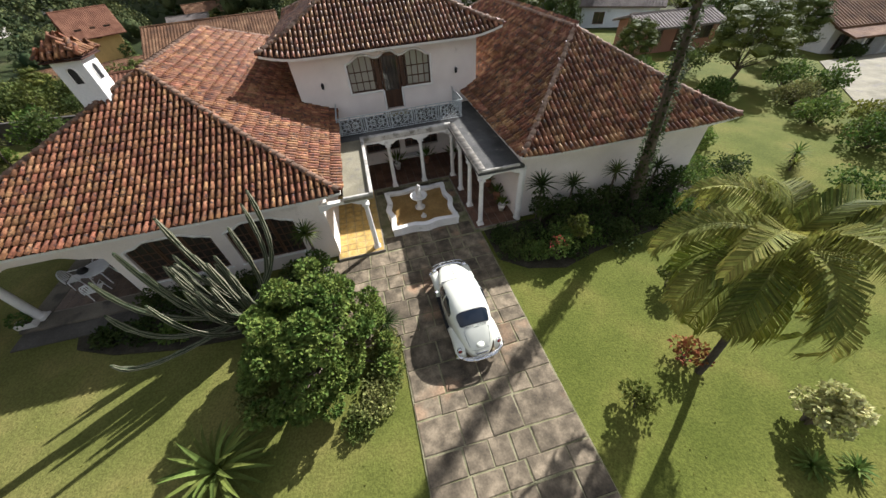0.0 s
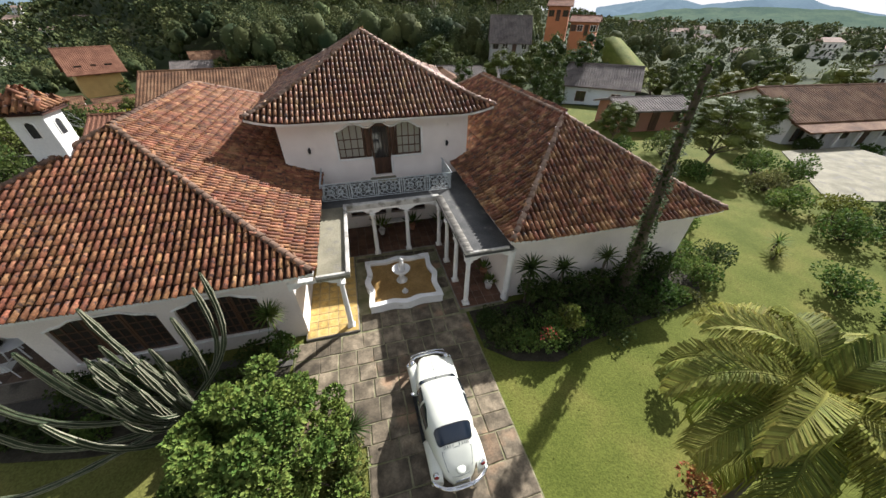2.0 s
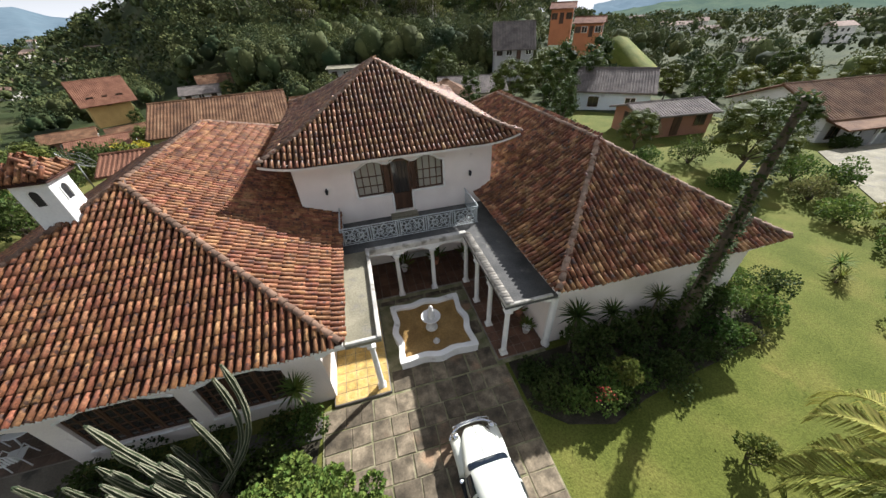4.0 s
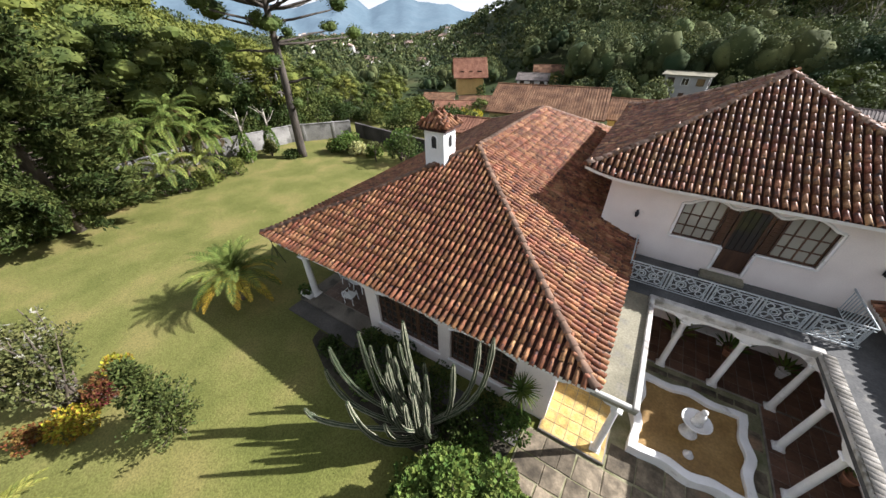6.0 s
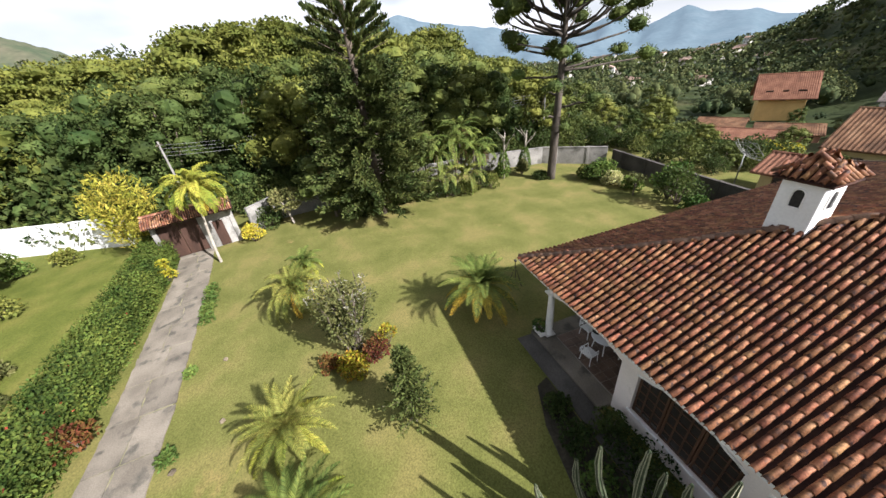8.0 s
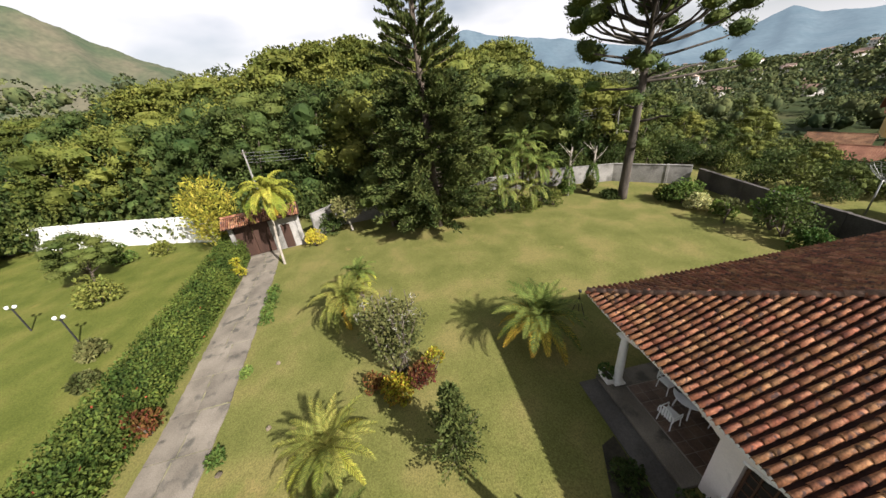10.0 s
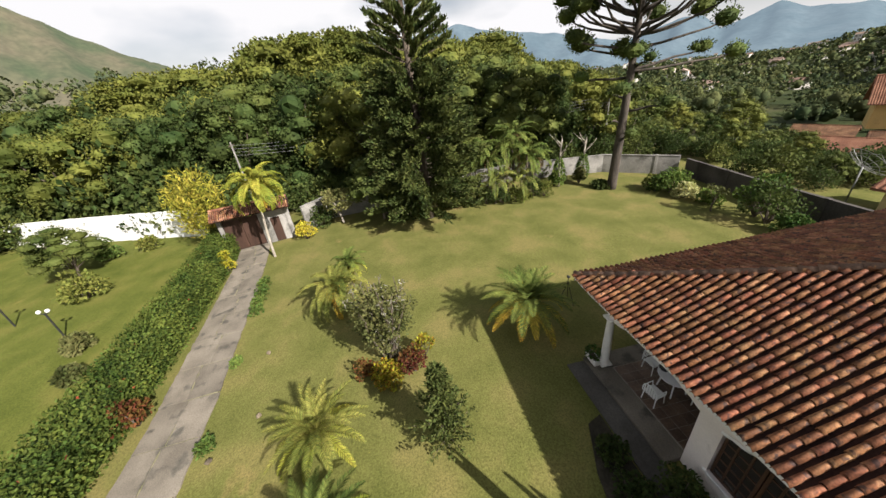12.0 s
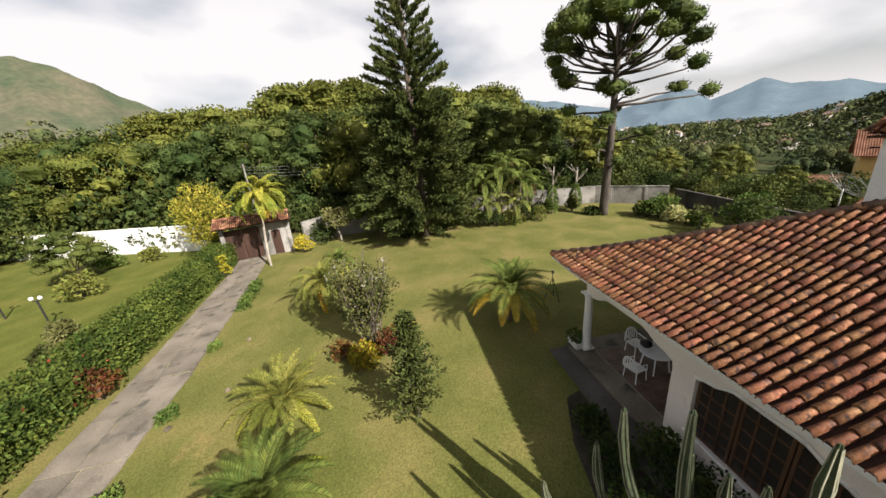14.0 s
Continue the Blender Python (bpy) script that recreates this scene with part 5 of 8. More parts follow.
shrub("shrub", "shade plants with broad leaves under the low tree", (-5.9, -10.6, 0), 1.1, 0.9, M_LEAF_BUSH, 31, 500, 0.2, 8)
M_LEAF_VAR = leaf_mat("leaf_variegated", (0.10, 0.135, 0.03), (0.30, 0.30, 0.11), rand=0.45)
for i, (x, y, s_, h) in enumerate(((-2.55, -12.2, 0.6, 0.6), (-2.7, -12.95, 0.65, 0.5), (-3.0, -13.6, 0.6, 0.4), (-3.5, -14.0, 0.5, 0.4), (-2.5, -11.6, 0.4, 0.5), (-6.3, -11.7, 0.5, 0.6), (-6.5, -12.6, 0.45, 0.5), (-5.9, -10.9, 0.45, 0.6))):
    shrub("ground_cover", "yellow-green variegated plants growing round the low tree", (x, y, 0), s_, h, M_LEAF_VAR, 320 + i, 520, 0.12, 9, category="plants", group="variegated ground cover")
rosette("agave", "dark spiky rosette plant at the drive edge", (-2.35, -11.2, 0), 60, 0.65, 34, M_LEAF_D, 0.35, 0.022)
rosette("fan_plant", "broad-leaved fan plant with pale midribs beside the low tree", (-6.9, -14.3, 0), 46, 1.35, 41, M_PALM, 0.45, 0.062, droop=1.5)
shrub("shrub", "dark low shrubs under the front windows", (-9.4, -7.95, 0), 1.15, 0.95, M_LEAF_D, 35, 800, 0.13, 10)
shrub("shrub", "dark low shrubs under the front windows", (-10.6, -7.85, 0), 0.6, 1.05, M_LEAF_D, 36, 600, 0.12, 8)
shrub("shrub", "dark low shrubs under the front windows", (-7.4, -8.0, 0), 0.9, 0.7, M_LEAF_D, 37, 600, 0.13, 8)
shrub("shrub", "dark low shrubs under the front windows", (-5.5, -7.95, 0), 0.8, 0.9, M_LEAF_D, 38, 600, 0.13, 8)
rosette("yucca", "spiky green yucca on a short stem by the porch", (-4.55, -7.75, 0), 70, 0.62, 39, M_PALM, 2.05, 0.022)
shrub("shrub", "green shrub beside the porch step", (-4.5, -8.0, 0), 0.6, 1.3, M_LEAF, 40, 600, 0.13, 8)

# ---- bed under the front windows; its dark sheet also stands for shade on grass
BED_W = [(-13.2, -8.36), (-13.0, -8.9), (-11.6, -9.5), (-9.6, -9.9), (-7.4, -10.1), (-5.6, -9.9), (-4.5, -9.3), (-4.35, -8.36)]
bed_w = Build().add([(x, y, -0.05) for x, y in BED_W] + [(x, y, 0.03) for x, y in BED_W], [tuple(range(8, 16))[::-1]] + [(i, (i + 1) % 8, 8 + (i + 1) % 8, 8 + i) for i in range(8)])
tagged(part("flower_bed", bed_w, M_SOIL), "dark soil of the shaded bed under the windows", "flower bed", kind="structure")
for i, (x, y, h, s) in enumerate(((-12.0, -8.8, 0.5, 0.5), (-10.8, -9.0, 0.7, 0.6), (-9.6, -9.3, 0.6, 0.6), (-8.5, -8.8, 0.8, 0.6), (-6.2, -8.9, 0.8, 0.7), (-5.2, -9.2, 0.7, 0.6))):
    shrub("shrub", "low dark foliage plant in the shaded bed", (x, y, 0), s, h, (M_LEAF_D, M_LEAF_D, M_LEAF)[i % 3], 620 + i, 380, 0.15, 7, group="low plants under the windows")

# ---- garden bed along the east wall
BED = [(2.5, -7.5), (2.5, -9.3), (3.4, -10.1), (4.8, -10.5), (6.3, -10.1), (8.4, -9.8), (10.6, -9.6), (12.6, -9.3), (13.4, -8.4), (13.3, -7.1)]
bed = Build().add([(x, y, -0.05) for x, y in BED] + [(x, y, 0.035) for x, y in BED], [tuple(range(10, 20))] + [(i, (i + 1) % 10, 10 + (i + 1) % 10, 10 + i) for i in range(10)])
tagged(part("flower_bed", bed, M_SOIL), "dark soil of the planted bed along the wall", "flower bed", kind="structure")
for i, (x, y, h, s) in enumerate(((3.1, -9.2, 0.55, 0.6), (3.9, -9.6, 0.7, 0.6), (4.3, -8.6, 0.8, 0.7), (5.4, -9.9, 0.6, 0.55), (6.4, -9.5, 0.7, 0.6), (8.0, -9.4, 0.6, 0.6), (9.8, -9.3, 0.7, 0.6), (11.4, -9.0, 0.6, 0.6), (3.0, -8.3, 0.5, 0.5))):
    shrub("shrub", "low dark foliage plant in the shaded bed", (x, y, 0), s, h, (M_LEAF_D, M_LEAF, M_LEAF_D)[i % 3], 600 + i, 380, 0.15, 7, group="low plants of the bed")
for i, (x, y, h, m_, s) in enumerate(((5.0, -7.75, 1.9, M_LEAF_D, 0.55), (6.0, -7.8, 1.3, M_LEAF_D, 0.6), (7.0, -7.8, 1.5, M_LEAF_D, 0.65), (8.2, -7.8, 1.2, M_LEAF_D, 0.7), (9.6, -7.8, 1.4, M_LEAF_D, 0.7),
                                      (10.9, -7.8, 1.6, M_LEAF_D, 0.6), (12.1, -7.8, 1.5, M_LEAF, 0.7), (5.6, -8.7, 0.9, M_LEAF_D, 0.8), (7.2, -8.9, 1.0, M_LEAF_D, 0.9), (9.0, -8.9, 0.9, M_LEAF_D, 0.9), (10.8, -8.8, 0.9, M_LEAF, 0.9))):
    shrub("shrub", "dark leafy shrubs along the white wall", (x, y, 0), s, h, m_, 50 + i, 520, 0.15, 8, group="bed along the wall")
rosette("dracaena", "spiky dark rosette plant against the white wall", (4.85, -7.7, 0), 50, 0.75, 61, M_LEAF_D, 2.0, 0.035)
rosette("dracaena", "spiky dark rosette plant against the white wall", (6.3, -7.75, 0), 46, 0.65, 62, M_LEAF_D, 1.75, 0.03)
rosette("dracaena", "spiky dark rosette plant against the white wall", (8.3, -7.7, 0), 46, 0.65, 63, M_LEAF_D, 1.9, 0.03)
rosette("dracaena", "spiky dark rosette plant against the white wall", (10.4, -7.7, 0), 46, 0.65, 64, M_LEAF_D, 1.7, 0.03)
shrub("shrub", "flowering shrub with red blossoms by the forecourt", (4.75, -9.7, 0), 0.8, 1.35, M_LEAF, 65, 700, 0.13, 9)
shrub("flowers", "cluster of red flowers on the shrub", (4.55, -9.95, 0.75), 0.34, 0.55, M_FLOWER_R, 66, 46, 0.075, 6, stems=False, category="flowers")
shrub("shrub", "upright yellow-green croton by the flower bed", (5.6, -9.55, 0), 0.5, 1.7, M_LEAF_OLIVE, 67, 420, 0.15, 7)
shrub("shrub", "low dark ground cover by the paving", (3.6, -9.0, 0), 0.9, 0.5, M_LEAF_D, 68, 500, 0.12, 8)
shrub("shrub", "low dark ground cover by the paving", (3.2, -8.2, 0), 0.7, 0.4, M_LEAF_D, 69, 400, 0.12, 8)
shrub("shrub", "low leafy shrub in the lawn bed", (7.6, -9.9, 0), 0.8, 0.6, M_LEAF_D, 70, 420, 0.13, 8)

# ---- tall ivy-clad trunk
r = random.Random(14)
tall = thing("tall_trunk", "tall thin bare trunk wrapped in dark ivy", "tree", at=(9.3, -8.2, 0))
tb = Build()
pts = [Vector((-1.9 * k, -0.9 * k, -0.1 + 9.2 * k)) for k in [i / 14 for i in range(15)]]
tb.tube(pts, [0.24 - 0.16 * i / 14 for i in range(15)], 9)
part("trunk", tb, M_BARK, tall, smooth=True)
iv = Build()
for _ in range(1500):
    k = r.uniform(0, 1) ** 1.1
    a = r.uniform(0, 6.28)
    o = Vector((math.cos(a), math.sin(a), 0))
    c = Vector((-1.9 * k, -0.9 * k, 9.2 * k)) + o * (0.24 - 0.15 * k) * r.uniform(0.9, 1.5)
    leaf(iv, c, (o + rand_dir(r) * 0.8).normalized(), Vector((0, 0, 1)), 0.14, 0.05)
part("ivy", iv, M_LEAF_D, tall, "dark ivy leaves clinging to the trunk", mend=False)
tall2 = thing("tall_trunk", "thinner bare trunk standing beside the ivy-clad one", "tree", at=(9.75, -8.05, 0))
part("trunk", Build().tube([(-1.2 * k, -0.6 * k, -0.1 + 4.2 * k) for k in (0, 0.25, 0.5, 0.75, 1)], [0.13, 0.12, 0.1, 0.09, 0.05], 8), M_BARK, tall2, smooth=True)

# ---- east lawn
palm("coconut_palm", "coconut palm with drooping green and yellowed fronds", (6.35, -15.3, 0), 4.9, (-0.55, 0.5), 0.085, 27, 3.05, 71, M_PALM_O, M_PALM_LT, 7, leaf_len=0.82, width=0.014, droop=2.5, el=(1.4, -0.45), pairs=84, hang=2.4, dry=8, bark=M_BARK_D)
shrub("shrub", "pale cream variegated shrub on the lawn", (7.9, -17.1, 0), 0.6, 1.7, M_LEAF_CREAM, 72, 1100, 0.16, 9)
shrub("shrub", "clipped yellow-green bush on the lawn", (7.75, -12.4, 0), 0.5, 1.25, M_LEAF_OLIVE, 73, 480, 0.13, 8)
shrub("shrub", "small leafy shrub on the lawn", (3.95, -15.6, 0), 0.5, 1.0, M_LEAF_OLIVE, 74, 420, 0.13, 7)
shrub("shrub", "small shrub with red leaves on the lawn", (6.2, -14.9, 0), 0.55, 1.1, M_LEAF_RED, 75, 240, 0.15, 7)
rosette("agave", "low green strap-leaved plant on the lawn", (7.0, -17.9, 0), 40, 0.45, 76, M_LEAF, 0.05, 0.035)
rosette("agave", "low green strap-leaved plant on the lawn", (7.9, -18.2, 0), 34, 0.4, 77, M_LEAF, 0.05, 0.035)
shrub("shrub", "bright green low shrub by the east corner", (13.4, -8.3, 0), 0.9, 1.2, M_LEAF, 78, 600, 0.15, 8)
shrub("shrub", "bright green low shrub by the east corner", (14.2, -6.6, 0), 0.8, 1.0, M_LEAF, 79, 500, 0.15, 8)
shrub("shrub", "dark green bushy shrub at the house corner", (14.7, -7.7, 0), 0.9, 1.7, M_LEAF_D, 720, 620, 0.15, 9)
rosette("dracaena", "spiky green rosette plants growing on the lawn", (19.4, -7.4, 0), 40, 0.7, 721, M_LEAF, 0.5, 0.035)
rosette("dracaena", "spiky green rosette plants growing on the lawn", (18.6, -8.0, 0), 36, 0.6, 722, M_LEAF_OLIVE, 0.35, 0.035)
shrub("shrub", "broad green shrub at the lawn's edge", (18.6, -10.6, 0), 1.2, 1.7, M_LEAF, 723, 700, 0.17, 9)
shrub("shrub", "grey boulder plants at the bed end", (11.9, -9.2, 0), 0.55, 0.5, M_LEAF_GREY, 80, 300, 0.14, 7)

# ---- west lawn
palm("pygmy_palm", "short palm with yellow lower fronds on the lawn", (-17.9, -8.95, 0), 1.6, (0.1, 0.05), 0.13, 44, 2.2, 81, M_PALM, M_PALM_Y, 14, leaf_len=0.42, width=0.016, droop=1.15, el=(1.45, -0.25), pairs=34, hang=0.2, bark=M_BARK)
palm("pygmy_palm", "short palm with yellowed fronds on the lawn", (-22.4, -18.0, 0), 1.5, (0.1, 0.3), 0.13, 36, 2.15, 82, M_PALM_O, M_PALM_Y, 4, leaf_len=0.36, width=0.018, droop=1.7, el=(1.4, -0.45), pairs=32, hang=0.25, bark=M_BARK)
palm("pygmy_palm", "short palm beside the lichened tree on the lawn", (-23.9, -17.2, 0), 1.9, (0.0, 0.1), 0.12, 22, 1.3, 83, M_PALM, M_PALM_LT, 6, leaf_len=0.32, width=0.018, droop=1.5, el=(1.4, -0.2), pairs=26, hang=0.2, bark=M_BARK)
palm("pygmy_palm", "low round light green palm on the lawn", (-14.75, -17.8, 0), 0.55, (0, 0), 0.15, 40, 1.85, 84, M_PALM_O, M_PALM_LT, 10, leaf_len=0.30, width=0.013, droop=1.15, el=(1.45, 0.0), pairs=40, hang=0.2, bark=M_BARK)
palm("pygmy_palm", "low feathery green palm on the lawn", (-11.6, -17.4, 0), 0.5, (0, 0), 0.15, 38, 1.85, 85, M_PALM, M_PALM_LT, 5, leaf_len=0.30, width=0.013, droop=1.15, el=(1.45, 0.05), pairs=40, hang=0.15, bark=M_BARK)
r = random.Random(86)
lt = thing("lichened_tree", "small gnarled tree with grey lichen and sparse leaves", "tree", at=(-18.1, -15.2, 0))
tr, cb, lb = Build(), Build(), Build()
for i in range(30):
    a, k = i * 2.399, math.sqrt((i + 0.5) / 30)
    tip = Vector((math.cos(a) * 1.3 * k + 0.1, math.sin(a) * 1.3 * k, r.uniform(2.6, 4.4) - 0.9 * k * k))
    foot = Vector((r.uniform(-0.35, 0.35), r.uniform(-0.35, 0.35), -0.1))
    pts = limb(tr, foot, tip, 0.055, 0.012, r, n=6, side=6)
    low = 0.25 if i % 3 else 0.6
    for _ in range(5):
        q = foot.lerp(tip, r.uniform(low, 1.0)) + rand_dir(r) * 0.28
        clump(cb, q, 0.30, 0.24, 46, 0.125, r, up=0.3)
    if i % 2:
        for _ in range(40):
            q = pts[r.randint(1, 6)] + rand_dir(r) * 0.14
            leaf(lb, q, (Vector((0, 0, -0.6)) + rand_dir(r)).normalized(), rand_dir(r), r.uniform(0.12, 0.26), 0.028)
part("trunk", tr, M_BARK, lt, "gnarled lichened stems", smooth=True, mend=False)
part("crown", cb, M_LEAF_GREY, lt, mend=False)
part("lichen", lb, M_LICHEN, lt, "hanging pale grey lichen", kind="stuff", mend=False)
shrub("croton", "yellow-leaved croton at the tree's foot", (-16.75, -15.35, 0), 0.75, 0.75, M_CROTON, 87, 620, 0.15, 9)
shrub("croton", "red-leaved croton at the tree's foot", (-16.9, -14.3, 0), 0.6, 1.25, M_LEAF_RED, 88, 420, 0.15, 8)
shrub("croton", "yellow-leaved croton at the tree's foot", (-17.5, -13.8, 0), 0.5, 1.5, M_CROTON, 89, 260, 0.15, 7)
shrub("croton", "red-leaved croton at the tree's foot", (-17.2, -16.3, 0), 0.5, 0.9, M_LEAF_RED, 90, 260, 0.15, 7)
r = random.Random(91)
con = thing("young_conifer", "small dark green young conifer on the lawn", "tree", at=(-13.5, -13.55, 0))
b, tr = Build(), Build()
tr.tube([(0, 0, -0.05), (0, 0, 3.5)], [0.07, 0.015], 7)
for i in range(90):
    k = (i + 1) / 90
    z, a, l = 0.25 + 3.3 * k, i * 2.399, 1.05 * (1 - k) ** 0.95 * (0.75 + 0.35 * math.sin(i * 1.7)) + 0.12
    d = Vector((math.cos(a), math.sin(a), 0.55))
    for j in range(58):
        c = Vector((0, 0, z)) + d * l * (j + 1) / 58 + rand_dir(r) * 0.09
        leaf(b, c, (d + rand_dir(r) * 0.9).normalized(), rand_dir(r), 0.13, 0.035)
    tr.tube([(0, 0, z), Vector((0, 0, z)) + d * l], [0.012, 0.004], 4)
part("branch", tr, M_BARK, con, kind="stuff", mend=False)
part("crown", b, M_NEEDLE, con, mend=False)
for x, y, h, rr_ in ((-15.6, -21.9, 0.3, 0.35), (-19.6, -22.3, 0.35, 0.3), (-23.6, -22.6, 0.45, 0.45), (-24.6, -22.8, 0.5, 0.5), (-25.6, -22.9, 0.5, 0.5), (-26.7, -23.1, 0.5, 0.5), (-12.6, -21.6, 0.4, 0.4)):
    shrub("shrub", "low green edging plants beside the lane", (x, y, 0), rr_, h, M_LEAF, int(-x * 10), 160, 0.16, 6, stems=False, group="lane edging")
shrub("shrub", "green shrub on the far lawn", (-33.8, -2.2, 0), 0.9, 0.9, M_LEAF_OLIVE, 92, 300, 0.22, 7)


# ---- by the garden wall behind the lawn
def ivy_tree(at, height, seed):
    """A thin forked trunk with ivy hanging round its lower part."""
    q = random.Random(seed)
    t = thing("ivy_clad_tree", "thin grey trunk wrapped in hanging green ivy by the wall", "tree", "ivy-clad trunks", at=at)
    trunk, iv = Build(), Build()
    trunk.tube([(0, 0, -0.1), (0.06, 0.03, height * 0.4), (-0.05, 0.08, height * 0.75), (0.1, 0.1, height)], [0.13, 0.11, 0.09, 0.05], 8)
    for i in range(5):
        a = i * 1.3
        limb(trunk, (0, 0.05, height * (0.6 + 0.07 * i)), (math.cos(a) * 1.1, math.sin(a) * 1.1, height * (0.9 + 0.06 * i)), 0.05, 0.015, q, n=4, side=5)
    for _ in range(900):
        a, k = q.uniform(0, 6.28), q.uniform(0.05, 0.62)
        w = 0.42 * math.sin(math.pi * min(1.0, k / 0.62) ** 0.7) + 0.1
        p = Vector((math.cos(a) * w, math.sin(a) * w, height * k)) + rand_dir(q) * 0.08
        leaf(iv, p, Vector((math.cos(a), math.sin(a), -0.6)).normalized(), rand_dir(q), q.uniform(0.12, 0.24), 0.06)
    part("trunk", trunk, M_BARK_L, t, smooth=True, mend=False)
    part("ivy", iv, M_LEAF, t, "green ivy leaves hanging on the trunk", mend=False)


ivy_tree((-35.6, 2.2, 0), 4.6, 901)
ivy_tree((-36.4, 5.2, 0), 4.2, 902)
rosette("dracaena", "broad-leaved dracaena by the dark boundary wall", (-29.8, 9.3, 0), 60, 1.1, 903, M_LEAF, 1.1, 0.09, droop=1.6)
rosette("dracaena", "broad-leaved dracaena by the dark boundary wall", (-29.0, 9.9, 0), 46, 0.95, 904, M_LEAF_OLIVE, 0.6, 0.08, droop=1.6)
shrub("shrub", "leafy shrub at the foot of the garden wall", (-30.4, 8.4, 0), 0.8, 1.2, M_LEAF_D, 905, 500, 0.18, 8)

dish = thing("satellite_dish", "large open-mesh satellite dish on a steel post behind the wall", "satellite dish", at=(-23.0, 17.0, 0))
dish_m = pose(0, 0, 2.5, 48, 0, 160)
bowl = lambda d, a: dish_m @ Vector((math.cos(a) * d, math.sin(a) * d, 0.22 * d * d))
for i in range(12):
    part("rib", Build().tube([bowl(1.2 * k / 5, i * math.pi / 6) for k in range(6)], 0.018, 5), M_DISH, dish, mend=False)
for d in (0.4, 0.8, 1.2):
    part("ring", Build().tube([bowl(d, k * math.pi / 16) for k in range(33)], 0.016, 5), M_DISH, dish, mend=False)
part("pole", Build().tube([(0, 0, -0.3), (0, 0, 2.5)], 0.05, 8), M_DISH, dish, smooth=True, mend=False)
part("feed_arm", Build().tube([bowl(1.2, 0.5), dish_m @ Vector((0, 0, 0.95)), bowl(1.2, 3.6)], 0.015, 5), M_DISH, dish, mend=False)


# ---- the hedge along the lane
r = random.Random(15)
hedge = thing("hedge", "clipped green hedge along the lane with a few red leaves", "hedge")
body, skin, bits = Build(), Build(), Build()
HX = [(-34.6, -28.2), (-31, -27.6), (-25, -26.9), (-19, -26.4), (-13, -26.2), (-8, -26.3), (-2, -26.4)]
for (xa, ya), (xb, yb) in zip(HX, HX[1:]):
    d = Vector((xb - xa, yb - ya, 0))
    L = d.length
    d.normalize()
    s = Vector((-d.y, d.x, 0))
    a, c = Vector((xa, ya, 0)), Vector((xb, yb, 0))
    o = [a - s * 0.9, c - s * 0.9, c + s * 0.75, a + s * 0.75]
    body.add([(p.x, p.y, -0.05) for p in o] + [(p.x, p.y, 1.35) for p in o], [(0, 1, 5, 4), (1, 2, 6, 5), (2, 3, 7, 6), (3, 0, 4, 7), (4, 5, 6, 7)])
    for _ in range(int(L * 900)):
        t, q = r.uniform(0, L), r.random()
        if q < 0.45:
            p, nn = a + d * t + s * r.uniform(-1.0, 0.85) + Vector((0, 0, r.uniform(1.3, 1.75))), Vector((0, 0, 1))
        elif q < 0.85:
            p, nn = a + d * t + s * r.uniform(0.72, 1.05) + Vector((0, 0, r.uniform(0.0, 1.6))), s
        else:
            p, nn = a + d * t - s * r.uniform(0.9, 1.1) + Vector((0, 0, r.uniform(0.1, 1.6))), -s
        leaf(bits if r.random() < 0.002 else skin, p, (nn * 0.6 + rand_dir(r)).normalized(), (nn + rand_dir(r) * 0.6).normalized(), r.uniform(0.10, 0.19), 0.05)
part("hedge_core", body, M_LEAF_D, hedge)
part("foliage", skin, M_HEDGE, hedge, mend=False)
part("red_leaf", bits, M_FLOWER_R, hedge, "scattered red leaves", kind="stuff", mend=False)


for x, y in ((-17.3, -25.2), (-12.6, -25.0)):
    shrub("shrub", "red-leaved plant growing beside the hedge", (x, y, 0), 0.7, 1.5, M_LEAF_RED, int(-x * 7), 300, 0.2, 8, group="red plants by the hedge")


# ---- big trees of the garden
r = random.Random(30)
ara = thing("araucaria", "tall araucaria pine with an umbrella crown of dark tufts", "tree", at=(-32.7, 5.9, 0))
tr = Build()
tr.tube([(0.25 * math.sin(k * 2), 0.2 * k, -0.2 + 16.8 * k) for k in [i / 20 for i in range(21)]], [0.42 - 0.26 * (i / 20) for i in range(21)], 10)
tufts_b = Build()


def tuft(b, c, rad, n):
    """A dense round head: a lumpy core bristling with short stiff leaves."""
    vs, fs, N, K = [], [], 10, 6
    for k in range(K + 1):
        e = math.pi * k / K
        for i in range(N):
            q = 2 * math.pi * i / N
            o = Vector((math.sin(e) * math.cos(q), math.sin(e) * math.sin(q), math.cos(e)))
            m = rad * 0.84 * (1 + 0.22 * noise.noise(o * 1.9 + c))
            vs.append(c + Vector((o.x * m, o.y * m, o.z * m * 0.72)))
    for k in range(K):
        for i in range(N):
            fs.append((k * N + i, (k + 1) * N + i, (k + 1) * N + (i + 1) % N, k * N + (i + 1) % N))
    b.add(vs, fs)
    for _ in range(n):
        o = rand_dir(r)
        p = c + Vector((o.x, o.y, o.z * 0.72)) * rad * r.uniform(0.78, 0.98) * (1 + 0.22 * noise.noise(o * 1.9 + c))
        leaf(b, p, (o * 0.7 + Vector((0, 0, 0.3)) + rand_dir(r) * 0.6).normalized(), (o + rand_dir(r) * 0.4).normalized(), r.uniform(0.16, 0.26), 0.045)


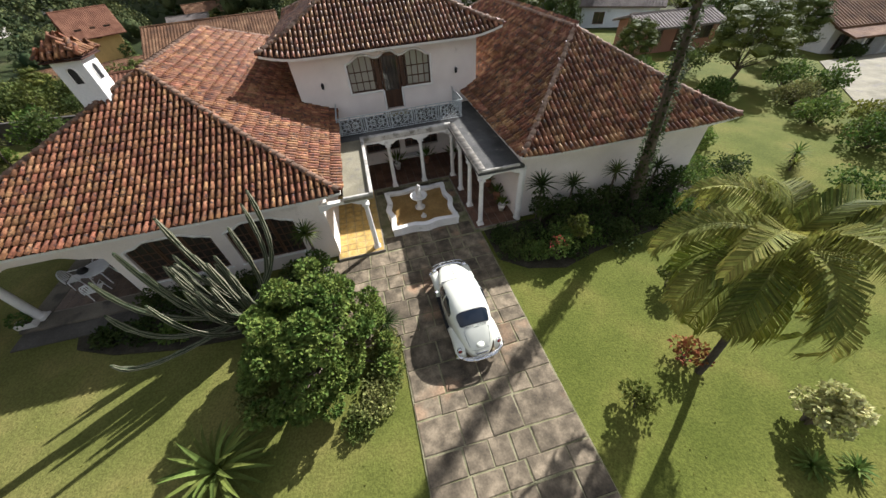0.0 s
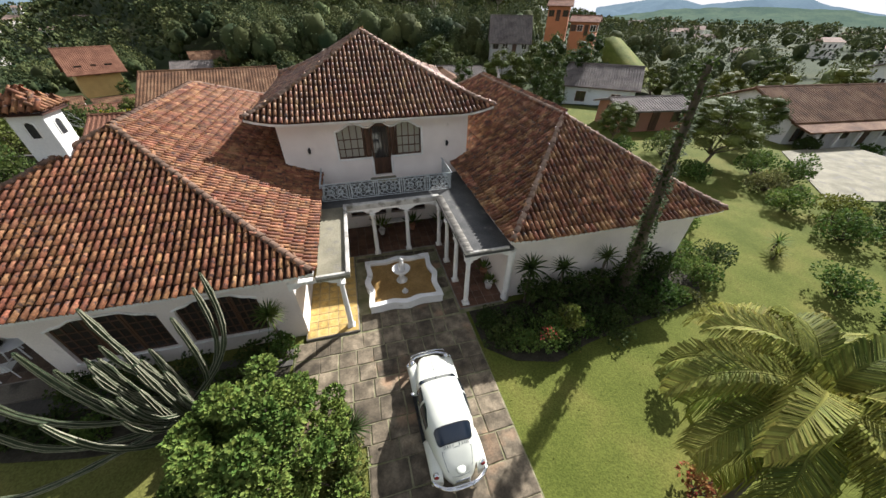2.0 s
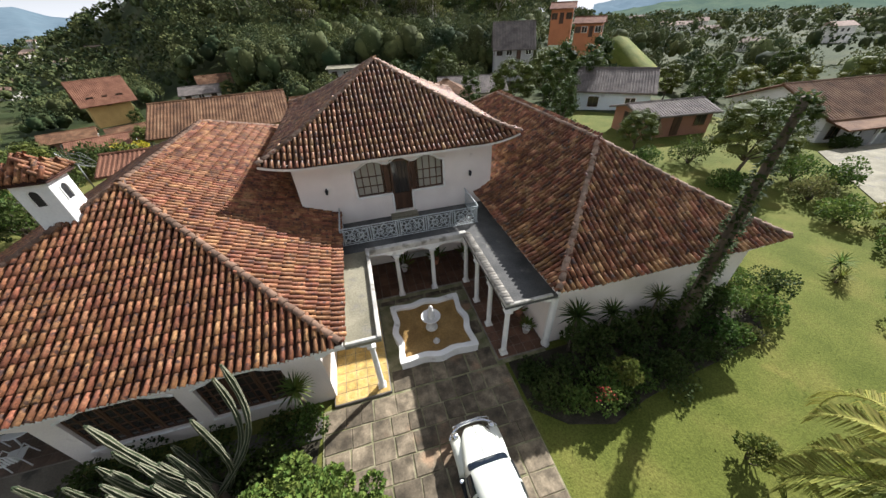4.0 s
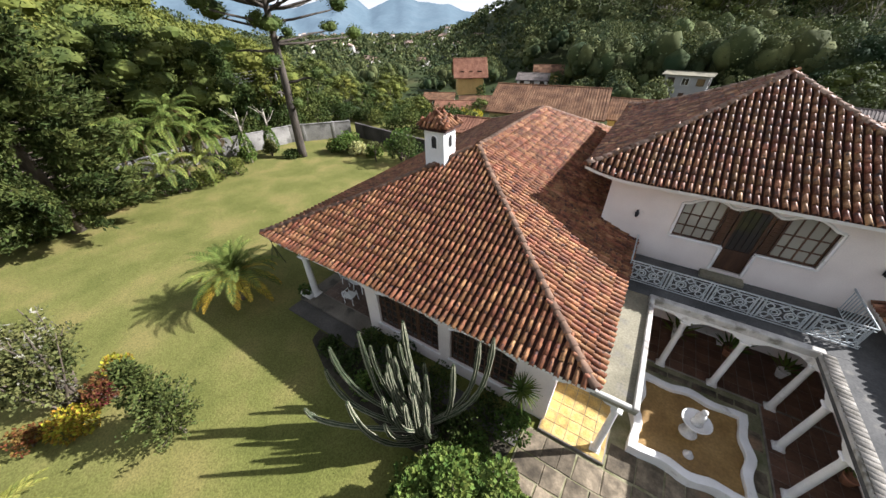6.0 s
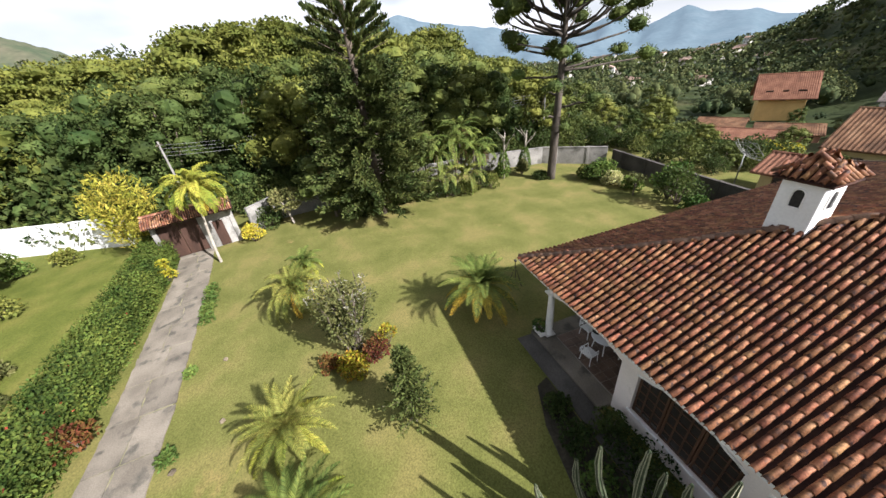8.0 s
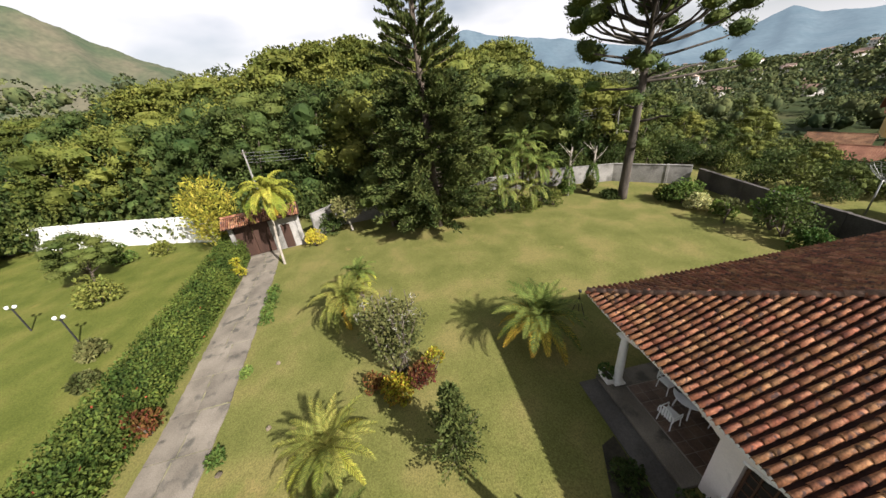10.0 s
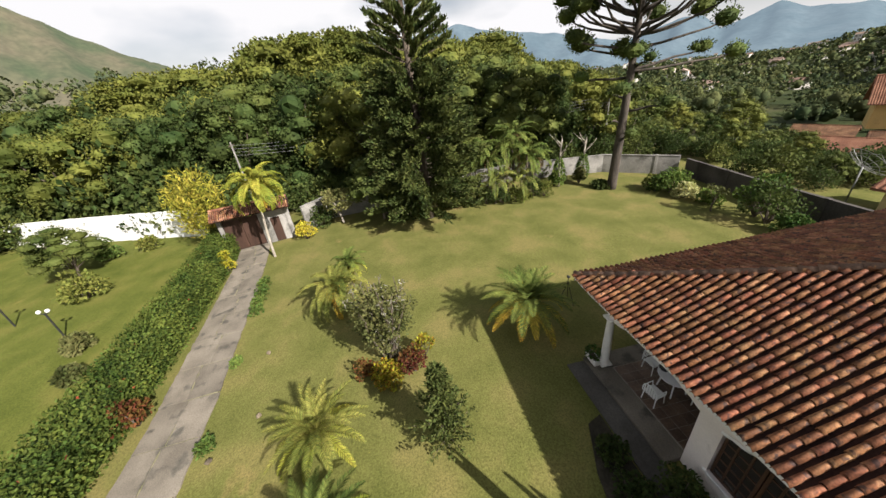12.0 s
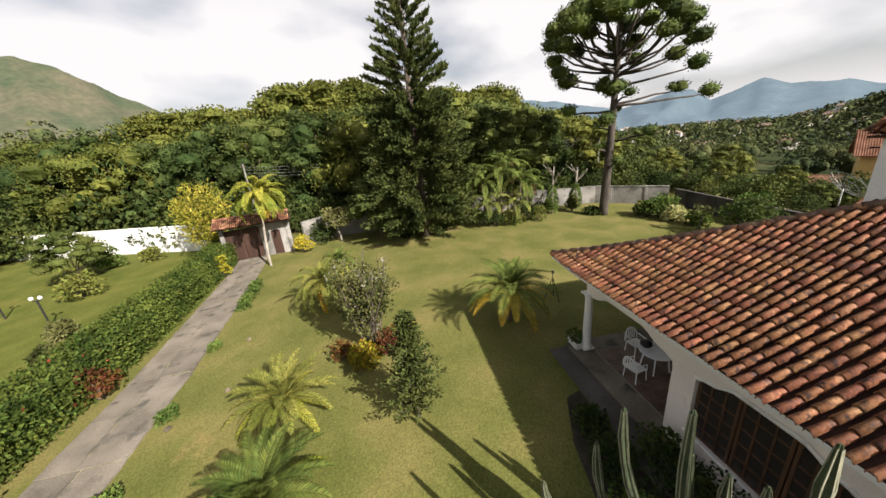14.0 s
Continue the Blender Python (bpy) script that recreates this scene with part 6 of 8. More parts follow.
# reach, height of the tips, number, drop to the fork on the trunk, size of the tufts
tier = [(1.0, 17.1, 3, 1.2, 1.0), (2.5, 16.8, 7, 2.3, 1.05), (4.0, 16.1, 10, 2.8, 1.05), (5.2, 14.9, 10, 2.4, 1.0), (5.6, 13.6, 5, 1.5, 0.9), (0.8, 11.0, 4, 0.3, 0.75)]
limbs = [(j * 0.9 + i * 2 * math.pi / cnt, out, z, drop, size) for j, (out, z, cnt, drop, size) in enumerate(tier) for i in range(cnt)]
limbs += [(1.55, 7.6, 12.3, 0.9, 0.95), (1.75, 6.2, 12.9, 1.2, 0.95), (1.5, 7.2, 10.6, 0.5, 0.7), (1.35, 9.4, 9.8, 0.4, 0.85), (-1.4, 5.6, 12.2, 0.8, 0.85), (-1.9, 3.6, 11.9, 0.8, 1.05)]
limbs += [(i * 2.399, (1.5, 2.6, 1.1, 3.2)[i % 4], 5.2 + i * 0.62, 0.25, (0.55, 0.7, 0.45, 0.75)[i % 4]) for i in range(11)]
for i, (a, out, tip_z, drop, size) in enumerate(limbs):
    a += r.uniform(-0.2, 0.2)
    o = out * r.uniform(0.92, 1.05)
    d = Vector((math.cos(a), math.sin(a), 0))
    z = tip_z + r.uniform(-0.3, 0.3)
    p0 = Vector((0.05, 0.2, z - drop - r.uniform(0, 0.5)))
    p1 = Vector((d.x * o * 0.62, d.y * o * 0.62, z - drop * 0.72))
    p2 = Vector((d.x * o, d.y * o, z))
    part("limb", Build().tube([p0, p0.lerp(p1, 0.5) + Vector((0, 0, -0.08)), p1, p1.lerp(p2, 0.6) + Vector((0, 0, -0.12)), p2], [0.12, 0.10, 0.085, 0.065, 0.04], 5), M_BARK_D, ara, smooth=True, mend=False)
    tuft(tufts_b, p2 + Vector((0, 0, 0.15)), size * r.uniform(0.85, 1.1), int(260 * size * size))
    if i % 4 == 1 and out > 4:
        tuft(tufts_b, p1.lerp(p2, 0.7) + Vector((0, 0, 0.25)), size * 0.6, 90)
part("trunk", tr, M_BARK_D, ara, smooth=True, mend=False)
part("crown", tufts_b, M_NEEDLE_A, ara, mend=False)

nor = thing("norfolk_pine", "very tall narrow dark conifer with tiered branches", "tree", at=(-33.4, -11.1, 0))
tr, b = Build(), Build()
tr.tube([(0, 0, -0.2), (0, 0, 12), (0, 0, 23.6)], [0.42, 0.24, 0.03], 9)
z = 1.0
while z < 23.4:
    k = z / 23.6
    out = (0.35 + 5.2 * (1 - k) ** 0.85) * r.uniform(0.86, 1.08)
    out = min(out, 4.8)
    n = 7 if k < 0.6 else 6
    a0 = r.uniform(0, 6.28)
    for i in range(n):
        a = a0 + i * 2 * math.pi / n + r.uniform(-0.2, 0.2)
        d = Vector((math.cos(a), math.sin(a), 0.10 if k < 0.5 else 0.30)).normalized()
        o = out * r.uniform(0.75, 1.1)
        tr.tube([(0, 0, z), Vector((0, 0, z)) + d * o], [0.04, 0.012], 4, caps=False)
        m_ = int(16 + o * (64 if k < 0.6 else 40))
        for j in range(m_):
            t = r.uniform(0.25, 1.0)
            c = Vector((0, 0, z)) + d * o * t + Vector((r.uniform(-0.3, 0.3), r.uniform(-0.3, 0.3), r.uniform(-0.22, 0.2)))
            if k > 0.5:
                c = Vector((0, 0, z)) + d * o * t + Vector((r.uniform(-0.16, 0.16), r.uniform(-0.16, 0.16), r.uniform(-0.05, 0.16) + 0.25 * t * t))
            leaf(b, c, (d * 0.7 + rand_dir(r) * 0.6 + Vector((0, 0, 0.2 if k < 0.5 else 0.7))).normalized(), rand_dir(r), r.uniform(0.24, 0.46), 0.07)
    z += 0.40 if k < 0.5 else 0.74
part("trunk", tr, M_BARK, nor, smooth=True, mend=False)
part("crown", b, M_NEEDLE, nor, mend=False)

# palms and shrubs at the foot of the wood
for i, (x, y, h, ln, m_) in enumerate(((-35.0, -5.0, 4.0, 2.7, M_PALM), (-34.4, -3.5, 4.8, 2.7, M_PALM), (-35.7, -2.4, 5.6, 2.7, M_PALM), (-34.0, -4.8, 2.2, 2.4, M_PALM_C), (-34.6, -1.5, 4.2, 2.6, M_PALM), (-35.5, -6.1, 4.8, 2.6, M_PALM), (-34.2, -2.2, 2.0, 2.4, M_PALM_C), (-35.2, -0.6, 3.4, 2.4, M_PALM),
                                        (-35.2, -13.9, 3.4, 2.2, M_PALM_LT), (-35.9, -14.8, 3.8, 2.2, M_DRY))):
    palm("clump_palm", "slender clumping palm by the garden wall", (x, y, 0), h, (0.3, -0.2), 0.1, 16, ln, 100 + i, m_, M_DRY, 2, leaf_len=0.55, width=0.03, droop=1.7, el=(1.3, -0.25), pairs=24, hang=0.7, group="palms by the wall", bark=M_BARK)
for i, (x, y, h, m_) in enumerate(((-33.9, -1.3, 2.2, M_LEAF_D), (-33.5, -3.0, 1.4, M_LEAF_OLIVE), (-33.7, -4.3, 1.6, M_LEAF_D), (-33.8, -0.2, 1.7, M_LEAF_OLIVE), (-34.2, -5.6, 1.8, M_LEAF_D))):
    shrub("shrub", "leafy undergrowth round the palm stems", (x, y, 0), 0.9, h, m_, 160 + i, 520, 0.2, 9, group="undergrowth of the palms")
palm("gate_palm", "leaning palm with light yellow-green fronds by the gate", (-30.9, -23.6, 0), 5.6, (-0.4, 0.4), 0.085, 26, 2.7, 110, M_PALM_LT, M_PALM_Y, 1, leaf_len=0.6, width=0.03, droop=1.9, el=(1.35, -0.5), pairs=32, hang=0.7)
r = random.Random(111)
bam = thing("bamboo", "tall feathery yellow-green bamboo clump by the gate", "bamboo", at=(-36.0, -30.0, 0))
lv, cane = Build(), Build()
for i in range(30):
    a, k = i * 2.399, math.sqrt((i + 0.5) / 30)
    top = Vector((math.cos(a) * 2.3 * k, math.sin(a) * 2.3 * k, 6.6 - 2.2 * k * k + r.uniform(-0.5, 0.4)))
    pts = limb(cane, (math.cos(a) * 0.5 * k, math.sin(a) * 0.5 * k, -0.05), top, 0.03, 0.008, r, n=6, side=5)
    for _ in range(90):
        q = r.uniform(0.22, 1.0) ** 0.8 * 6
        m_ = min(5, int(q))
        c = pts[m_].lerp(pts[m_ + 1], q - m_) + rand_dir(r) * 0.28
        leaf(lv, c, (rand_dir(r) * 0.7 + Vector((math.cos(a) * 0.3, math.sin(a) * 0.3, 0.5))).normalized(), rand_dir(r), r.uniform(0.28, 0.5), 0.055)
part("cane", cane, M_LEAF_OLIVE, bam, "thin bamboo canes", True, kind="stuff", mend=False)
part("foliage", lv, M_LEAF_BAM, bam, mend=False)
shrub("shrub", "yellow-green shrub inside the gate", (-33.4, -21.6, 0), 0.8, 1.7, M_LEAF_Y, 112, 420, 0.22, 8)
shrub("shrub", "yellow-green shrub beside the hedge", (-29.6, -26.4, 0), 0.5, 1.6, M_LEAF_Y, 113, 240, 0.22, 7)
broad_tree("small_tree", "small spreading tree near the gate", "tree", 3.6, 1.4, 114, M_LEAF_GREY, M_BARK_L, 16, 70, 0.26, 0.35, 0.7, at=(-35.6, -18.8, 0))
for i, (x, y, rr_, h, m_) in enumerate(((-29.6, 9.2, 1.5, 2.4, M_LEAF), (-28.2, 9.2, 0.9, 1.3, M_LEAF_CREAM), (-22.3, 9.6, 1.7, 3.2, M_LEAF_D), (-23.4, 10.0, 1.4, 3.4, M_LEAF), (-20.6, 9.2, 1.0, 1.4, M_LEAF), (-35.8, 1.9, 0.5, 1.7, M_LEAF), (-35.6, 4.4, 0.6, 1.8, M_LEAF_GREY),
                                   (-33.4, 5.3, 0.9, 0.7, M_LEAF_D), (-31.0, 8.8, 0.9, 1.4, M_LEAF_OLIVE), (-36.2, -8.6, 1.4, 1.6, M_LEAF_D), (-34.6, -12.9, 1.3, 1.4, M_LEAF_D), (-36.0, -20.6, 1.3, 1.9, M_LEAF_D), (-37.0, -13.6, 1.6, 2.4, M_LEAF_D), (-26.4, 9.6, 0.8, 1.2, M_LEAF))):
    shrub("shrub", "leafy shrub at the edge of the lawn", (x, y, 0), rr_, h, m_, 120 + i, 620, 0.26, 9, group="shrubs at the lawn's edge")
broad_tree("small_tree", "thin bare little tree at the lawn's edge", "tree", 2.2, 0.6, 140, M_LEAF_GREY, M_BARK, 8, 24, 0.2, 0.4, 0.6, at=(-25.2, 8.6, 0))
# shrubs over the hedge on the next lawn
for i, (x, y, rr_, h, m_) in enumerate(((-29.6, -35.6, 1.35, 2.1, M_LEAF_OLIVE), (-36.4, -38.8, 1.2, 1.9, M_LEAF), (-38.4, -41.5, 1.0, 1.5, M_LEAF_D), (-37.4, -36.0, 0.9, 1.4, M_LEAF_OLIVE), (-18.4, -33.0, 0.9, 1.0, M_LEAF_D), (-23.4, -31.6, 0.6, 0.9, M_LEAF_GREY), (-21.0, -30.2, 0.5, 0.7, M_LEAF_GREY))):
    shrub("shrub", "round shrub on the neighbouring lawn", (x, y, 0), rr_, h, m_, 150 + i, 500, 0.28, 9, group="shrubs on the next lawn")


# ---------------------------------------------------------------- forecourt things
def make_car(at, turn):
    """A rounded two-door saloon of the 1960s; local +y is its front."""
    car = thing("car", "white vintage rounded two-door saloon car parked on the drive", "car")
    YS = [-1.87, -1.84, -1.75, -1.62, -1.45, -1.28, -1.10, -0.95, -0.80, -0.60, -0.35, -0.10, 0.15, 0.35, 0.50, 0.62, 0.76, 0.95, 1.15, 1.35, 1.55, 1.70, 1.80, 1.86]
    ZT = np.interp(YS, [-1.87, -1.84, -1.75, -1.55, -1.3, -1.05, -0.8, -0.5, -0.15, 0.2, 0.45, 0.78, 1.1, 1.4, 1.65, 1.8, 1.86], [0.40, 0.52, 0.70, 0.91, 1.10, 1.265, 1.39, 1.475, 1.50, 1.465, 1.37, 1.02, 0.965, 0.89, 0.77, 0.60, 0.42])
    WD = np.interp(YS, [-1.87, -1.7, -1.3, -1.0, -0.6, -0.2, 0.3, 0.78, 1.1, 1.4, 1.65, 1.8, 1.86], [0.22, 0.42, 0.56, 0.62, 0.68, 0.70, 0.69, 0.62, 0.55, 0.48, 0.38, 0.26, 0.16])

    def surf(y, phi, off=0.0):
        zt, w = float(np.interp(y, YS, ZT)), float(np.interp(y, YS, WD))
        zb = min(0.82, 0.28 + (zt - 0.28) * 0.68)
        c, s = math.cos(phi), math.sin(phi)
        x = (w + off) * math.copysign(abs(c) ** 0.62, c)
        z = zb + (zt + off - zb) * abs(s) ** 0.85
        return Vector((x, y, z)), zb, w

    b = Build()
    n = 22
    vs, fs = [], []
    row = n + 5
    for y in YS:
        _, zb, w = surf(y, 0)
        ring_v = [Vector((w * 0.90, y, 0.27)), Vector((w * 1.0, y, 0.40))]
        ring_v += [surf(y, math.pi * i / n)[0] for i in range(n + 1)]
        ring_v += [Vector((-w * 1.0, y, 0.40)), Vector((-w * 0.90, y, 0.27))]
        vs += ring_v
    for i in range(len(YS) - 1):
        for k in range(row - 1):
            fs.append((i * row + k, i * row + k + 1, (i + 1) * row + k + 1, (i + 1) * row + k))
        fs.append((i * row + row - 1, i * row, (i + 1) * row, (i + 1) * row + row - 1))
    fs += [tuple(range(row))[::-1], tuple(range((len(YS) - 1) * row, len(YS) * row))]
    body = part("body", b.add(vs, fs), M_PAINT, car, smooth=True)

    def patch(name, y0, y1, p0, p1, material, off=0.008, parent=body, ny=8, nphi=14, shape=None, label=""):
        q = Build()
        pv = []
        for i in range(ny + 1):
            for k in range(nphi + 1):
                t, u = i / ny, k / nphi
                lo, hi = (p0, p1) if shape is None else shape(t)
                pv.append(surf(y0 + (y1 - y0) * t, radians(lo + (hi - lo) * u), off)[0])
        q.add(pv, [(i * (nphi + 1) + k, i * (nphi + 1) + k + 1, (i + 1) * (nphi + 1) + k + 1, (i + 1) * (nphi + 1) + k) for i in range(ny) for k in range(nphi)])
        return part(name, q, material, parent, label, True)

    def rounded(lo, hi, amount):
        def shape(t):
            e = 1 - min(1.0, min(t, 1 - t) / 0.18)
            d = amount * e * e
            return lo + d, hi - d
        return shape

    patch("rear_window", -1.20, -0.86, 50, 130, M_CARGLASS, shape=rounded(50, 130, 9), label="dark oval rear window")
    patch("rear_window_seal", -1.225, -0.835, 47, 133, M_RUBBER, 0.004, shape=rounded(47, 133, 9))
    patch("windscreen", 0.50, 0.73, 40, 140, M_CARGLASS, shape=rounded(40, 140, 8))
    for s in (0, 1):
        f = (lambda a: a) if s == 0 else (lambda a: 180 - a)
        patch("side_window", -0.02, 0.44, f(13), f(46), M_CARGLASS)
        patch("side_window", -0.68, -0.10, f(13), f(46), M_CARGLASS, shape=(lambda t, f=f: (f(13), f(34 + 14 * min(1, t * 1.6)))))
    # door seams, lid seams
    for sx in (1, -1):
        for y in (0.50, -0.08):
            seam = Build().tube([surf(y, 0.35 if sx > 0 else math.pi - 0.35, 0.002)[0], surf(y, 0.0 if sx > 0 else math.pi, 0.002)[0], Vector((sx * surf(y, 0)[2], y, 0.40))], 0.006, 4)
            part("seam", seam, M_RUBBER, body)
    lid = [surf(y, radians(a), 0.002)[0] for y, a in ((-1.33, 55), (-1.5, 52), (-1.66, 50), (-1.78, 55), (-1.80, 90), (-1.78, 125), (-1.66, 130), (-1.5, 128), (-1.33, 125), (-1.30, 90), (-1.33, 55))]
    part("seam", Build().tube(lid, 0.006, 4), M_RUBBER, body)
    slots = Build()
    for i in range(10):
        x = (i - 4.5) * 0.055
        a = radians(90 - x * 95)
        p, q = surf(-1.235, a, 0.004)[0], surf(-1.285, a, 0.004)[0]
        slots.tube([p, q], 0.009, 4)
    part("air_slot", slots, M_RUBBER, body, kind="stuff")
    # fenders
    for sx in (-1, 1):
        for y, rx, ry, rz in ((1.22, 0.24, 0.56, 0.44), (-1.20, 0.24, 0.58, 0.45)):
            q = Build()
            vv, ff = [], []
            N, K = 16, 8
            for i in range(N + 1):
                a = math.pi * i / N
                for k in range(K + 1):
                    t = math.pi * (k / K)
                    vv.append((sx * (0.545 + rx * math.sin(t) ** 0.7) if k not in (0, K) else sx * 0.50, y + ry * math.cos(a), 0.30 + rz * math.sin(a) * (1 - 0.25 * (1 - math.sin(t)))) if True else None)
            # shell over the wheel: arc in y and z, bulging outwards
            vv = []
            for i in range(N + 1):
                a = math.pi * i / N
                for k in range(K + 1):
                    t = k / K
                    x = 0.46 + (rx + 0.06) * math.sin(t * math.pi / 2) ** 0.8
                    dropk = 1 - (1 - math.cos(t * math.pi / 2)) * 0.42
                    vv.append((sx * x, y + ry * math.cos(a) * (1 - 0.12 * t), 0.27 + rz * (max(0.0, math.sin(a)) ** 0.75) * dropk))
            for i in range(N):
                for k in range(K):
                    ff.append((i * (K + 1) + k, i * (K + 1) + k + 1, (i + 1) * (K + 1) + k + 1, (i + 1) * (K + 1) + k))
            part("fender", q.add(vv, ff), M_PAINT, car, smooth=True)
        part("running_board", Build().box(min(sx * 0.60, sx * 0.77), max(sx * 0.60, sx * 0.77), -0.72, 0.72, 0.27, 0.31, 0.012), M_RUBBER, car)
    # wheels
    for sx in (-1, 1):
        for y in (1.20, -1.20):
            w = part("wheel", Build().tube([(sx * 0.56, y, 0.315), (sx * 0.575, y, 0.315), (sx * 0.67, y, 0.315), (sx * 0.69, y, 0.315)], [0.27, 0.315, 0.315, 0.27], 24), M_RUBBER, car, smooth=True)
            part("hubcap", Build().tube([(sx * 0.69, y, 0.315), (sx * 0.705, y, 0.315), (sx * 0.72, y, 0.315)], [0.19, 0.15, 0.03], 18), M_CHROME, w, smooth=True)
    # bumpers with overriders
    for y, name in ((-2.0, "rear_bumper"), (2.0, "front_bumper")):
        s = 1 if y > 0 else -1
        pts = [(x, s * (2.0 - 0.34 * abs(x / 0.76) ** 3.0), 0.44) for x in [(-0.76 + 1.52 * i / 16) for i in range(17)]]
        bump = part(name, Build().tube(pts, 0.05, 8), M_CHROME, car, "chrome bumper", True)
        for x in (-0.27, 0.27):
            part("overrider", Build().tube([(x, s * 2.0, 0.30), (x, s * 2.06, 0.44), (x, s * 1.99, 0.60)], [0.03, 0.04, 0.025], 8), M_CHROME, bump, smooth=True)
        part("upper_bar", Build().tube([(-0.62, s * 1.86, 0.46), (-0.55, s * 1.93, 0.60), (-0.27, s * 1.99, 0.60), (0.27, s * 1.99, 0.60), (0.55, s * 1.93, 0.60), (0.62, s * 1.86, 0.46)], 0.017, 6), M_CHROME, bump, smooth=True)
    # lamps, plate
    for sx in (-1, 1):
        lampb = part("tail_lamp", Build().tube([(sx * 0.62, -1.60, 0.56), (sx * 0.625, -1.68, 0.585)], [0.085, 0.07], 14), M_CHROME, car, smooth=True)
        part("tail_lens", Build().tube([(sx * 0.625, -1.68, 0.585), (sx * 0.626, -1.70, 0.59)], [0.06, 0.045], 14), M_TAIL, lampb, "dark red tail lens")
        hl = part("headlamp", Build().tube([(sx * 0.58, 1.60, 0.56), (sx * 0.58, 1.74, 0.60)], [0.12, 0.10], 16), M_CHROME, car, smooth=True)
        part("headlamp_lens", Build().tube([(sx * 0.58, 1.74, 0.60), (sx * 0.58, 1.76, 0.606)], [0.095, 0.07], 16), M_GLASS, hl)
    part("plate_lamp", Build().lathe([(0.12, 0.0), (0.13, 0.03), (0.09, 0.06), (0.02, 0.075)], (0, -1.70, 0.74), 14), M_PAINT, car, "white licence lamp cover", True)
    pl = part("number_plate", Build().box(-0.19, 0.19, -1.90, -1.885, 0.53, 0.65, 0.006), M_PLATE, car, "grey plate with dark bars")
    for i in range(7):
        part("plate_mark", Build().box(-0.155 + i * 0.045, -0.13 + i * 0.045, -1.906, -1.90, 0.56, 0.62), M_RUBBER, pl)
    part("tail_pipe", Build().tube([(0.22, -1.75, 0.27), (0.22, -1.95, 0.26)], 0.02, 8), M_CHROME, car)
    part("mirror", Build().tube([(-0.66, 0.45, 0.93), (-0.78, 0.43, 0.98)], 0.008, 5).lathe([(0.01, -0.01), (0.05, 0.0), (0.05, 0.012), (0.02, 0.025)], (-0.80, 0.42, 0.98), 10), M_CHROME, car)
    part("hood_strip", Build().tube([surf(y, math.pi / 2, 0.006)[0] for y in (0.82, 1.1, 1.4, 1.65, 1.78)], 0.012, 5), M_CHROME, body)
    car.matrix_basis = at @ pose(0, 0, 0, 0, 0, turn)
    return car


make_car(pose(0.32, -11.35, 0.035), 0.8)


# ---- the fountain
def basin_outline(k=1.0, n=18):
    """A square with stepped corners and a swelling in each side."""
    out = []
    half_x, half_y = 1.50, 1.46
    for side in range(4):
        for i in range(n):
            t = -1 + 2 * i / n
            e = abs(t)
            bulge = 0.0 if e > 0.74 else 0.075 * (0.5 + 0.5 * math.cos((e - 0.0) / 0.74 * math.pi)) - 0.06 * math.sin(e / 0.74 * math.pi) ** 2 - 0.015
            d = 1 + bulge
            p = [(t, -d), (d, t), (-t, d), (-d, -t)][side]
            out.append((p[0] * half_x * k, p[1] * half_y * k))
    return out


fx, fy = 0.08, -5.18
fountain = thing("fountain", "white stone fountain with a scalloped basin of ochre water", "fountain", at=(fx, fy, 0))
o, i_ = basin_outline(1.0), basin_outline(0.875)
ro, ri = basin_outline(1.02), basin_outline(0.86)
n = len(o)
b = Build()
rings = [[(x, y, 0.0) for x, y in o], [(x, y, 0.36) for x, y in o], [(x, y, 0.37) for x, y in ro], [(x, y, 0.44) for x, y in ro], [(x, y, 0.45) for x, y in basin_outline(1.0)],
         [(x, y, 0.45) for x, y in i_], [(x, y, 0.44) for x, y in ri], [(x, y, 0.37) for x, y in ri], [(x, y, 0.36) for x, y in i_], [(x, y, 0.05) for x, y in i_]]
b.add([p for rg in rings for p in rg], [(k * n + j, k * n + (j + 1) % n, (k + 1) * n + (j + 1) % n, (k + 1) * n + j) for k in range(len(rings) - 1) for j in range(n)])
part("basin", b, M_TRIM, fountain, "white scalloped basin wall")
w = Build()
w.add([(0, 0, 0.27)] + [(x, y, 0.27) for x, y in i_], [(0, 1 + j, 1 + (j + 1) % n) for j in range(n)])
part("water", w, M_WATER, fountain, "still murky ochre water", mend=False)
part("pedestal", Build().lathe([(0.24, 0.2), (0.25, 0.3), (0.16, 0.36), (0.11, 0.5), (0.13, 0.62), (0.10, 0.7), (0.2, 0.78)], (0, 0, 0), 16), M_MARBLE, fountain, smooth=True)
part("bowl", Build().lathe([(0.08, 0.76), (0.26, 0.80), (0.36, 0.88), (0.40, 0.95), (0.385, 0.965), (0.33, 0.90), (0.2, 0.86), (0.02, 0.85)], (0, 0, 0), 20), M_TRIM, fountain, "shallow white stone bowl", True)
part("statue", Build().lathe([(0.16, 0.86), (0.15, 0.95), (0.10, 1.0), (0.13, 1.1), (0.14, 1.2), (0.09, 1.3), (0.06, 1.34), (0.085, 1.40), (0.08, 1.46), (0.03, 1.52)], (0.02, 0, 0), 14), M_MARBLE, fountain, "weathered pale stone ornament", True)
part("spout", Build().lathe([(0.13, 0.2), (0.14, 0.3), (0.07, 0.34), (0.05, 0.45)], (0.02, -0.75, 0), 12), M_MARBLE, fountain, smooth=True)

# ---- loggia plants and bench


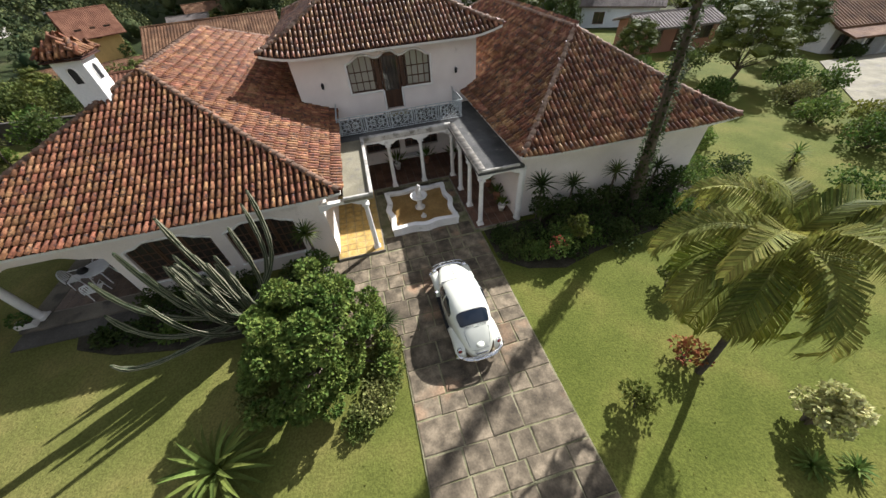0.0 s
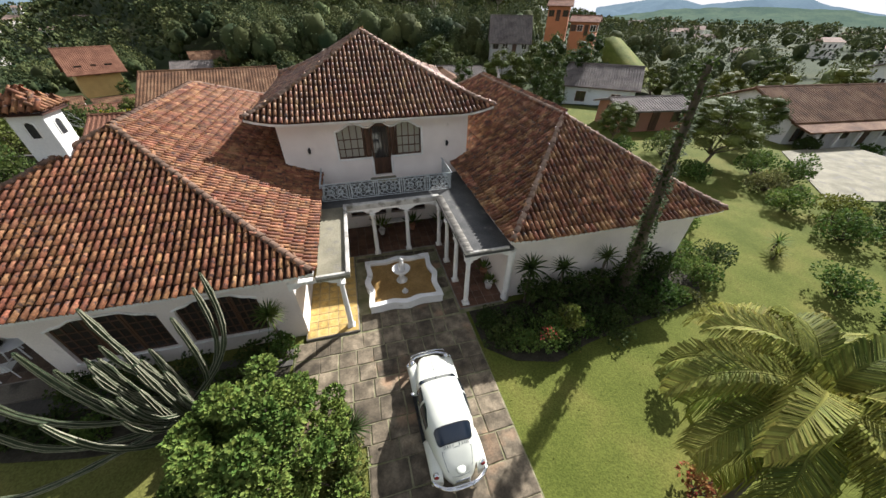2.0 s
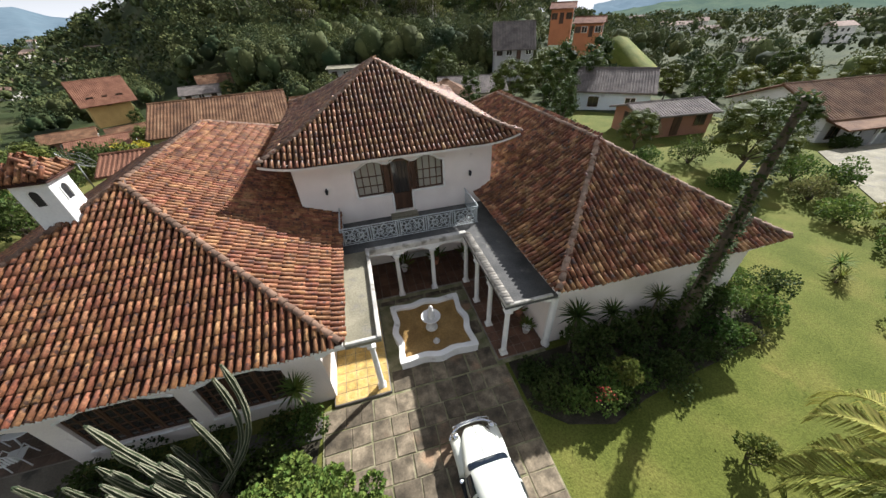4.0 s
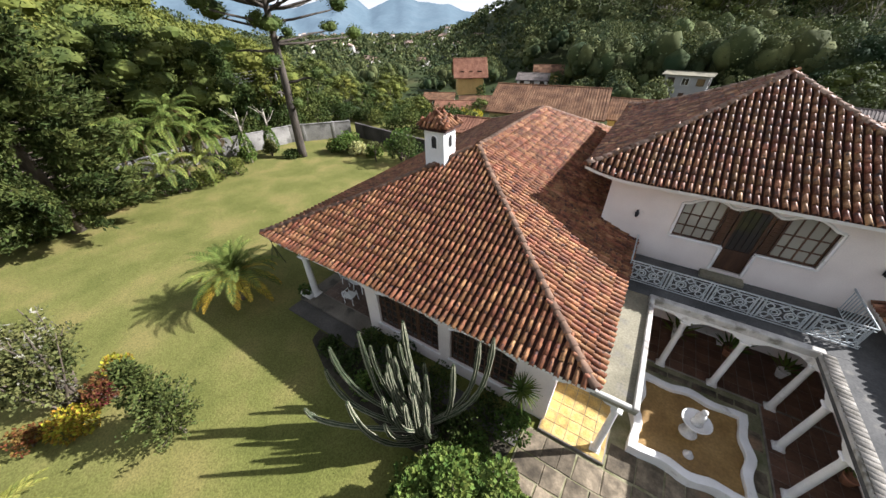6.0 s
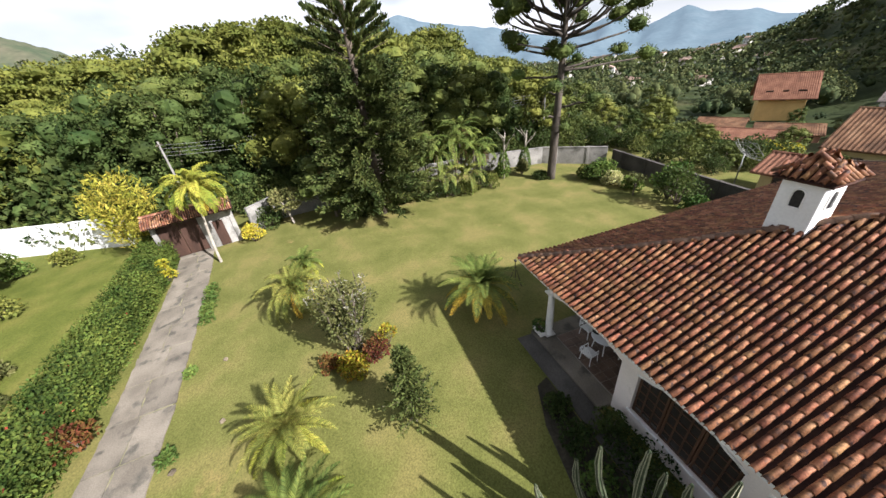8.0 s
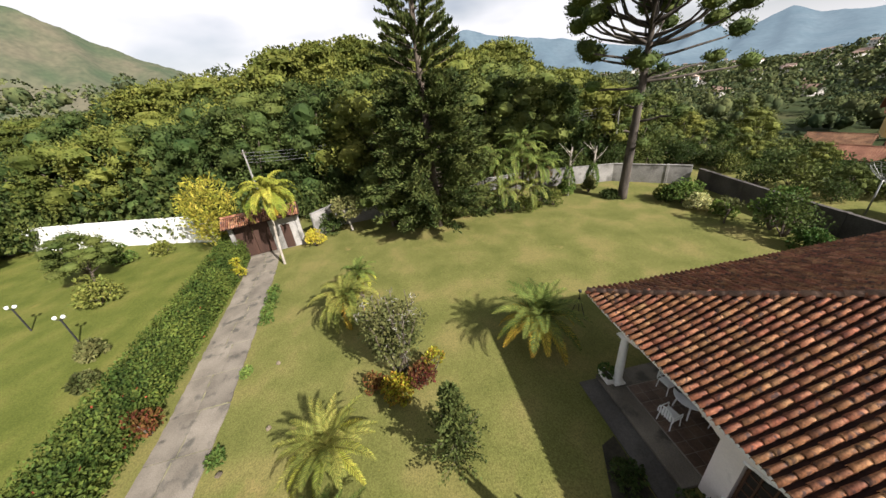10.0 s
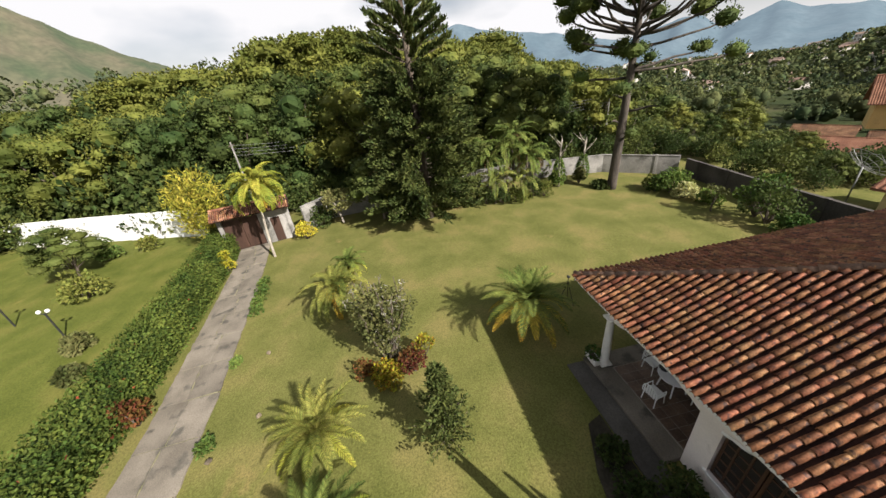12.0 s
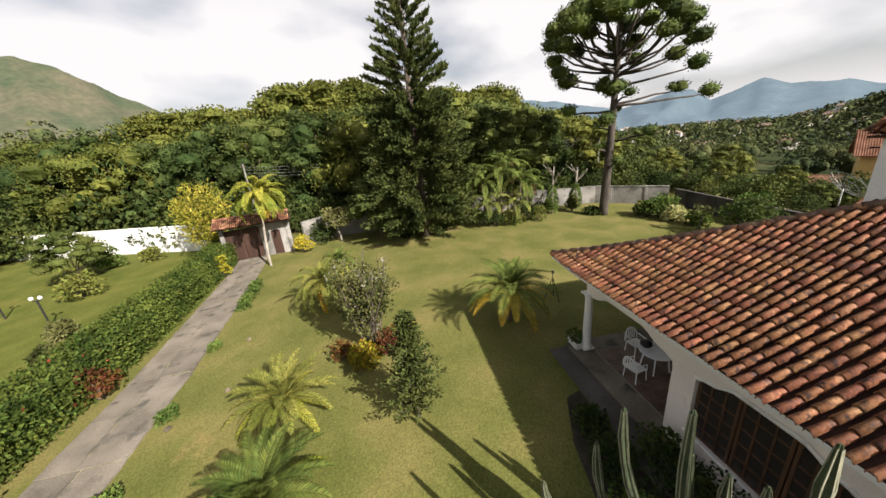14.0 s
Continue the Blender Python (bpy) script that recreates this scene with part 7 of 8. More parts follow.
def potted(at, h, seed, leaf_m, pot_m=M_POT, r0=0.17):
    t = thing("potted_plant", "green plant in a round pot under the loggia", "potted plant", "pots in the loggia", at=at)
    part("pot", Build().lathe([(r0 * 0.7, 0), (r0, 0.26), (r0 * 1.1, 0.28), (r0 * 1.1, 0.33), (r0 * 0.9, 0.33), (r0 * 0.88, 0.27)], (0, 0, 0), 14), pot_m, t, smooth=True)
    q, rr_ = Build(), random.Random(seed)
    for i in range(26):
        a, e = i * 2.4, rr_.uniform(0.4, 1.3)
        d = Vector((math.cos(a) * math.cos(e), math.sin(a) * math.cos(e), math.sin(e)))
        leaf(q, Vector((0, 0, 0.28)) + d * h * 0.25, d, Vector((0, 0, 1)), h * rr_.uniform(0.5, 0.9), 0.05)
    part("foliage", q, leaf_m, t, mend=False)
    return t


for i, (x, y, h) in enumerate(((-0.35, -1.0, 0.9), (1.35, -0.9, 0.8), (-2.6, -1.2, 0.8), (2.9, -1.0, 0.7), (3.85, -4.3, 0.55), (3.85, -5.5, 0.6), (3.75, -6.4, 0.5))):
    potted((x, y, 0.07), h, 200 + i, M_LEAF if i % 2 else M_PALM, M_POT if i % 3 else M_TRIM)
bench = thing("bench", "long white rendered bench along the loggia's back wall", "bench", at=(0.4, -0.35, 0.07))
part("seat", Build().box(-0.9, 0.9, -0.22, 0.22, 0.36, 0.42, 0.02), M_TRIM, bench)
for x in (-0.75, 0.75):
    part("leg", Build().box(x - 0.08, x + 0.08, -0.18, 0.18, 0, 0.36, 0.015), M_TRIM, bench)


# ---- terrace furniture
def garden_chair(at, turn):
    c = thing("garden_chair", "white plastic garden chair with a slatted round back", "chair", "chairs on the terrace")
    part("seat", Build().box(-0.24, 0.24, -0.23, 0.23, 0.40, 0.43, 0.012), M_PLASTIC, c)
    for x in (-0.21, 0.21):
        for y in (-0.20, 0.20):
            part("leg", Build().tube([(x * 1.12, y * 1.12, 0), (x, y, 0.41)], 0.018, 7), M_PLASTIC, c)
        part("armrest", Build().tube([(x * 1.12, 0.2, 0.41), (x * 1.15, 0.18, 0.62), (x * 1.15, -0.22, 0.64), (x, -0.24, 0.66)], 0.018, 7), M_PLASTIC, c)
    arc = [(0.26 * math.cos(a), -0.24 - 0.06 * math.sin(a), 0.42 + 0.46 * math.sin(a) ** 0.7) for a in [math.pi * i / 12 for i in range(13)]]
    back_ = part("backrest", Build().tube(arc, 0.02, 7), M_PLASTIC, c)
    for i in range(5):
        x = (i - 2) * 0.085
        part("slat", Build().box(x - 0.022, x + 0.022, -0.285, -0.27, 0.43, 0.43 + 0.46 * math.sqrt(max(0.1, 1 - (x / 0.26) ** 2)) * 0.95), M_PLASTIC, back_)
    c.matrix_basis = at @ pose(0, 0, 0, 0, 0, turn)
    return c


for x, y, a in ((-14.25, -5.55, -85), (-13.15, -6.45, 10), (-12.6, -5.1, 120), (-13.6, -4.7, 190)):
    garden_chair(pose(x, y, 0.12), a)
tab = thing("garden_table", "round white garden table on the terrace", "table", at=(-13.35, -5.55, 0.12))
part("tabletop", Build().lathe([(0.5, 0.69), (0.52, 0.70), (0.52, 0.72), (0.5, 0.73)], (0, 0, 0), 28), M_PLASTIC, tab)
for i in range(4):
    a = math.pi / 4 + i * math.pi / 2
    part("leg", Build().tube([(0.42 * math.cos(a), 0.42 * math.sin(a), 0), (0.32 * math.cos(a), 0.32 * math.sin(a), 0.69)], 0.025, 7), M_PLASTIC, tab)
tagged(part("bag", Build().lathe([(0.14, 0), (0.19, 0.06), (0.17, 0.16), (0.06, 0.2)], (-14.0, -5.85, 0.86), 10), M_BLACK, smooth=True), "small black bag lying on the white table", "bag").location = (0.35, 0.15, -0.01)
pl = thing("planter", "low white planter box with a green plant at the terrace edge", "planter", at=(-15.25, -7.3, 0.115))
part("box", Build().box(-0.32, 0.32, -0.14, 0.14, 0, 0.24, 0.02), M_TRIM, pl)
part("soil", Build().box(-0.28, 0.28, -0.10, 0.10, 0.241, 0.246), M_BARK, pl)
q = Build()
clump(q, Vector((0, 0, 0.42)), 0.3, 0.22, 160, 0.12, random.Random(3))
part("foliage", q, M_LEAF, pl, mend=False)
tri = thing("tripod", "thin black tripod with a small head standing on the lawn", "tripod", at=(-19.0, -6.3, 0))
for i in range(3):
    a = i * 2.094 + 0.4
    part("leg", Build().tube([(0.42 * math.cos(a), 0.42 * math.sin(a), 0), (0.03 * math.cos(a), 0.03 * math.sin(a), 1.15)], 0.018, 6), M_BLACK, tri)
part("column", Build().tube([(0, 0, 0.9), (0, 0, 1.45)], 0.018, 7), M_BLACK, tri)
part("head", Build().box(-0.07, 0.07, -0.05, 0.05, 1.45, 1.57, 0.012), M_BLACK, tri)
for i, (x, y) in enumerate(((-15.0, -21.6), (-16.4, -20.4), (-19.9, -21.0))):
    t = thing("garden_rock", "small grey-brown rock lying on the lawn by the lane", "rock", at=(x, y, 0))
    q, rr_ = Build(), random.Random(i)
    q.lathe([(0.07, -0.03), (0.11, 0.03), (0.09, 0.08), (0.02, 0.11)], (0, 0, 0), 7)
    q.v = [(a + rr_.uniform(-0.03, 0.03), c + rr_.uniform(-0.03, 0.03), d + rr_.uniform(-0.02, 0.02)) for a, c, d in q.v]
    part("stone", q, M_STONE, t)


# ---------------------------------------------------------------- boundaries and the gate
def wall_run(name, label, pts, h, material, thick=0.2, cap=True):
    t = thing(name, label, "wall", kind="structure")
    for (xa, ya), (xb, yb) in zip(pts, pts[1:]):
        d = Vector((xb - xa, yb - ya, 0))
        L = d.length
        m = pose(xa, ya, min(ground_z(xa, ya), ground_z(xb, yb)), 0, 0, math.degrees(math.atan2(d.y, d.x)))
        part("wall_section", Build().box(0, L - 0.01, -thick / 2, thick / 2, -0.4, h, 0.02, m), material, t)
        if cap:
            part("coping", Build().box(0, L - 0.01, -thick / 2 - 0.04, thick / 2 + 0.04, h + 0.001, h + 0.06, 0.015, m), material, t)
        for i in range(int(L / 3.2)):
            part("pier", Build().box(i * 3.2 + 1.4, i * 3.2 + 1.65, -thick / 2 - 0.05, thick / 2 + 0.05, -0.4, h + 0.09, 0.02, m), material, t)
    return t


wall_run("garden_wall", "stained grey rendered garden wall behind the lawn", [(-37.6, -19.8), (-39.4, -6.0), (-39.7, -0.4), (-37.8, 8.4), (-33.4, 13.4)], 1.75, M_GREYWALL)
wall_run("garden_wall", "dark weathered boundary wall behind shrubs", [(-32.9, 13.7), (-26.0, 12.7), (-17.5, 11.8)], 1.5, M_DARKWALL)
wall_run("street_wall", "long bright white street wall beyond the lawn", [(-38.4, -31.6), (-39.6, -35.0), (-42.0, -43.5), (-43.6, -50.0), (-46.0, -58.0), (-49.0, -68.0)], 2.5, M_WHITEWALL)
wall_run("garden_wall", "grey rendered wall beside the gate", [(-35.2, -21.9), (-37.5, -20.0)], 2.2, M_GREYWALL)

gate = thing("gatehouse", "gatehouse with a clay tile roof over a brown timber gate", "gate", at=(-33.8, -25.1, 0))
gate.rotation_euler.z, gate.scale.y = radians(14), 0.76
for y in (-3.35, 0.45, 3.1):
    part("post", Build().box(-0.2, 0.2, y - 0.2, y + 0.2, 0, 2.75, 0.02), M_GREYWALL, gate)
part("lintel", Build().box(-0.14, 0.14, -3.6, 3.35, 2.74, 2.98, 0.02), M_GREYWALL, gate, "pale concrete lintel")
for s in (0, 1):
    y0 = -3.13 + s * 1.70
    leafd = part("gate_leaf", Build().box(-0.04, 0.04, y0, y0 + 1.67, 0.08, 2.62, 0.01), M_GATE, gate, "dark brown timber gate leaf")
    for i in range(8):
        part("board", Build().box(0.045, 0.065, y0 + 0.02 + i * 0.205, y0 + 0.21 + i * 0.205, 0.1, 2.6, 0.006), M_GATE, leafd)
part("side_wall", Build().box(-0.1, 0.1, 0.66, 2.88, 0, 2.7), M_GREYWALL, gate)
part("side_door", Build().box(0.11, 0.16, 1.3, 2.2, 0.05, 2.1, 0.01), M_GATE, gate, "brown timber side door")
gr = Build()
gr.prism([(-1.1, 2.95), (1.1, 2.95), (1.15, 3.02), (0, 3.62), (-1.15, 3.02)], "y", -3.75, 3.55)
groof = part("roof", gr, M_UNDER, gate, "small ridged clay tile roof")
_, tvs, tfs = tile_mesh("roof_tile", M_TILE)
rest = Build()
r = random.Random(2)
for s in (-1, 1):
    up = Vector((-s * 1.15, 0, 0.62)).normalized()
    side = Vector((0, s, 0))
    nn = side.cross(up)
    for j in range(3):
        for i in range(40):
            m = Matrix((side, up, nn)).transposed().to_4x4()
            m.translation = Vector((s * 1.2, -3.7 + i * 0.182, 3.0)) + up * (j * 0.335)
            rest.add(tvs, tfs, m @ pose(0, 0, 0.01, r.uniform(-1, 1), 0, r.uniform(-3, 3)))
part("roof_tile_field", rest, M_TILE_R, groof, "rows of half-round clay tiles", True, kind="stuff", mend=False)
part("ridge_cap", Build().tube([(0, -3.75, 3.63), (0, 3.55, 3.63)], 0.11, 8), M_TILE_R, groof)

# street poles and cables
POLES = [(-40.8, -27.6, 7.6), (-44.6, -13.0, 7.6), (-42.4, 11.6, 7.2)]
for i, (x, y, h) in enumerate(POLES):
    p = thing("utility_pole", "slim concrete utility pole with a crossarm", "pole", "street poles", at=(x, y, 0))
    part("shaft", Build().tube([(0, 0, -0.4), (0, 0, h)], [0.13, 0.07], 10), M_GREYWALL, p)
    part("crossarm", Build().box(-0.6, 0.6, -0.04, 0.04, h - 0.33, h - 0.25, 0.01), M_BARK, p)
    part("lamp_arm", Build().tube([(0, 0, h - 0.5), (0.2, -0.05, h - 0.3), (0.4, -0.1, h - 0.3)], [0.02, 0.02, 0.035], 6), M_GREYWALL, p)
for (xa, ya, ha), (xb, yb, hb) in zip(POLES, POLES[1:]):
    for k in range(4):
        a, c = Vector((xa, ya, ha - 0.3 - 0.3 * k)), Vector((xb, yb, hb - 0.3 - 0.3 * k))
        pts = [a.lerp(c, i / 12) - Vector((0, 0, 0.5 * math.sin(math.pi * i / 12))) for i in range(13)]
        tagged(part("cable", Build().tube(pts, 0.013, 4), M_CABLE, mend=False), "thin overhead street cable sagging between poles", "cable", "street cables")

# garden lamp posts on the next lawn
for x, y in ((-25.0, -33.6), (-27.4, -38.2)):
    p = thing("garden_lamp", "low lamp post with two pale globes on the next lawn", "lamp", "lamps on the next lawn", at=(x, y, 0))
    part("post", Build().tube([(0, 0, -0.1), (0, 0, 1.7)], 0.045, 8), M_BLACK, p)
    for s in (-1, 1):
        part("globe", Build().lathe([(0.03, -0.11), (0.09, -0.05), (0.105, 0.02), (0.08, 0.08), (0.02, 0.11)], (0, s * 0.22, 1.82), 12), M_PLASTIC, p, smooth=True)
    part("arm", Build().tube([(0, -0.22, 1.7), (0, 0, 1.62), (0, 0.22, 1.7)], 0.025, 6), M_BLACK, p)

# ---------------------------------------------------------------- neighbouring houses
PAINTS = {}


def paint(name, c):
    if name not in PAINTS:
        PAINTS[name] = mat("render_" + name, [tuple(v * 0.86 for v in c), c], 0.6, 14, 0.9, 0.2, 0.01, grain=0.08, spots=tuple(v * 0.6 for v in c), spot_scale=0.9, spot_at=0.64)
    return PAINTS[name]


M_ROOF_FAR = mat("roof_far", [(0.080, 0.040, 0.020), (0.135, 0.068, 0.034), (0.19, 0.108, 0.058)], 0.8, 10, 0.9, 0.8, 0.06, grain=0.3, rand=0.15)
M_ROOF_BRICK = mat("roof_far_orange", [(0.150, 0.065, 0.038), (0.24, 0.115, 0.068)], 0.8, 10, 0.9, 0.8, 0.06, grain=0.3)
M_ROOF_GREY = mat("roof_far_grey", [(0.10, 0.085, 0.075), (0.19, 0.16, 0.14)], 0.8, 10, 0.9, 0.6, 0.06, grain=0.3)


def roof_ribs(parent, w, d, z0, z1, over, material, step=0.32):
    """Courses of tiles as raised rolls down both slopes of a gable along x."""
    b = Build()
    n = int((w + 2 * over) / step)
    for s in (-1, 1):
        for i in range(n):
            x = -w / 2 - over + (i + 0.5) * step
            e = Vector((x, s * (d / 2 + over), z0 - over * (z1 - z0) / (d / 2) + 0.02))
            t = Vector((x, 0, z1 + 0.02))
            b.tube([e, t], 0.09, 5, caps=False)
    part("tile_course", b, material, parent, kind="stuff", mend=False)


def house(label, at, turn, w, d, h, rise, wall_m, roof_m, windows=(3, 2), floors=1, hip=False, over=0.5, porch=0, name="house", ribs=True, doors=True, base=None):
    """A neighbour's house: walls, a tiled roof, windows with frames and panes, a door; local front is -y."""
    x, y = at
    g = min(ground_z(x + a, y + c) for a in (-w / 3, w / 3) for c in (-d / 3, d / 3)) if base is None else base
    t = thing(name, label, "house", "neighbouring houses")
    part("wall", Build().box(-w / 2, w / 2, -d / 2, d / 2, -4.0, h, 0.02), wall_m, t)
    rb = Build()
    ez = h - over * rise / (d / 2)
    if hip:
        k = min(w / 2 - 0.1, d / 2)
        A = [(-w / 2 - over, -d / 2 - over, ez), (w / 2 + over, -d / 2 - over, ez), (w / 2 + over, d / 2 + over, ez), (-w / 2 - over, d / 2 + over, ez), (-w / 2 + k, 0, h + rise), (w / 2 - k, 0, h + rise)]
        rb.add(A + [(p[0], p[1], p[2] - 0.14) for p in A[:4]], [(0, 1, 5, 4), (1, 2, 5), (2, 3, 4, 5), (3, 0, 4), (0, 1, 7, 6), (1, 2, 8, 7), (2, 3, 9, 8), (3, 0, 6, 9), (6, 7, 8, 9)])
    else:
        rb.prism([(-d / 2 - over, ez - 0.1), (-d / 2 - over, ez + 0.05), (0, h + rise + 0.05), (d / 2 + over, ez + 0.05), (d / 2 + over, ez - 0.1), (0, h + rise - 0.12)], "x", -w / 2 - over, w / 2 + over)
        part("gable", Build().prism([(-d / 2, h - 0.01), (d / 2, h - 0.01), (0, h + rise - 0.13)], "x", -w / 2, w / 2), wall_m, t)
    ro_ = part("roof", rb, roof_m, t, "tiled pitched roof")
    if ribs and not hip:
        roof_ribs(ro_, w, d, h, h + rise, over, roof_m)
    part("ridge", Build().tube([(-w / 2 - (over if not hip else -min(w / 2 - 0.1, d / 2)), 0, h + rise + 0.05), (w / 2 + (over if not hip else -min(w / 2 - 0.1, d / 2)), 0, h + rise + 0.05)], 0.13, 6), roof_m, ro_)
    for f in range(floors):
        z0 = h * f / floors + 0.9
        for n, axis in ((windows[0], "front"), (windows[1], "left"), (windows[1], "right")):
            span = w if axis == "front" else d
            for i in range(n):
                u = -span / 2 + span * (i + 0.5) / n
                mm = {"front": pose(u, -d / 2, z0), "left": pose(-w / 2, u, z0, 0, 0, -90), "right": pose(w / 2, u, z0, 0, 0, 90)}[axis]
                if doors and axis == "front" and f == 0 and i == n // 2:
                    part("door", Build().box(-0.45, 0.45, -0.05, 0.02, -0.85, 1.2, 0.01, mm), M_WOOD, t)
                    continue
                win = part("window", Build().box(-0.62, 0.62, -0.06, -0.01, -0.06, 0.0, 0.0, mm).box(-0.62, 0.62, -0.06, -0.01, 1.1, 1.16, 0.0, mm).box(-0.62, -0.54, -0.06, -0.01, 0.0, 1.1, 0, mm).box(0.54, 0.62, -0.06, -0.01, 0.0, 1.1, 0, mm).box(-0.03, 0.03, -0.05, -0.012, 0.0, 1.1, 0, mm), M_TRIM if i % 2 else M_WOOD, t)
                part("pane", Build().box(-0.54, 0.54, -0.03, -0.012, 0.0, 1.1, 0, mm), M_GLASS_D, win)
    if porch:
        for i in range(porch):
            x_ = -w / 2 + w * (i + 0.5) / porch
            part("porch_post", Build().box(x_ - 0.11, x_ + 0.11, -d / 2 - 1.75, -d / 2 - 1.53, -0.3, 2.3, 0.02), M_TRIM, t)
        part("porch_roof", Build().add([(-w / 2 - 0.3, -d / 2 - 2.0, 2.3), (w / 2 + 0.3, -d / 2 - 2.0, 2.3), (w / 2 + 0.3, -d / 2, 2.75), (-w / 2 - 0.3, -d / 2, 2.75)] + [(-w / 2 - 0.3, -d / 2 - 2.0, 2.15), (w / 2 + 0.3, -d / 2 - 2.0, 2.15), (w / 2 + 0.3, -d / 2, 2.6), (-w / 2 - 0.3, -d / 2, 2.6)],
                                       [(0, 1, 2, 3), (4, 5, 6, 7), (0, 1, 5, 4), (1, 2, 6, 5), (2, 3, 7, 6), (3, 0, 4, 7)]), roof_m, t)
    t.matrix_basis = pose(x, y, g, 0, 0, turn)
    return t


P_YEL = paint("yellow", (0.58, 0.47, 0.24))
P_WHITE = paint("white", (0.74, 0.72, 0.68))
P_BLUE = paint("pale_blue", (0.62, 0.70, 0.72))
P_ORANGE = paint("orange", (0.52, 0.20, 0.09))
P_GREY = paint("grey", (0.38, 0.37, 0.35))
P_BRICK = paint("brick", (0.30, 0.15, 0.10))
P_OCHRE = paint("ochre", (0.60, 0.42, 0.16))

house("yellow house with a brown tile roof behind the villa", (-16.6, 33.5), 8, 13.5, 10.0, 2.9, 2.3, P_YEL, M_ROOF_FAR, (4, 2), base=-1.4)
house("brown tiled annexe behind the yellow house", (-5.0, 40.5), 4, 9.0, 8.0, 2.5, 1.7, P_OCHRE, M_ROOF_FAR, (3, 2), base=-2.3)
house("low outbuilding with a clay tile roof by the dark wall", (-18.2, 17.6), 6, 5.5, 3.6, 2.0, 0.8, P_YEL, M_ROOF_BRICK, (2, 1), ribs=True)
house("chalet with a steep orange tile roof and timber gable", (-54.0, 80.0), 35, 7.4, 6.0, 1.7, 3.2, P_OCHRE, M_ROOF_BRICK, (3, 2), 1, over=1.2, base=-2.4)
house("low brick house with red tile roof below the chalet", (-58.0, 70.0), 25, 8, 6, 2.6, 1.1, P_BRICK, M_ROOF_FAR, (4, 2))
house("small house with a dark red roof by the road", (-36.0, 98.0), 20, 9, 7, 3.4, 1.8, P_OCHRE, M_ROOF_FAR, (3, 2))
house("unfinished grey two-storey concrete house with a flat canopy", (-1.0, 72.0), -8, 7.4, 5.0, 5.2, 0.25, P_GREY, M_SLAB, (3, 2), 2, ribs=False)
# white walls drawn in grey paint to carry the shade on this house
house("grey-roofed white house at the foot of the hill", (35.0, 62.0), -20, 8, 7.5, 2.4, 4.2, P_GREY, M_ROOF_GREY, (4, 2), base=2.2)
house("orange house high on the hillside", (53.5, 62.0), -42, 5.6, 4.4, 2.8, 0.9, P_ORANGE, M_ROOF_BRICK, (4, 2), 1, base=5.2)
house("orange house standing higher on the hillside", (48.6, 65.8), -35, 4.6, 4.2, 3.0, 0.9, P_ORANGE, M_ROOF_BRICK, (3, 2), 1, base=7.8)
house("pale blue house with a grey-brown tile roof", (32.5, 25.5), -38, 8.5, 7.0, 2.9, 1.9, P_BLUE, M_ROOF_GREY, (2, 1), doors=False)
house("long white house with arched porch and brown tile roof", (49.5, 9.6), -5, 20, 9.5, 2.9, 1.9, P_WHITE, M_ROOF_FAR, (7, 2), porch=8, base=-0.9)
house("low brick shed with a grey tile roof", (29.0, 13.6), -6, 7.5, 4.4, 2.2, 0.6, P_BRICK, M_ROOF_GREY, (3, 1))
house("white house with a grey roof farther along the lane", (86.0, 17.0), -8, 14, 9, 3.4, 1.6, P_WHITE, M_ROOF_GREY, (3, 2), base=0.0)
house("cream round-roofed house behind the villa", (14.0, 42.0), -10, 9, 8, 2.8, 2.2, P_YEL, M_ROOF_FAR, (3, 2), hip=True)
house("tiled white house behind the villa", (20.0, 47.0), -12, 11, 9, 2.8, 1.8, P_WHITE, M_ROOF_GREY, (4, 2))

house("low tan house with a grey tile roof beyond the dark wall", (-37.0, 45.0), 14, 10, 6, 2.6, 1.0, P_OCHRE, M_ROOF_GREY, (3, 2))
house("small red-roofed house in the hollow", (-47.0, 60.0), 22, 9, 6, 2.8, 1.3, P_WHITE, M_ROOF_BRICK, (3, 2))
house("brown-roofed brick house in the hollow", (-46.0, 70.0), 30, 9, 6, 2.6, 1.2, P_BRICK, M_ROOF_FAR, (3, 2))
house("white house with a grey roof near the chalet", (-36.0, 84.0), 12, 8, 6, 4.6, 1.2, P_WHITE, M_ROOF_GREY, (3, 2), 2)

# bright mown bank falling away below the orange houses
bank = Build()
for i in range(13):
    k = i / 12
    c = Vector((56.0, 55.0, 5.0)).lerp(Vector((57.5, 42.0, -2.6)), k)
    wv = Vector((3.2 + 1.6 * k, 1.0, 0))
    bank.v += [tuple(c - wv + Vector((0, 0, -2.5))), tuple(c - wv), tuple(c + Vector((0, 0, 0.5))), tuple(c + wv), tuple(c + wv + Vector((0, 0, -2.5)))]
bank.f = [(i * 5 + j, i * 5 + j + 1, i * 5 + j + 6, i * 5 + j + 5) for i in range(12) for j in range(4)]
tagged(part("grass_bank", bank, M_LAWN, smooth=True), "steep bright green mown bank below the orange houses", "bank", kind="structure")

# neighbour's drive to the east
FORE = [(28.9, -4.2), (37.8, -6.6), (43.5, -1.2), (44.0, 3.0), (36.0, 3.6), (30.8, -2.1)]
fore = Build().add([(x, y, -0.6) for x, y in FORE] + [(x, y, 0.04) for x, y in FORE], [(6, 7, 8, 9, 10, 11)] + [(i, (i + 1) % 6, 6 + (i + 1) % 6, 6 + i) for i in range(6)])
tagged(part("pavement", fore, M_SLAB), "tan concrete forecourt of the neighbouring house", "paving", kind="structure")

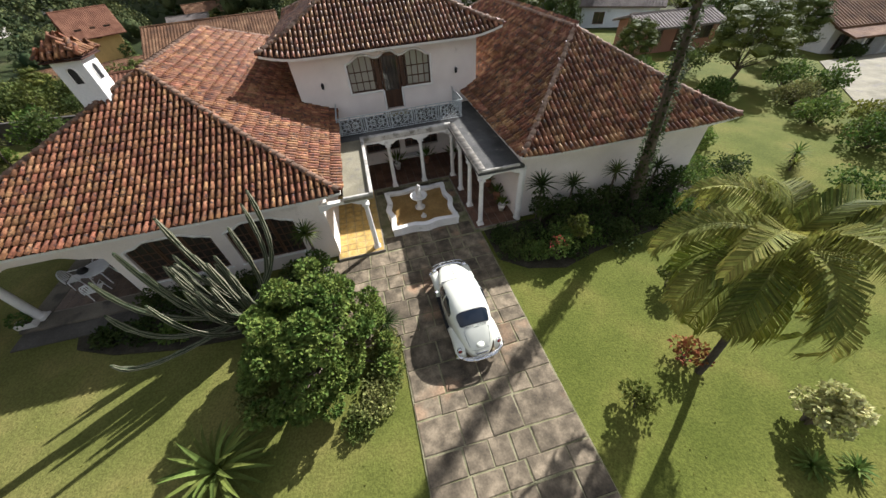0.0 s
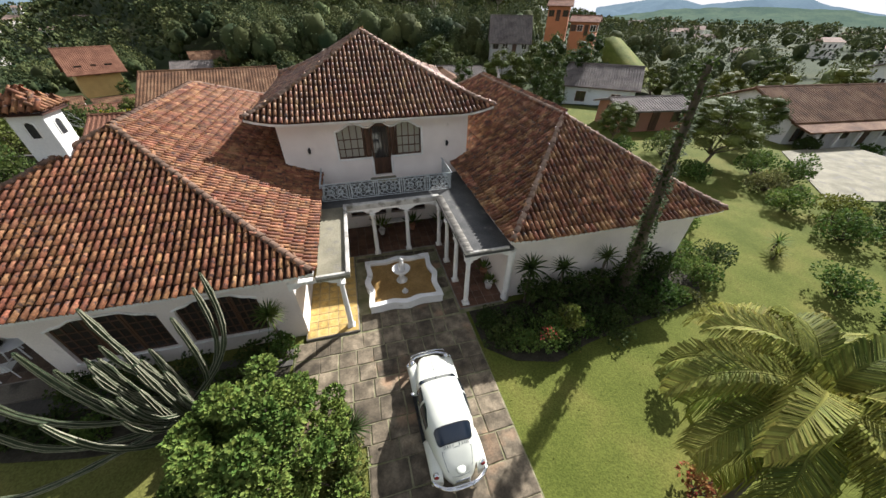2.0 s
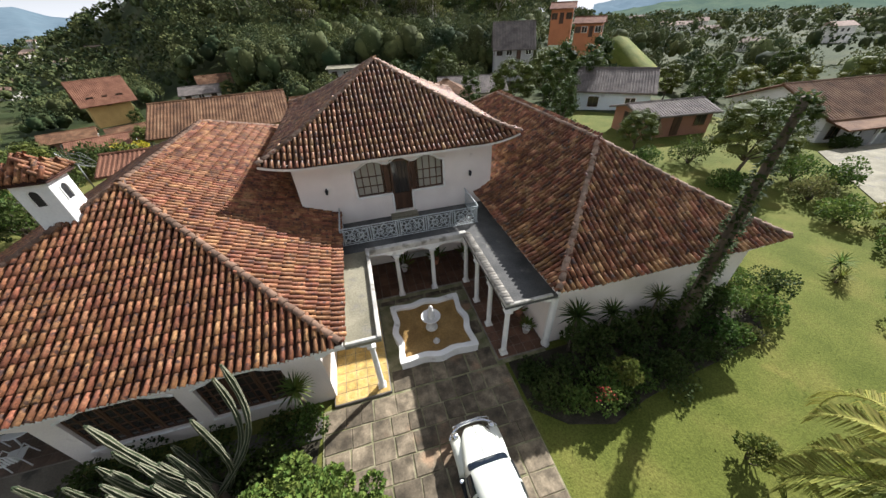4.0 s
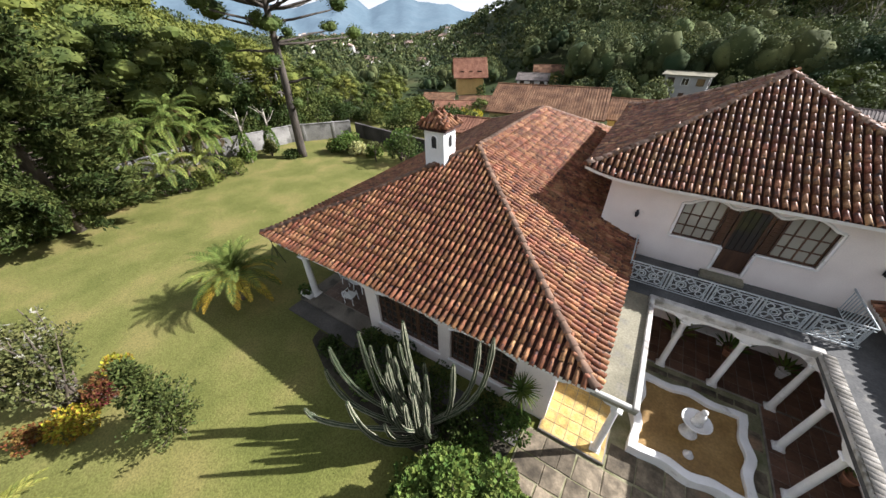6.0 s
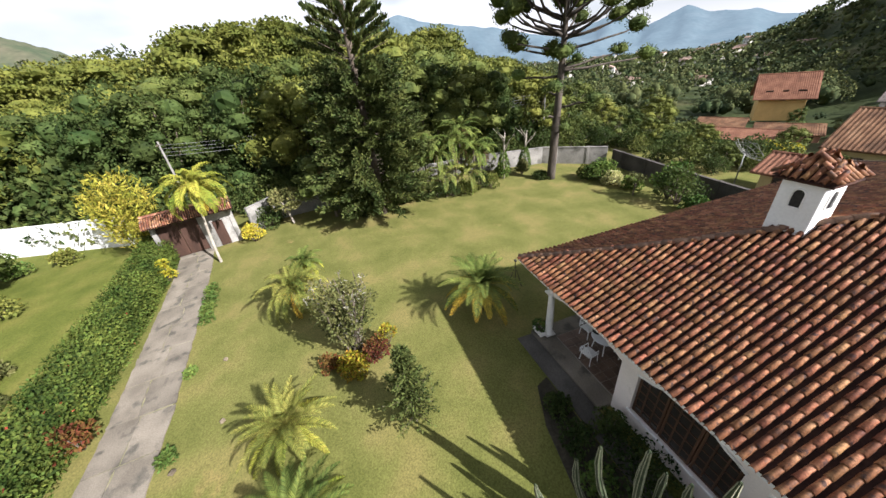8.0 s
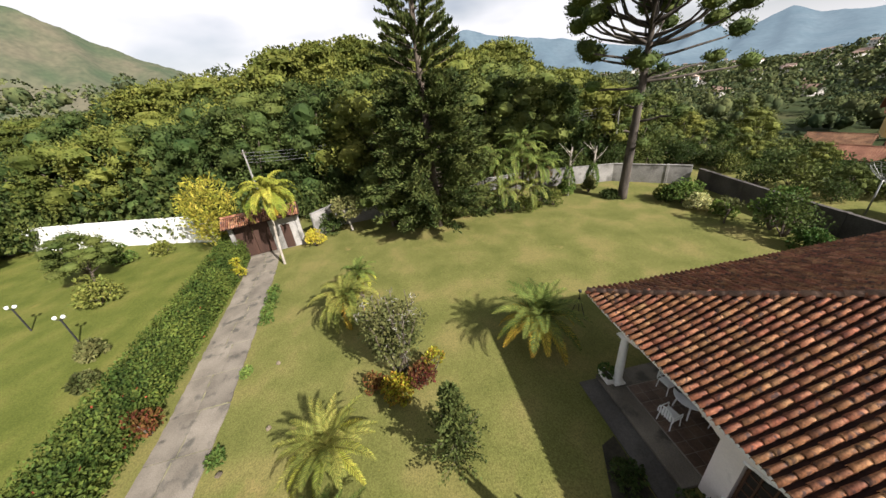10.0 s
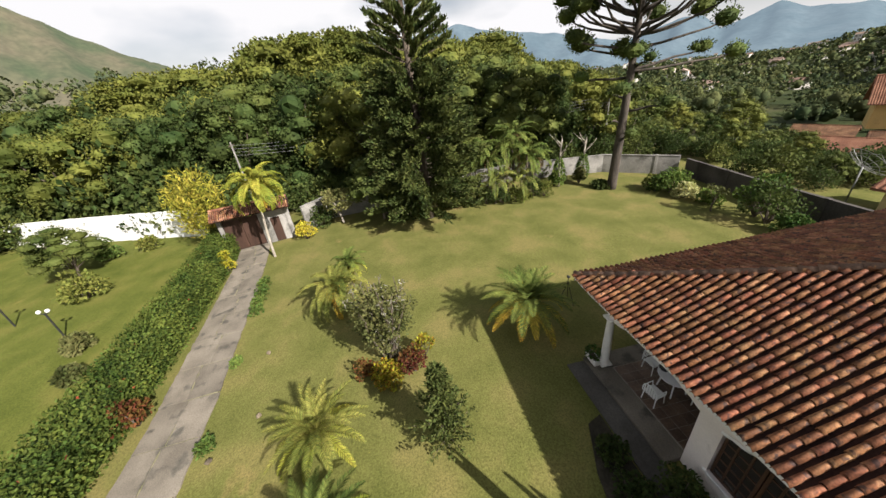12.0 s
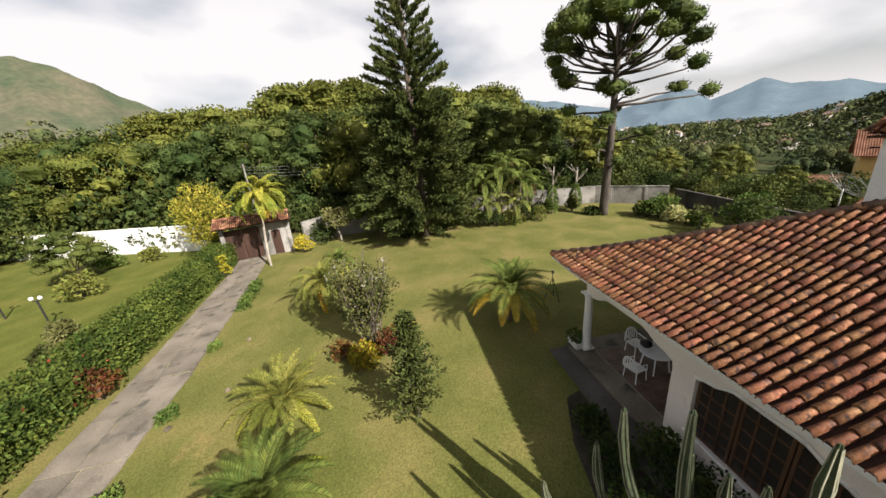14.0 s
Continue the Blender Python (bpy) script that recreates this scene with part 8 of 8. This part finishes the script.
# ---------------------------------------------------------------- trees round about
def core(b, c, rx, rz, n=8, k=5):
    """A lumpy solid added inside a clump to stop light and sight passing through."""
    vs = []
    for j in range(k + 1):
        e = math.pi * j / k
        for i in range(n):
            q = 2 * math.pi * i / n
            o = Vector((math.sin(e) * math.cos(q), math.sin(e) * math.sin(q), math.cos(e)))
            m = 1 + 0.35 * noise.noise(o * 1.7 + c)
            vs.append(c + Vector((o.x * rx * m, o.y * rx * m, o.z * rz * m)))
    b.add(vs, [(j * n + i, (j + 1) * n + i, (j + 1) * n + (i + 1) % n, j * n + (i + 1) % n) for j in range(k) for i in range(n)])


def wood_tree(label, seed, leaf_m, shape, clumps, leaves):
    """A forest tree 10 m high. shape: umbrella, dome or column, with layered flat leaf clumps."""
    r = random.Random(seed)
    t = thing("tree", label, "tree", "trees of the wood")
    tr, cr_ = Build(), Build()
    fork = {"umbrella": 5.2, "dome": 2.2, "column": 1.2}[shape]
    limb(tr, (0, 0, -0.3), (r.uniform(-0.3, 0.3), r.uniform(-0.3, 0.3), fork), 0.24, 0.16, r, n=5, side=8)
    for i in range(clumps):
        a, k = i * 2.399 + r.uniform(-0.3, 0.3), math.sqrt((i + 0.5) / clumps)
        if shape == "umbrella":
            c = Vector((math.cos(a) * 4.6 * k, math.sin(a) * 4.6 * k, 9.5 - 2.1 * k ** 2.6 + r.uniform(-0.5, 0.2)))
            rad, flat = r.uniform(0.8, 1.7), r.uniform(0.32, 0.45)
        elif shape == "dome":
            e = math.acos(1 - 1.35 * (i + 0.5) / clumps)
            q = r.uniform(0.78, 1.0)
            c = Vector((math.cos(a) * 3.7 * math.sin(e) * q, math.sin(a) * 3.7 * math.sin(e) * q, 5.0 + 4.4 * math.cos(e) * q))
            rad, flat = r.uniform(0.75, 1.75), r.uniform(0.5, 0.75)
        else:
            z = 0.9 + 8.4 * (i + 0.5) / clumps
            q = 2.7 * math.sin(min(1.0, 0.28 + (10 - z) / 9.0) * math.pi / 2) * r.uniform(0.6, 1.0)
            c = Vector((math.cos(a) * q, math.sin(a) * q, z))
            rad, flat = r.uniform(0.7, 1.5), r.uniform(0.55, 0.85)
        core(cr_, c, rad * 0.66, rad * flat * 0.66)
        clump(cr_, c, rad, rad * flat, leaves, 0.235 if leaves > 120 else 0.31, r, up=1.0)
        if i % 3 == 0:
            limb(tr, (0, 0, fork * 0.8), c - Vector((0, 0, rad * 0.3)), 0.10, 0.03, r, n=4, side=5)
    part("trunk", tr, M_BARK, t, smooth=True, mend=False)
    part("crown", cr_, leaf_m, t, mend=False)
    return t


# the column tree's dark leaf colour carries the wood's low shade
tm = [wood_tree("large spreading broadleaf tree in a dense wood", 300, M_LEAF_W, "dome", 30, 190),
      wood_tree("dark leafy tree in a dense wood", 301, M_LEAF_D, "column", 32, 170),
      wood_tree("umbrella-crowned yellow-green tree over the wood", 302, M_LEAF_W, "umbrella", 30, 190),
      wood_tree("dense round green tree in the wood", 303, M_LEAF_WD, "dome", 32, 170)]
far_tm = [wood_tree("round leafy garden tree among the houses", 304, M_LEAF_WD, "dome", 24, 100),
          wood_tree("broad yellow-green garden tree among the houses", 305, M_LEAF_W, "dome", 22, 100),
          wood_tree("dark slim garden tree among the houses", 306, M_LEAF_D, "column", 22, 100)]
for src, (x, y, h) in zip(far_tm, ((-52, 24, 8), (-44, 32, 7), (30, 28, 7))):
    src.matrix_basis = pose(x, y, ground_z(x, y) - 0.1) @ Matrix.Diagonal((h / 10, h / 10, h / 10, 1))
for src, (x, y, h) in zip(tm, ((-58, -6, 17), (-52, 10, 11), (-66, -20, 19), (-60, -36, 15))):
    src.matrix_basis = pose(x, y, ground_z(x, y) - 0.1) @ Matrix.Diagonal((h / 10, h / 10, h / 10, 1))
slim = broad_tree("tree", "tall slim eucalyptus with pale trunk on the hill", "tree", 10, 1.9, 310, M_LEAF_GREY, M_BARK_L, 26, 70, 0.24, 0.5, 0.55, group="trees on the hill", trunk_r=0.012)
slim.matrix_basis = pose(-20, 158, ground_z(-20, 158)) @ Matrix.Diagonal((2.3, 2.3, 2.3, 1))
r = random.Random(77)


def put_tree(src, x, y, h, wide=1.0):
    s = h / 10
    ob = copy_thing(src, Matrix())
    ob.matrix_basis = pose(x, y, ground_z(x, y) - 0.1, 0, 0, r.uniform(0, 360)) @ Matrix.Diagonal((s * wide, s * wide, s, 1))
    return ob


CX, CY, CZ = -7.0, -13.8, 10.7
SKY_AZ = [50, 58, 62, 66, 70, 74, 80, 88, 93, 98, 103, 106.5, 109, 114, 119, 124, 128, 132, 136, 145, 154]
SKY_EL = [-3.5, -0.6, 1.0, 2.4, 3.8, 4.4, 4.4, 5.6, 6.2, 6.6, 6.0, 4.6, 3.8, 3.8, 3.6, 3.2, 3.0, 1.8, 0.2, -2.0, -2.0]


def wood_edge(az):
    """How far from the middle of the garden the wood begins."""
    if az < 112:
        return 33.4 / math.sin(radians(az))
    return float(np.interp(az, [112, 118, 123, 128, 133, 156], [36.5, 38.5, 41.5, 47, 52, 62]))


a = 57.0
while a < 154:
    for row, (extra, k) in enumerate(((3.5, r.uniform(0.1, 0.5)), (11, r.uniform(0.6, 0.92)), (22, 1.0))):
        az = a + r.uniform(-1.2, 1.2)
        ca, sa = math.cos(radians(az)), -math.sin(radians(az))
        d = wood_edge(az) + extra + r.uniform(-1.0, 2.5)
        x, y = CX + sa * d, CY + ca * d
        el = float(np.interp(az, SKY_AZ, SKY_EL)) * k
        h = max(4.0, CZ + d * math.tan(radians(el)) - ground_z(x, y)) * r.uniform(0.92, 1.04)
        src = tm[2] if row == 2 and r.random() < 0.6 else tm[r.choice((0, 0, 1, 3))] if row else tm[r.choice((1, 1, 3, 0))]
        put_tree(src, x, y, h, 1.0 if h < 14 else 0.85)
    a += 4.9
# the tallest umbrella crowns over the wood
for az, d, el, wide in ((101.5, 54, 7.6, 0.95), (96.0, 58, 7.2, 1.0), (80.0, 58, 5.2, 0.9), (72.5, 62, 5.2, 0.9), (113, 58, 4.6, 1.0), (119.5, 60, 4.2, 1.0)):
    x, y = CX - math.sin(radians(az)) * d, CY + math.cos(radians(az)) * d
    put_tree(tm[2], x, y, CZ + d * math.tan(radians(el)) - ground_z(x, y), wide)
# undergrowth in front of the wood, leaf colours darkened for shade below the canopies
ug = [shrub("undergrowth_shrub", "tangled green undergrowth at the foot of the wood", (-41.6, 3.0 - 4 * i, 0), 2.0, 3.0, (M_LEAF_D, M_LEAF_WD, M_LEAF_D)[i], 330 + i, 800, 0.30, 12, group="undergrowth of the wood") for i in range(3)]


def put_shrub(x, y, s, tall=1.0):
    ob = copy_thing(r.choice(ug), Matrix())
    ob.matrix_basis = pose(x, y, ground_z(x, y) - 0.05, 0, 0, r.uniform(0, 360)) @ Matrix.Diagonal((s, s, s * tall, 1))


a = 50.0
while a < 158:
    for k in range(2):
        az = a + r.uniform(-0.8, 0.8)
        ca, sa = math.cos(radians(az)), -math.sin(radians(az))
        d = wood_edge(az) + (0.2, 3.6)[k] + r.uniform(0, 1.5)
        s_ = r.uniform(0.8, 1.3) if k == 0 else r.uniform(1.3, 2.1)
        put_shrub(CX + sa * d, CY + ca * d, s_ * (1.0 if az < 112 else 1.35), r.uniform(0.8, 1.3))
    a += 2.1
# gardens beyond the dark wall
for _ in range(46):
    x, y = r.uniform(-41, -13), r.uniform(16.5, 33)
    if x > -25 and (y > 26 or y < 21):
        continue
    put_shrub(x, y, r.uniform(0.5, 1.1), r.uniform(0.7, 1.2))
# trees between the araucaria and the town, and along the north boundary
for x, y, h, w in ((-46, 8, 7, 1), (-47, 14, 8, 1), (-44, 20, 6.5, 1), (-52, 18, 9, 1), (-42, 26, 7, 1), (-50, 28, 9, 1), (-60, 26, 10, 0.9), (-38, 34, 7, 1), (-46, 40, 9, 1), (-58, 40, 11, 1), (-34, 46, 7, 1), (-52, 52, 10, 1), (-40, 60, 9, 1), (-66, 48, 12, 1),
                   (-31, 24, 5.5, 1), (-26, 20, 4.5, 1), (-36, 22, 6, 1), (-28, 62, 8, 1), (-70, 66, 12, 1), (-84, 60, 13, 1), (-90, 86, 14, 1), (-48, 76, 9, 1), (-76, 110, 12, 1), (-50, 116, 12, 1), (-30, 84, 9, 1), (-20, 64, 6, 1),
                   (24, 25, 8, 0.9), (20, 30, 7, 1), (27, 33, 8, 1), (36, 34, 9, 1), (44, 28, 5, 1), (54, 24, 7, 1), (64, 24, 8, 1), (16, 36, 6, 1), (8, 52, 8, 1), (18, 60, 9, 1), (40, 50, 6, 1), (46, 44, 4, 1), (38, 17, 6, 1), (21, 19, 5, 1),
                   (33, -13, 6.5, 1), (28, -18, 6, 0.9), (40, -13, 7.5, 1), (48, -10, 7, 1), (56, -7, 7, 1), (22, -23, 5, 0.9), (63, -3, 7, 1), (74, 6, 8, 1), (72, 20, 9, 1), (36, -22, 7, 1), (68, 10, 6, 1), (82, 4, 8, 1), (58, 34, 8, 1), (76, 34, 9, 1), (90, 28, 9, 1)):
    put_tree(r.choice(far_tm), x, y, h * (0.6 if x < -18 and y > 13 else 1.0), w)
for x, y, h, w in ((-33.6, -39.0, 4.4, 1.15), (-37.5, -52.5, 6.0, 1.0), (26.4, 2.9, 5.4, 1.15), (34.2, 5.8, 4.6, 1.0), (22.5, 9.5, 3.8, 1.0), (-35.0, -15.0, 6.2, 1.0)):
    put_tree(tm[3], x, y, h, w)
for x, y, h in ((-30, 142, 24), (-24, 148, 27), (-17, 152, 25), (-12, 140, 22), (-36, 150, 22), (22, 118, 20), (30, 122, 22), (8, 128, 20), (-4, 136, 22), (14, 134, 22)):
    put_tree(slim, x, y, h, 0.9)
for _ in range(34):
    az, R = r.uniform(-28, 8), r.uniform(105, 215)
    put_tree(slim, -R * math.sin(radians(az)), R * math.cos(radians(az)), r.uniform(14, 24), r.uniform(0.8, 1.2))
for x, y, rr_, h, m_ in ((24.5, 5.5, 1.6, 2.2, M_LEAF_D), (23.2, 1.2, 1.2, 1.3, M_LEAF), (28.2, 0.4, 1.4, 2.2, M_LEAF), (26.2, -2.0, 1.3, 1.8, M_LEAF_GREY), (29.6, -1.4, 1.2, 2.0, M_LEAF), (24.6, -4.4, 1.2, 1.6, M_LEAF), (26.4, -6.0, 1.4, 1.7, M_LEAF_OLIVE), (24.2, -7.6, 1.4, 1.8, M_LEAF),
                         (28, -7.6, 1.6, 2.0, M_LEAF_D), (26, -10, 1.7, 2.4, M_LEAF_D), (23.5, -12, 1.7, 2.6, M_LEAF_D), (29, -10.5, 2, 3, M_LEAF_D), (21.5, -15, 1.7, 2.4, M_LEAF_D), (20, -18.5, 1.8, 2.8, M_LEAF_D), (24, -17, 2.2, 3.4, M_LEAF_D), (17, -21.5, 1.6, 2.4, M_LEAF_D), (19.4, -13.0, 1.3, 1.7, M_LEAF),
                         (16.2, -4.4, 1.0, 1.2, M_LEAF), (17.2, 1.0, 1.1, 1.2, M_LEAF_OLIVE), (38.5, -8.5, 1.8, 2.4, M_LEAF_D), (45.5, -4.5, 1.5, 1.8, M_LEAF_D), (46.0, 2.6, 1.2, 1.4, M_LEAF), (39.5, 3.9, 1.0, 1.2, M_LEAF_D), (21, 6.5, 1.3, 1.5, M_LEAF)):
    shrub("shrub", "leafy garden shrub on the eastern lawn", (x, y, ground_z(x, y)), rr_, h, m_, int(x * 31 + y), 760, 0.21, 10, group="shrubs on the east lawn")
broad_tree("yellow_tree", "small tree with bright yellow leaves behind the roofs", "tree", 4.2, 2.2, 320, M_LEAF_Y, M_BARK, 20, 70, 0.32, 0.3, 0.7, at=(-30.0, 36.0, ground_z(-30, 36)))

# tall trees standing over the wooded hill
for _ in range(46):
    az, R = r.uniform(-30, 6), r.uniform(110, 225)
    put_tree(far_tm[r.choice((0, 2, 2))], -R * math.sin(radians(az)), R * math.cos(radians(az)), r.uniform(13, 21), r.uniform(0.65, 0.95))

# ---------------------------------------------------------------- woods on the hills, the town, the mountains
r = random.Random(99)
woods = Build()


def far_tree(x, y, h):
    R = math.hypot(x, y)
    size = min(2.2, max(0.42, 0.0062 * R)) if R > 125 else 0.42
    n = int(min(210, max(24, (21000 if R < 125 else 12500) / R * (h / 10))))
    g = ground_z(x, y)
    rx = h * r.uniform(0.30, 0.42)
    for _ in range(3 if R < 140 else 1):
        k = r.uniform(0.40, 0.56) if R < 220 else 0.72
        core(woods, Vector((x + r.uniform(-0.35, 0.35) * rx, y + r.uniform(-0.35, 0.35) * rx, g + h * r.uniform(0.45, 0.68))), rx * k, h * 0.40 * k, 9, 6) if R < 140 else core(woods, Vector((x, y, g + h * 0.56)), rx * k, h * 0.36 * k, 7, 5)
    for _ in range(n):
        o = rand_dir(r)
        if o.z < -0.3:
            o.z = -o.z
        p = Vector((x + o.x * rx, y + o.y * rx, g + h * 0.58 + o.z * h * 0.42)) 
        d = (o + rand_dir(r) * 0.9).normalized()
        leaf(woods, p, d, (Vector((0, 0, 0.8)) + o * 0.6 + rand_dir(r) * 0.5).normalized(), size * r.uniform(0.7, 1.3), size * 0.42)


for _ in range(1500):
    az, d = r.uniform(-46, 31), r.uniform(0, 1)
    R = 80 + 340 * d ** 1.7
    x, y = R * math.sin(radians(-az)), R * math.cos(radians(az))
    if az > 17 and R < 120:
        continue
    if az < -32 and R < 130:
        continue
    if any((x - hx) ** 2 + (y - hy) ** 2 < 90 for hx, hy in ((35, 62), (57, 60), (52, 66), (57, 48), (-36, 98), (-52, 78), (-58, 70))):
        continue
    far_tree(x, y, r.uniform(8, 14) if -31 < az < 23 else r.uniform(4.5, 7.5))
# gardens and scrub between the nearer houses
for _ in range(300):
    az, R = r.uniform(-62, 58), r.uniform(46, 100)
    x, y = R * math.sin(radians(-az)), R * math.cos(radians(az))
    if y < 22 and x > -44 and x < 34:
        continue
    if any((x - hx) ** 2 + (y - hy) ** 2 < hr for hx, hy, hr in ((35, 62, 80), (57, 60, 80), (52, 66, 60), (57, 48, 60), (55, 36, 60), (46, 30, 60), (-36, 98, 50), (-52, 78, 70), (-58, 70, 70), (-16.6, 33.5, 130), (-5, 40.5, 60), (14, 42, 60), (20, 47, 70), (-1.5, 72, 45), (-37, 45, 60), (-47, 60, 60), (-46, 70, 50), (-36, 84, 50), (32.5, 25.5, 50), (52, 8, 150), (37, 17.5, 60), (66, -3, 60))):
        continue
    far_tree(x, y, r.uniform(2.0, 3.6) if az > 20 else r.uniform(2.5, 6.5))
for _ in range(620):
    az, R = r.uniform(-120, -44), 85 + 600 * r.random() ** 1.3
    x, y = R * math.sin(radians(-az)), R * math.cos(radians(az))
    far_tree(x, y, r.uniform(6, 11))
for _ in range(620):
    az, R = r.uniform(28, 62), 105 + 600 * r.random() ** 1.3
    x, y = R * math.sin(radians(-az)), R * math.cos(radians(az))
    far_tree(x, y, r.uniform(5, 9))
for _ in range(330):
    az, R = r.uniform(60, 175), r.uniform(105, 420)
    x, y = R * math.sin(radians(-az)), R * math.cos(radians(az))
    far_tree(x, y, r.uniform(9, 15))
for _ in range(160):
    az, R = r.uniform(-180, -100), r.uniform(60, 260)
    x, y = R * math.sin(radians(-az)), R * math.cos(radians(az))
    far_tree(x, y, r.uniform(6, 11))
# distance haze is put into these leaves: lighter and slightly bluer
M_WOODS = leaf_mat("leaf_far_woods_hazed", (0.020, 0.036, 0.016), (0.098, 0.112, 0.040), rand=0.35, trans=0.1, scale=0.11, rough=0.9)
tagged(part("woods", woods, M_WOODS, smooth=True, mend=False), "dense dark green woods covering the distant hills", "woods", kind="stuff")

town_w, town_r, town_g = Build(), Build(), Build()


def far_house(x, y, w, d, h, turn):
    g = ground_z(x, y)
    m = pose(x, y, g, 0, 0, turn)
    town_w.box(-w / 2, w / 2, -d / 2, d / 2, -3, h, 0, m)
    rise = d * 0.22
    vs = [(-w / 2 - 0.3, -d / 2 - 0.4, h - 0.1), (w / 2 + 0.3, -d / 2 - 0.4, h - 0.1), (w / 2 + 0.3, d / 2 + 0.4, h - 0.1), (-w / 2 - 0.3, d / 2 + 0.4, h - 0.1), (-w / 2 - 0.3, 0, h + rise), (w / 2 + 0.3, 0, h + rise)]
    town_r.add(vs, [(0, 1, 5, 4), (2, 3, 4, 5), (0, 4, 3), (1, 2, 5)], m)
    for i in range(int(w / 2.4)):
        for z in ([1.0] if h < 4.5 else [1.0, 3.9]):
            u = -w / 2 + 1.2 + i * 2.4
            town_g.add([(u - 0.5, -d / 2 - 0.05, z), (u + 0.5, -d / 2 - 0.05, z), (u + 0.5, -d / 2 - 0.05, z + 1.2), (u - 0.5, -d / 2 - 0.05, z + 1.2)], [(0, 1, 2, 3)], m)


for _ in range(80):
    az, R = r.uniform(28, 58), 190 + 780 * r.random()
    x, y = R * math.sin(radians(-az)), R * math.cos(radians(az))
    far_house(x, y, r.uniform(5, 9), r.uniform(5, 7), r.choice((3.0, 3.2, 6.0)), r.uniform(-60, 60))
for _ in range(44):
    az, R = r.uniform(-100, -42), 170 + 570 * r.random()
    x, y = R * math.sin(radians(-az)), R * math.cos(radians(az))
    far_house(x, y, r.uniform(7, 14), r.uniform(6, 9), r.choice((3.0, 3.2, 6.0)), r.uniform(-100, 0))
M_TOWN_W = mat("town_walls", [(0.55, 0.50, 0.44), (0.74, 0.71, 0.67)], 0.02, 1, 0.9, 0, rand=0.3)
M_TOWN_R = mat("town_roofs", [(0.19, 0.115, 0.08), (0.33, 0.25, 0.20)], 0.02, 1, 0.9, 0, rand=0.4)
tagged(part("town_walls", town_w, M_TOWN_W, mend=False), "pale house walls of the distant town", "town", kind="stuff")
tagged(part("town_roofs", town_r, M_TOWN_R, mend=False), "clay roofs of the distant town", "town", kind="stuff")
tagged(part("town_windows", town_g, M_GLASS_D, mend=False), "dark windows of the distant town", "town", kind="stuff")


def mountain(name, label, dist, azs, els, material, seed, jag=0.25, depth=0.35):
    """A far range: a rough slope that climbs to a skyline."""
    b = Build()
    n, rows = 200, 10
    a0, a1 = azs[0], azs[-1]
    vs = []
    for j in range(rows + 1):
        t = j / rows
        for i in range(n + 1):
            az = a0 + (a1 - a0) * i / n
            el = float(np.interp(az, sorted(azs), [e for _, e in sorted(zip(azs, els))]))
            el += jag * (noise.noise((az * 0.6, seed, 0)) + 0.5 * noise.noise((az * 1.9, seed, 5)))
            R = dist * (1 - depth * (1 - t)) * (1 + 0.05 * noise.noise((az * 0.25, t * 3, seed)))
            top = CZ + dist * math.tan(radians(el))
            z = -60 + (top + 60) * (t ** 1.15) + dist * 0.016 * noise.noise((az * 0.35, t * 4, seed + 9)) * (1 - t) * t * 4
            vs.append((CX - R * math.sin(radians(az)), CY + R * math.cos(radians(az)), z))
    fs = [(j * (n + 1) + i, j * (n + 1) + i + 1, (j + 1) * (n + 1) + i + 1, (j + 1) * (n + 1) + i) for j in range(rows) for i in range(n)]
    b.add(vs, fs)
    ob = part(name, b, material, smooth=True, mend=False)
    return tagged(ob, label, "mountain", kind="structure")


# last colour: distance haze, given off by the range itself
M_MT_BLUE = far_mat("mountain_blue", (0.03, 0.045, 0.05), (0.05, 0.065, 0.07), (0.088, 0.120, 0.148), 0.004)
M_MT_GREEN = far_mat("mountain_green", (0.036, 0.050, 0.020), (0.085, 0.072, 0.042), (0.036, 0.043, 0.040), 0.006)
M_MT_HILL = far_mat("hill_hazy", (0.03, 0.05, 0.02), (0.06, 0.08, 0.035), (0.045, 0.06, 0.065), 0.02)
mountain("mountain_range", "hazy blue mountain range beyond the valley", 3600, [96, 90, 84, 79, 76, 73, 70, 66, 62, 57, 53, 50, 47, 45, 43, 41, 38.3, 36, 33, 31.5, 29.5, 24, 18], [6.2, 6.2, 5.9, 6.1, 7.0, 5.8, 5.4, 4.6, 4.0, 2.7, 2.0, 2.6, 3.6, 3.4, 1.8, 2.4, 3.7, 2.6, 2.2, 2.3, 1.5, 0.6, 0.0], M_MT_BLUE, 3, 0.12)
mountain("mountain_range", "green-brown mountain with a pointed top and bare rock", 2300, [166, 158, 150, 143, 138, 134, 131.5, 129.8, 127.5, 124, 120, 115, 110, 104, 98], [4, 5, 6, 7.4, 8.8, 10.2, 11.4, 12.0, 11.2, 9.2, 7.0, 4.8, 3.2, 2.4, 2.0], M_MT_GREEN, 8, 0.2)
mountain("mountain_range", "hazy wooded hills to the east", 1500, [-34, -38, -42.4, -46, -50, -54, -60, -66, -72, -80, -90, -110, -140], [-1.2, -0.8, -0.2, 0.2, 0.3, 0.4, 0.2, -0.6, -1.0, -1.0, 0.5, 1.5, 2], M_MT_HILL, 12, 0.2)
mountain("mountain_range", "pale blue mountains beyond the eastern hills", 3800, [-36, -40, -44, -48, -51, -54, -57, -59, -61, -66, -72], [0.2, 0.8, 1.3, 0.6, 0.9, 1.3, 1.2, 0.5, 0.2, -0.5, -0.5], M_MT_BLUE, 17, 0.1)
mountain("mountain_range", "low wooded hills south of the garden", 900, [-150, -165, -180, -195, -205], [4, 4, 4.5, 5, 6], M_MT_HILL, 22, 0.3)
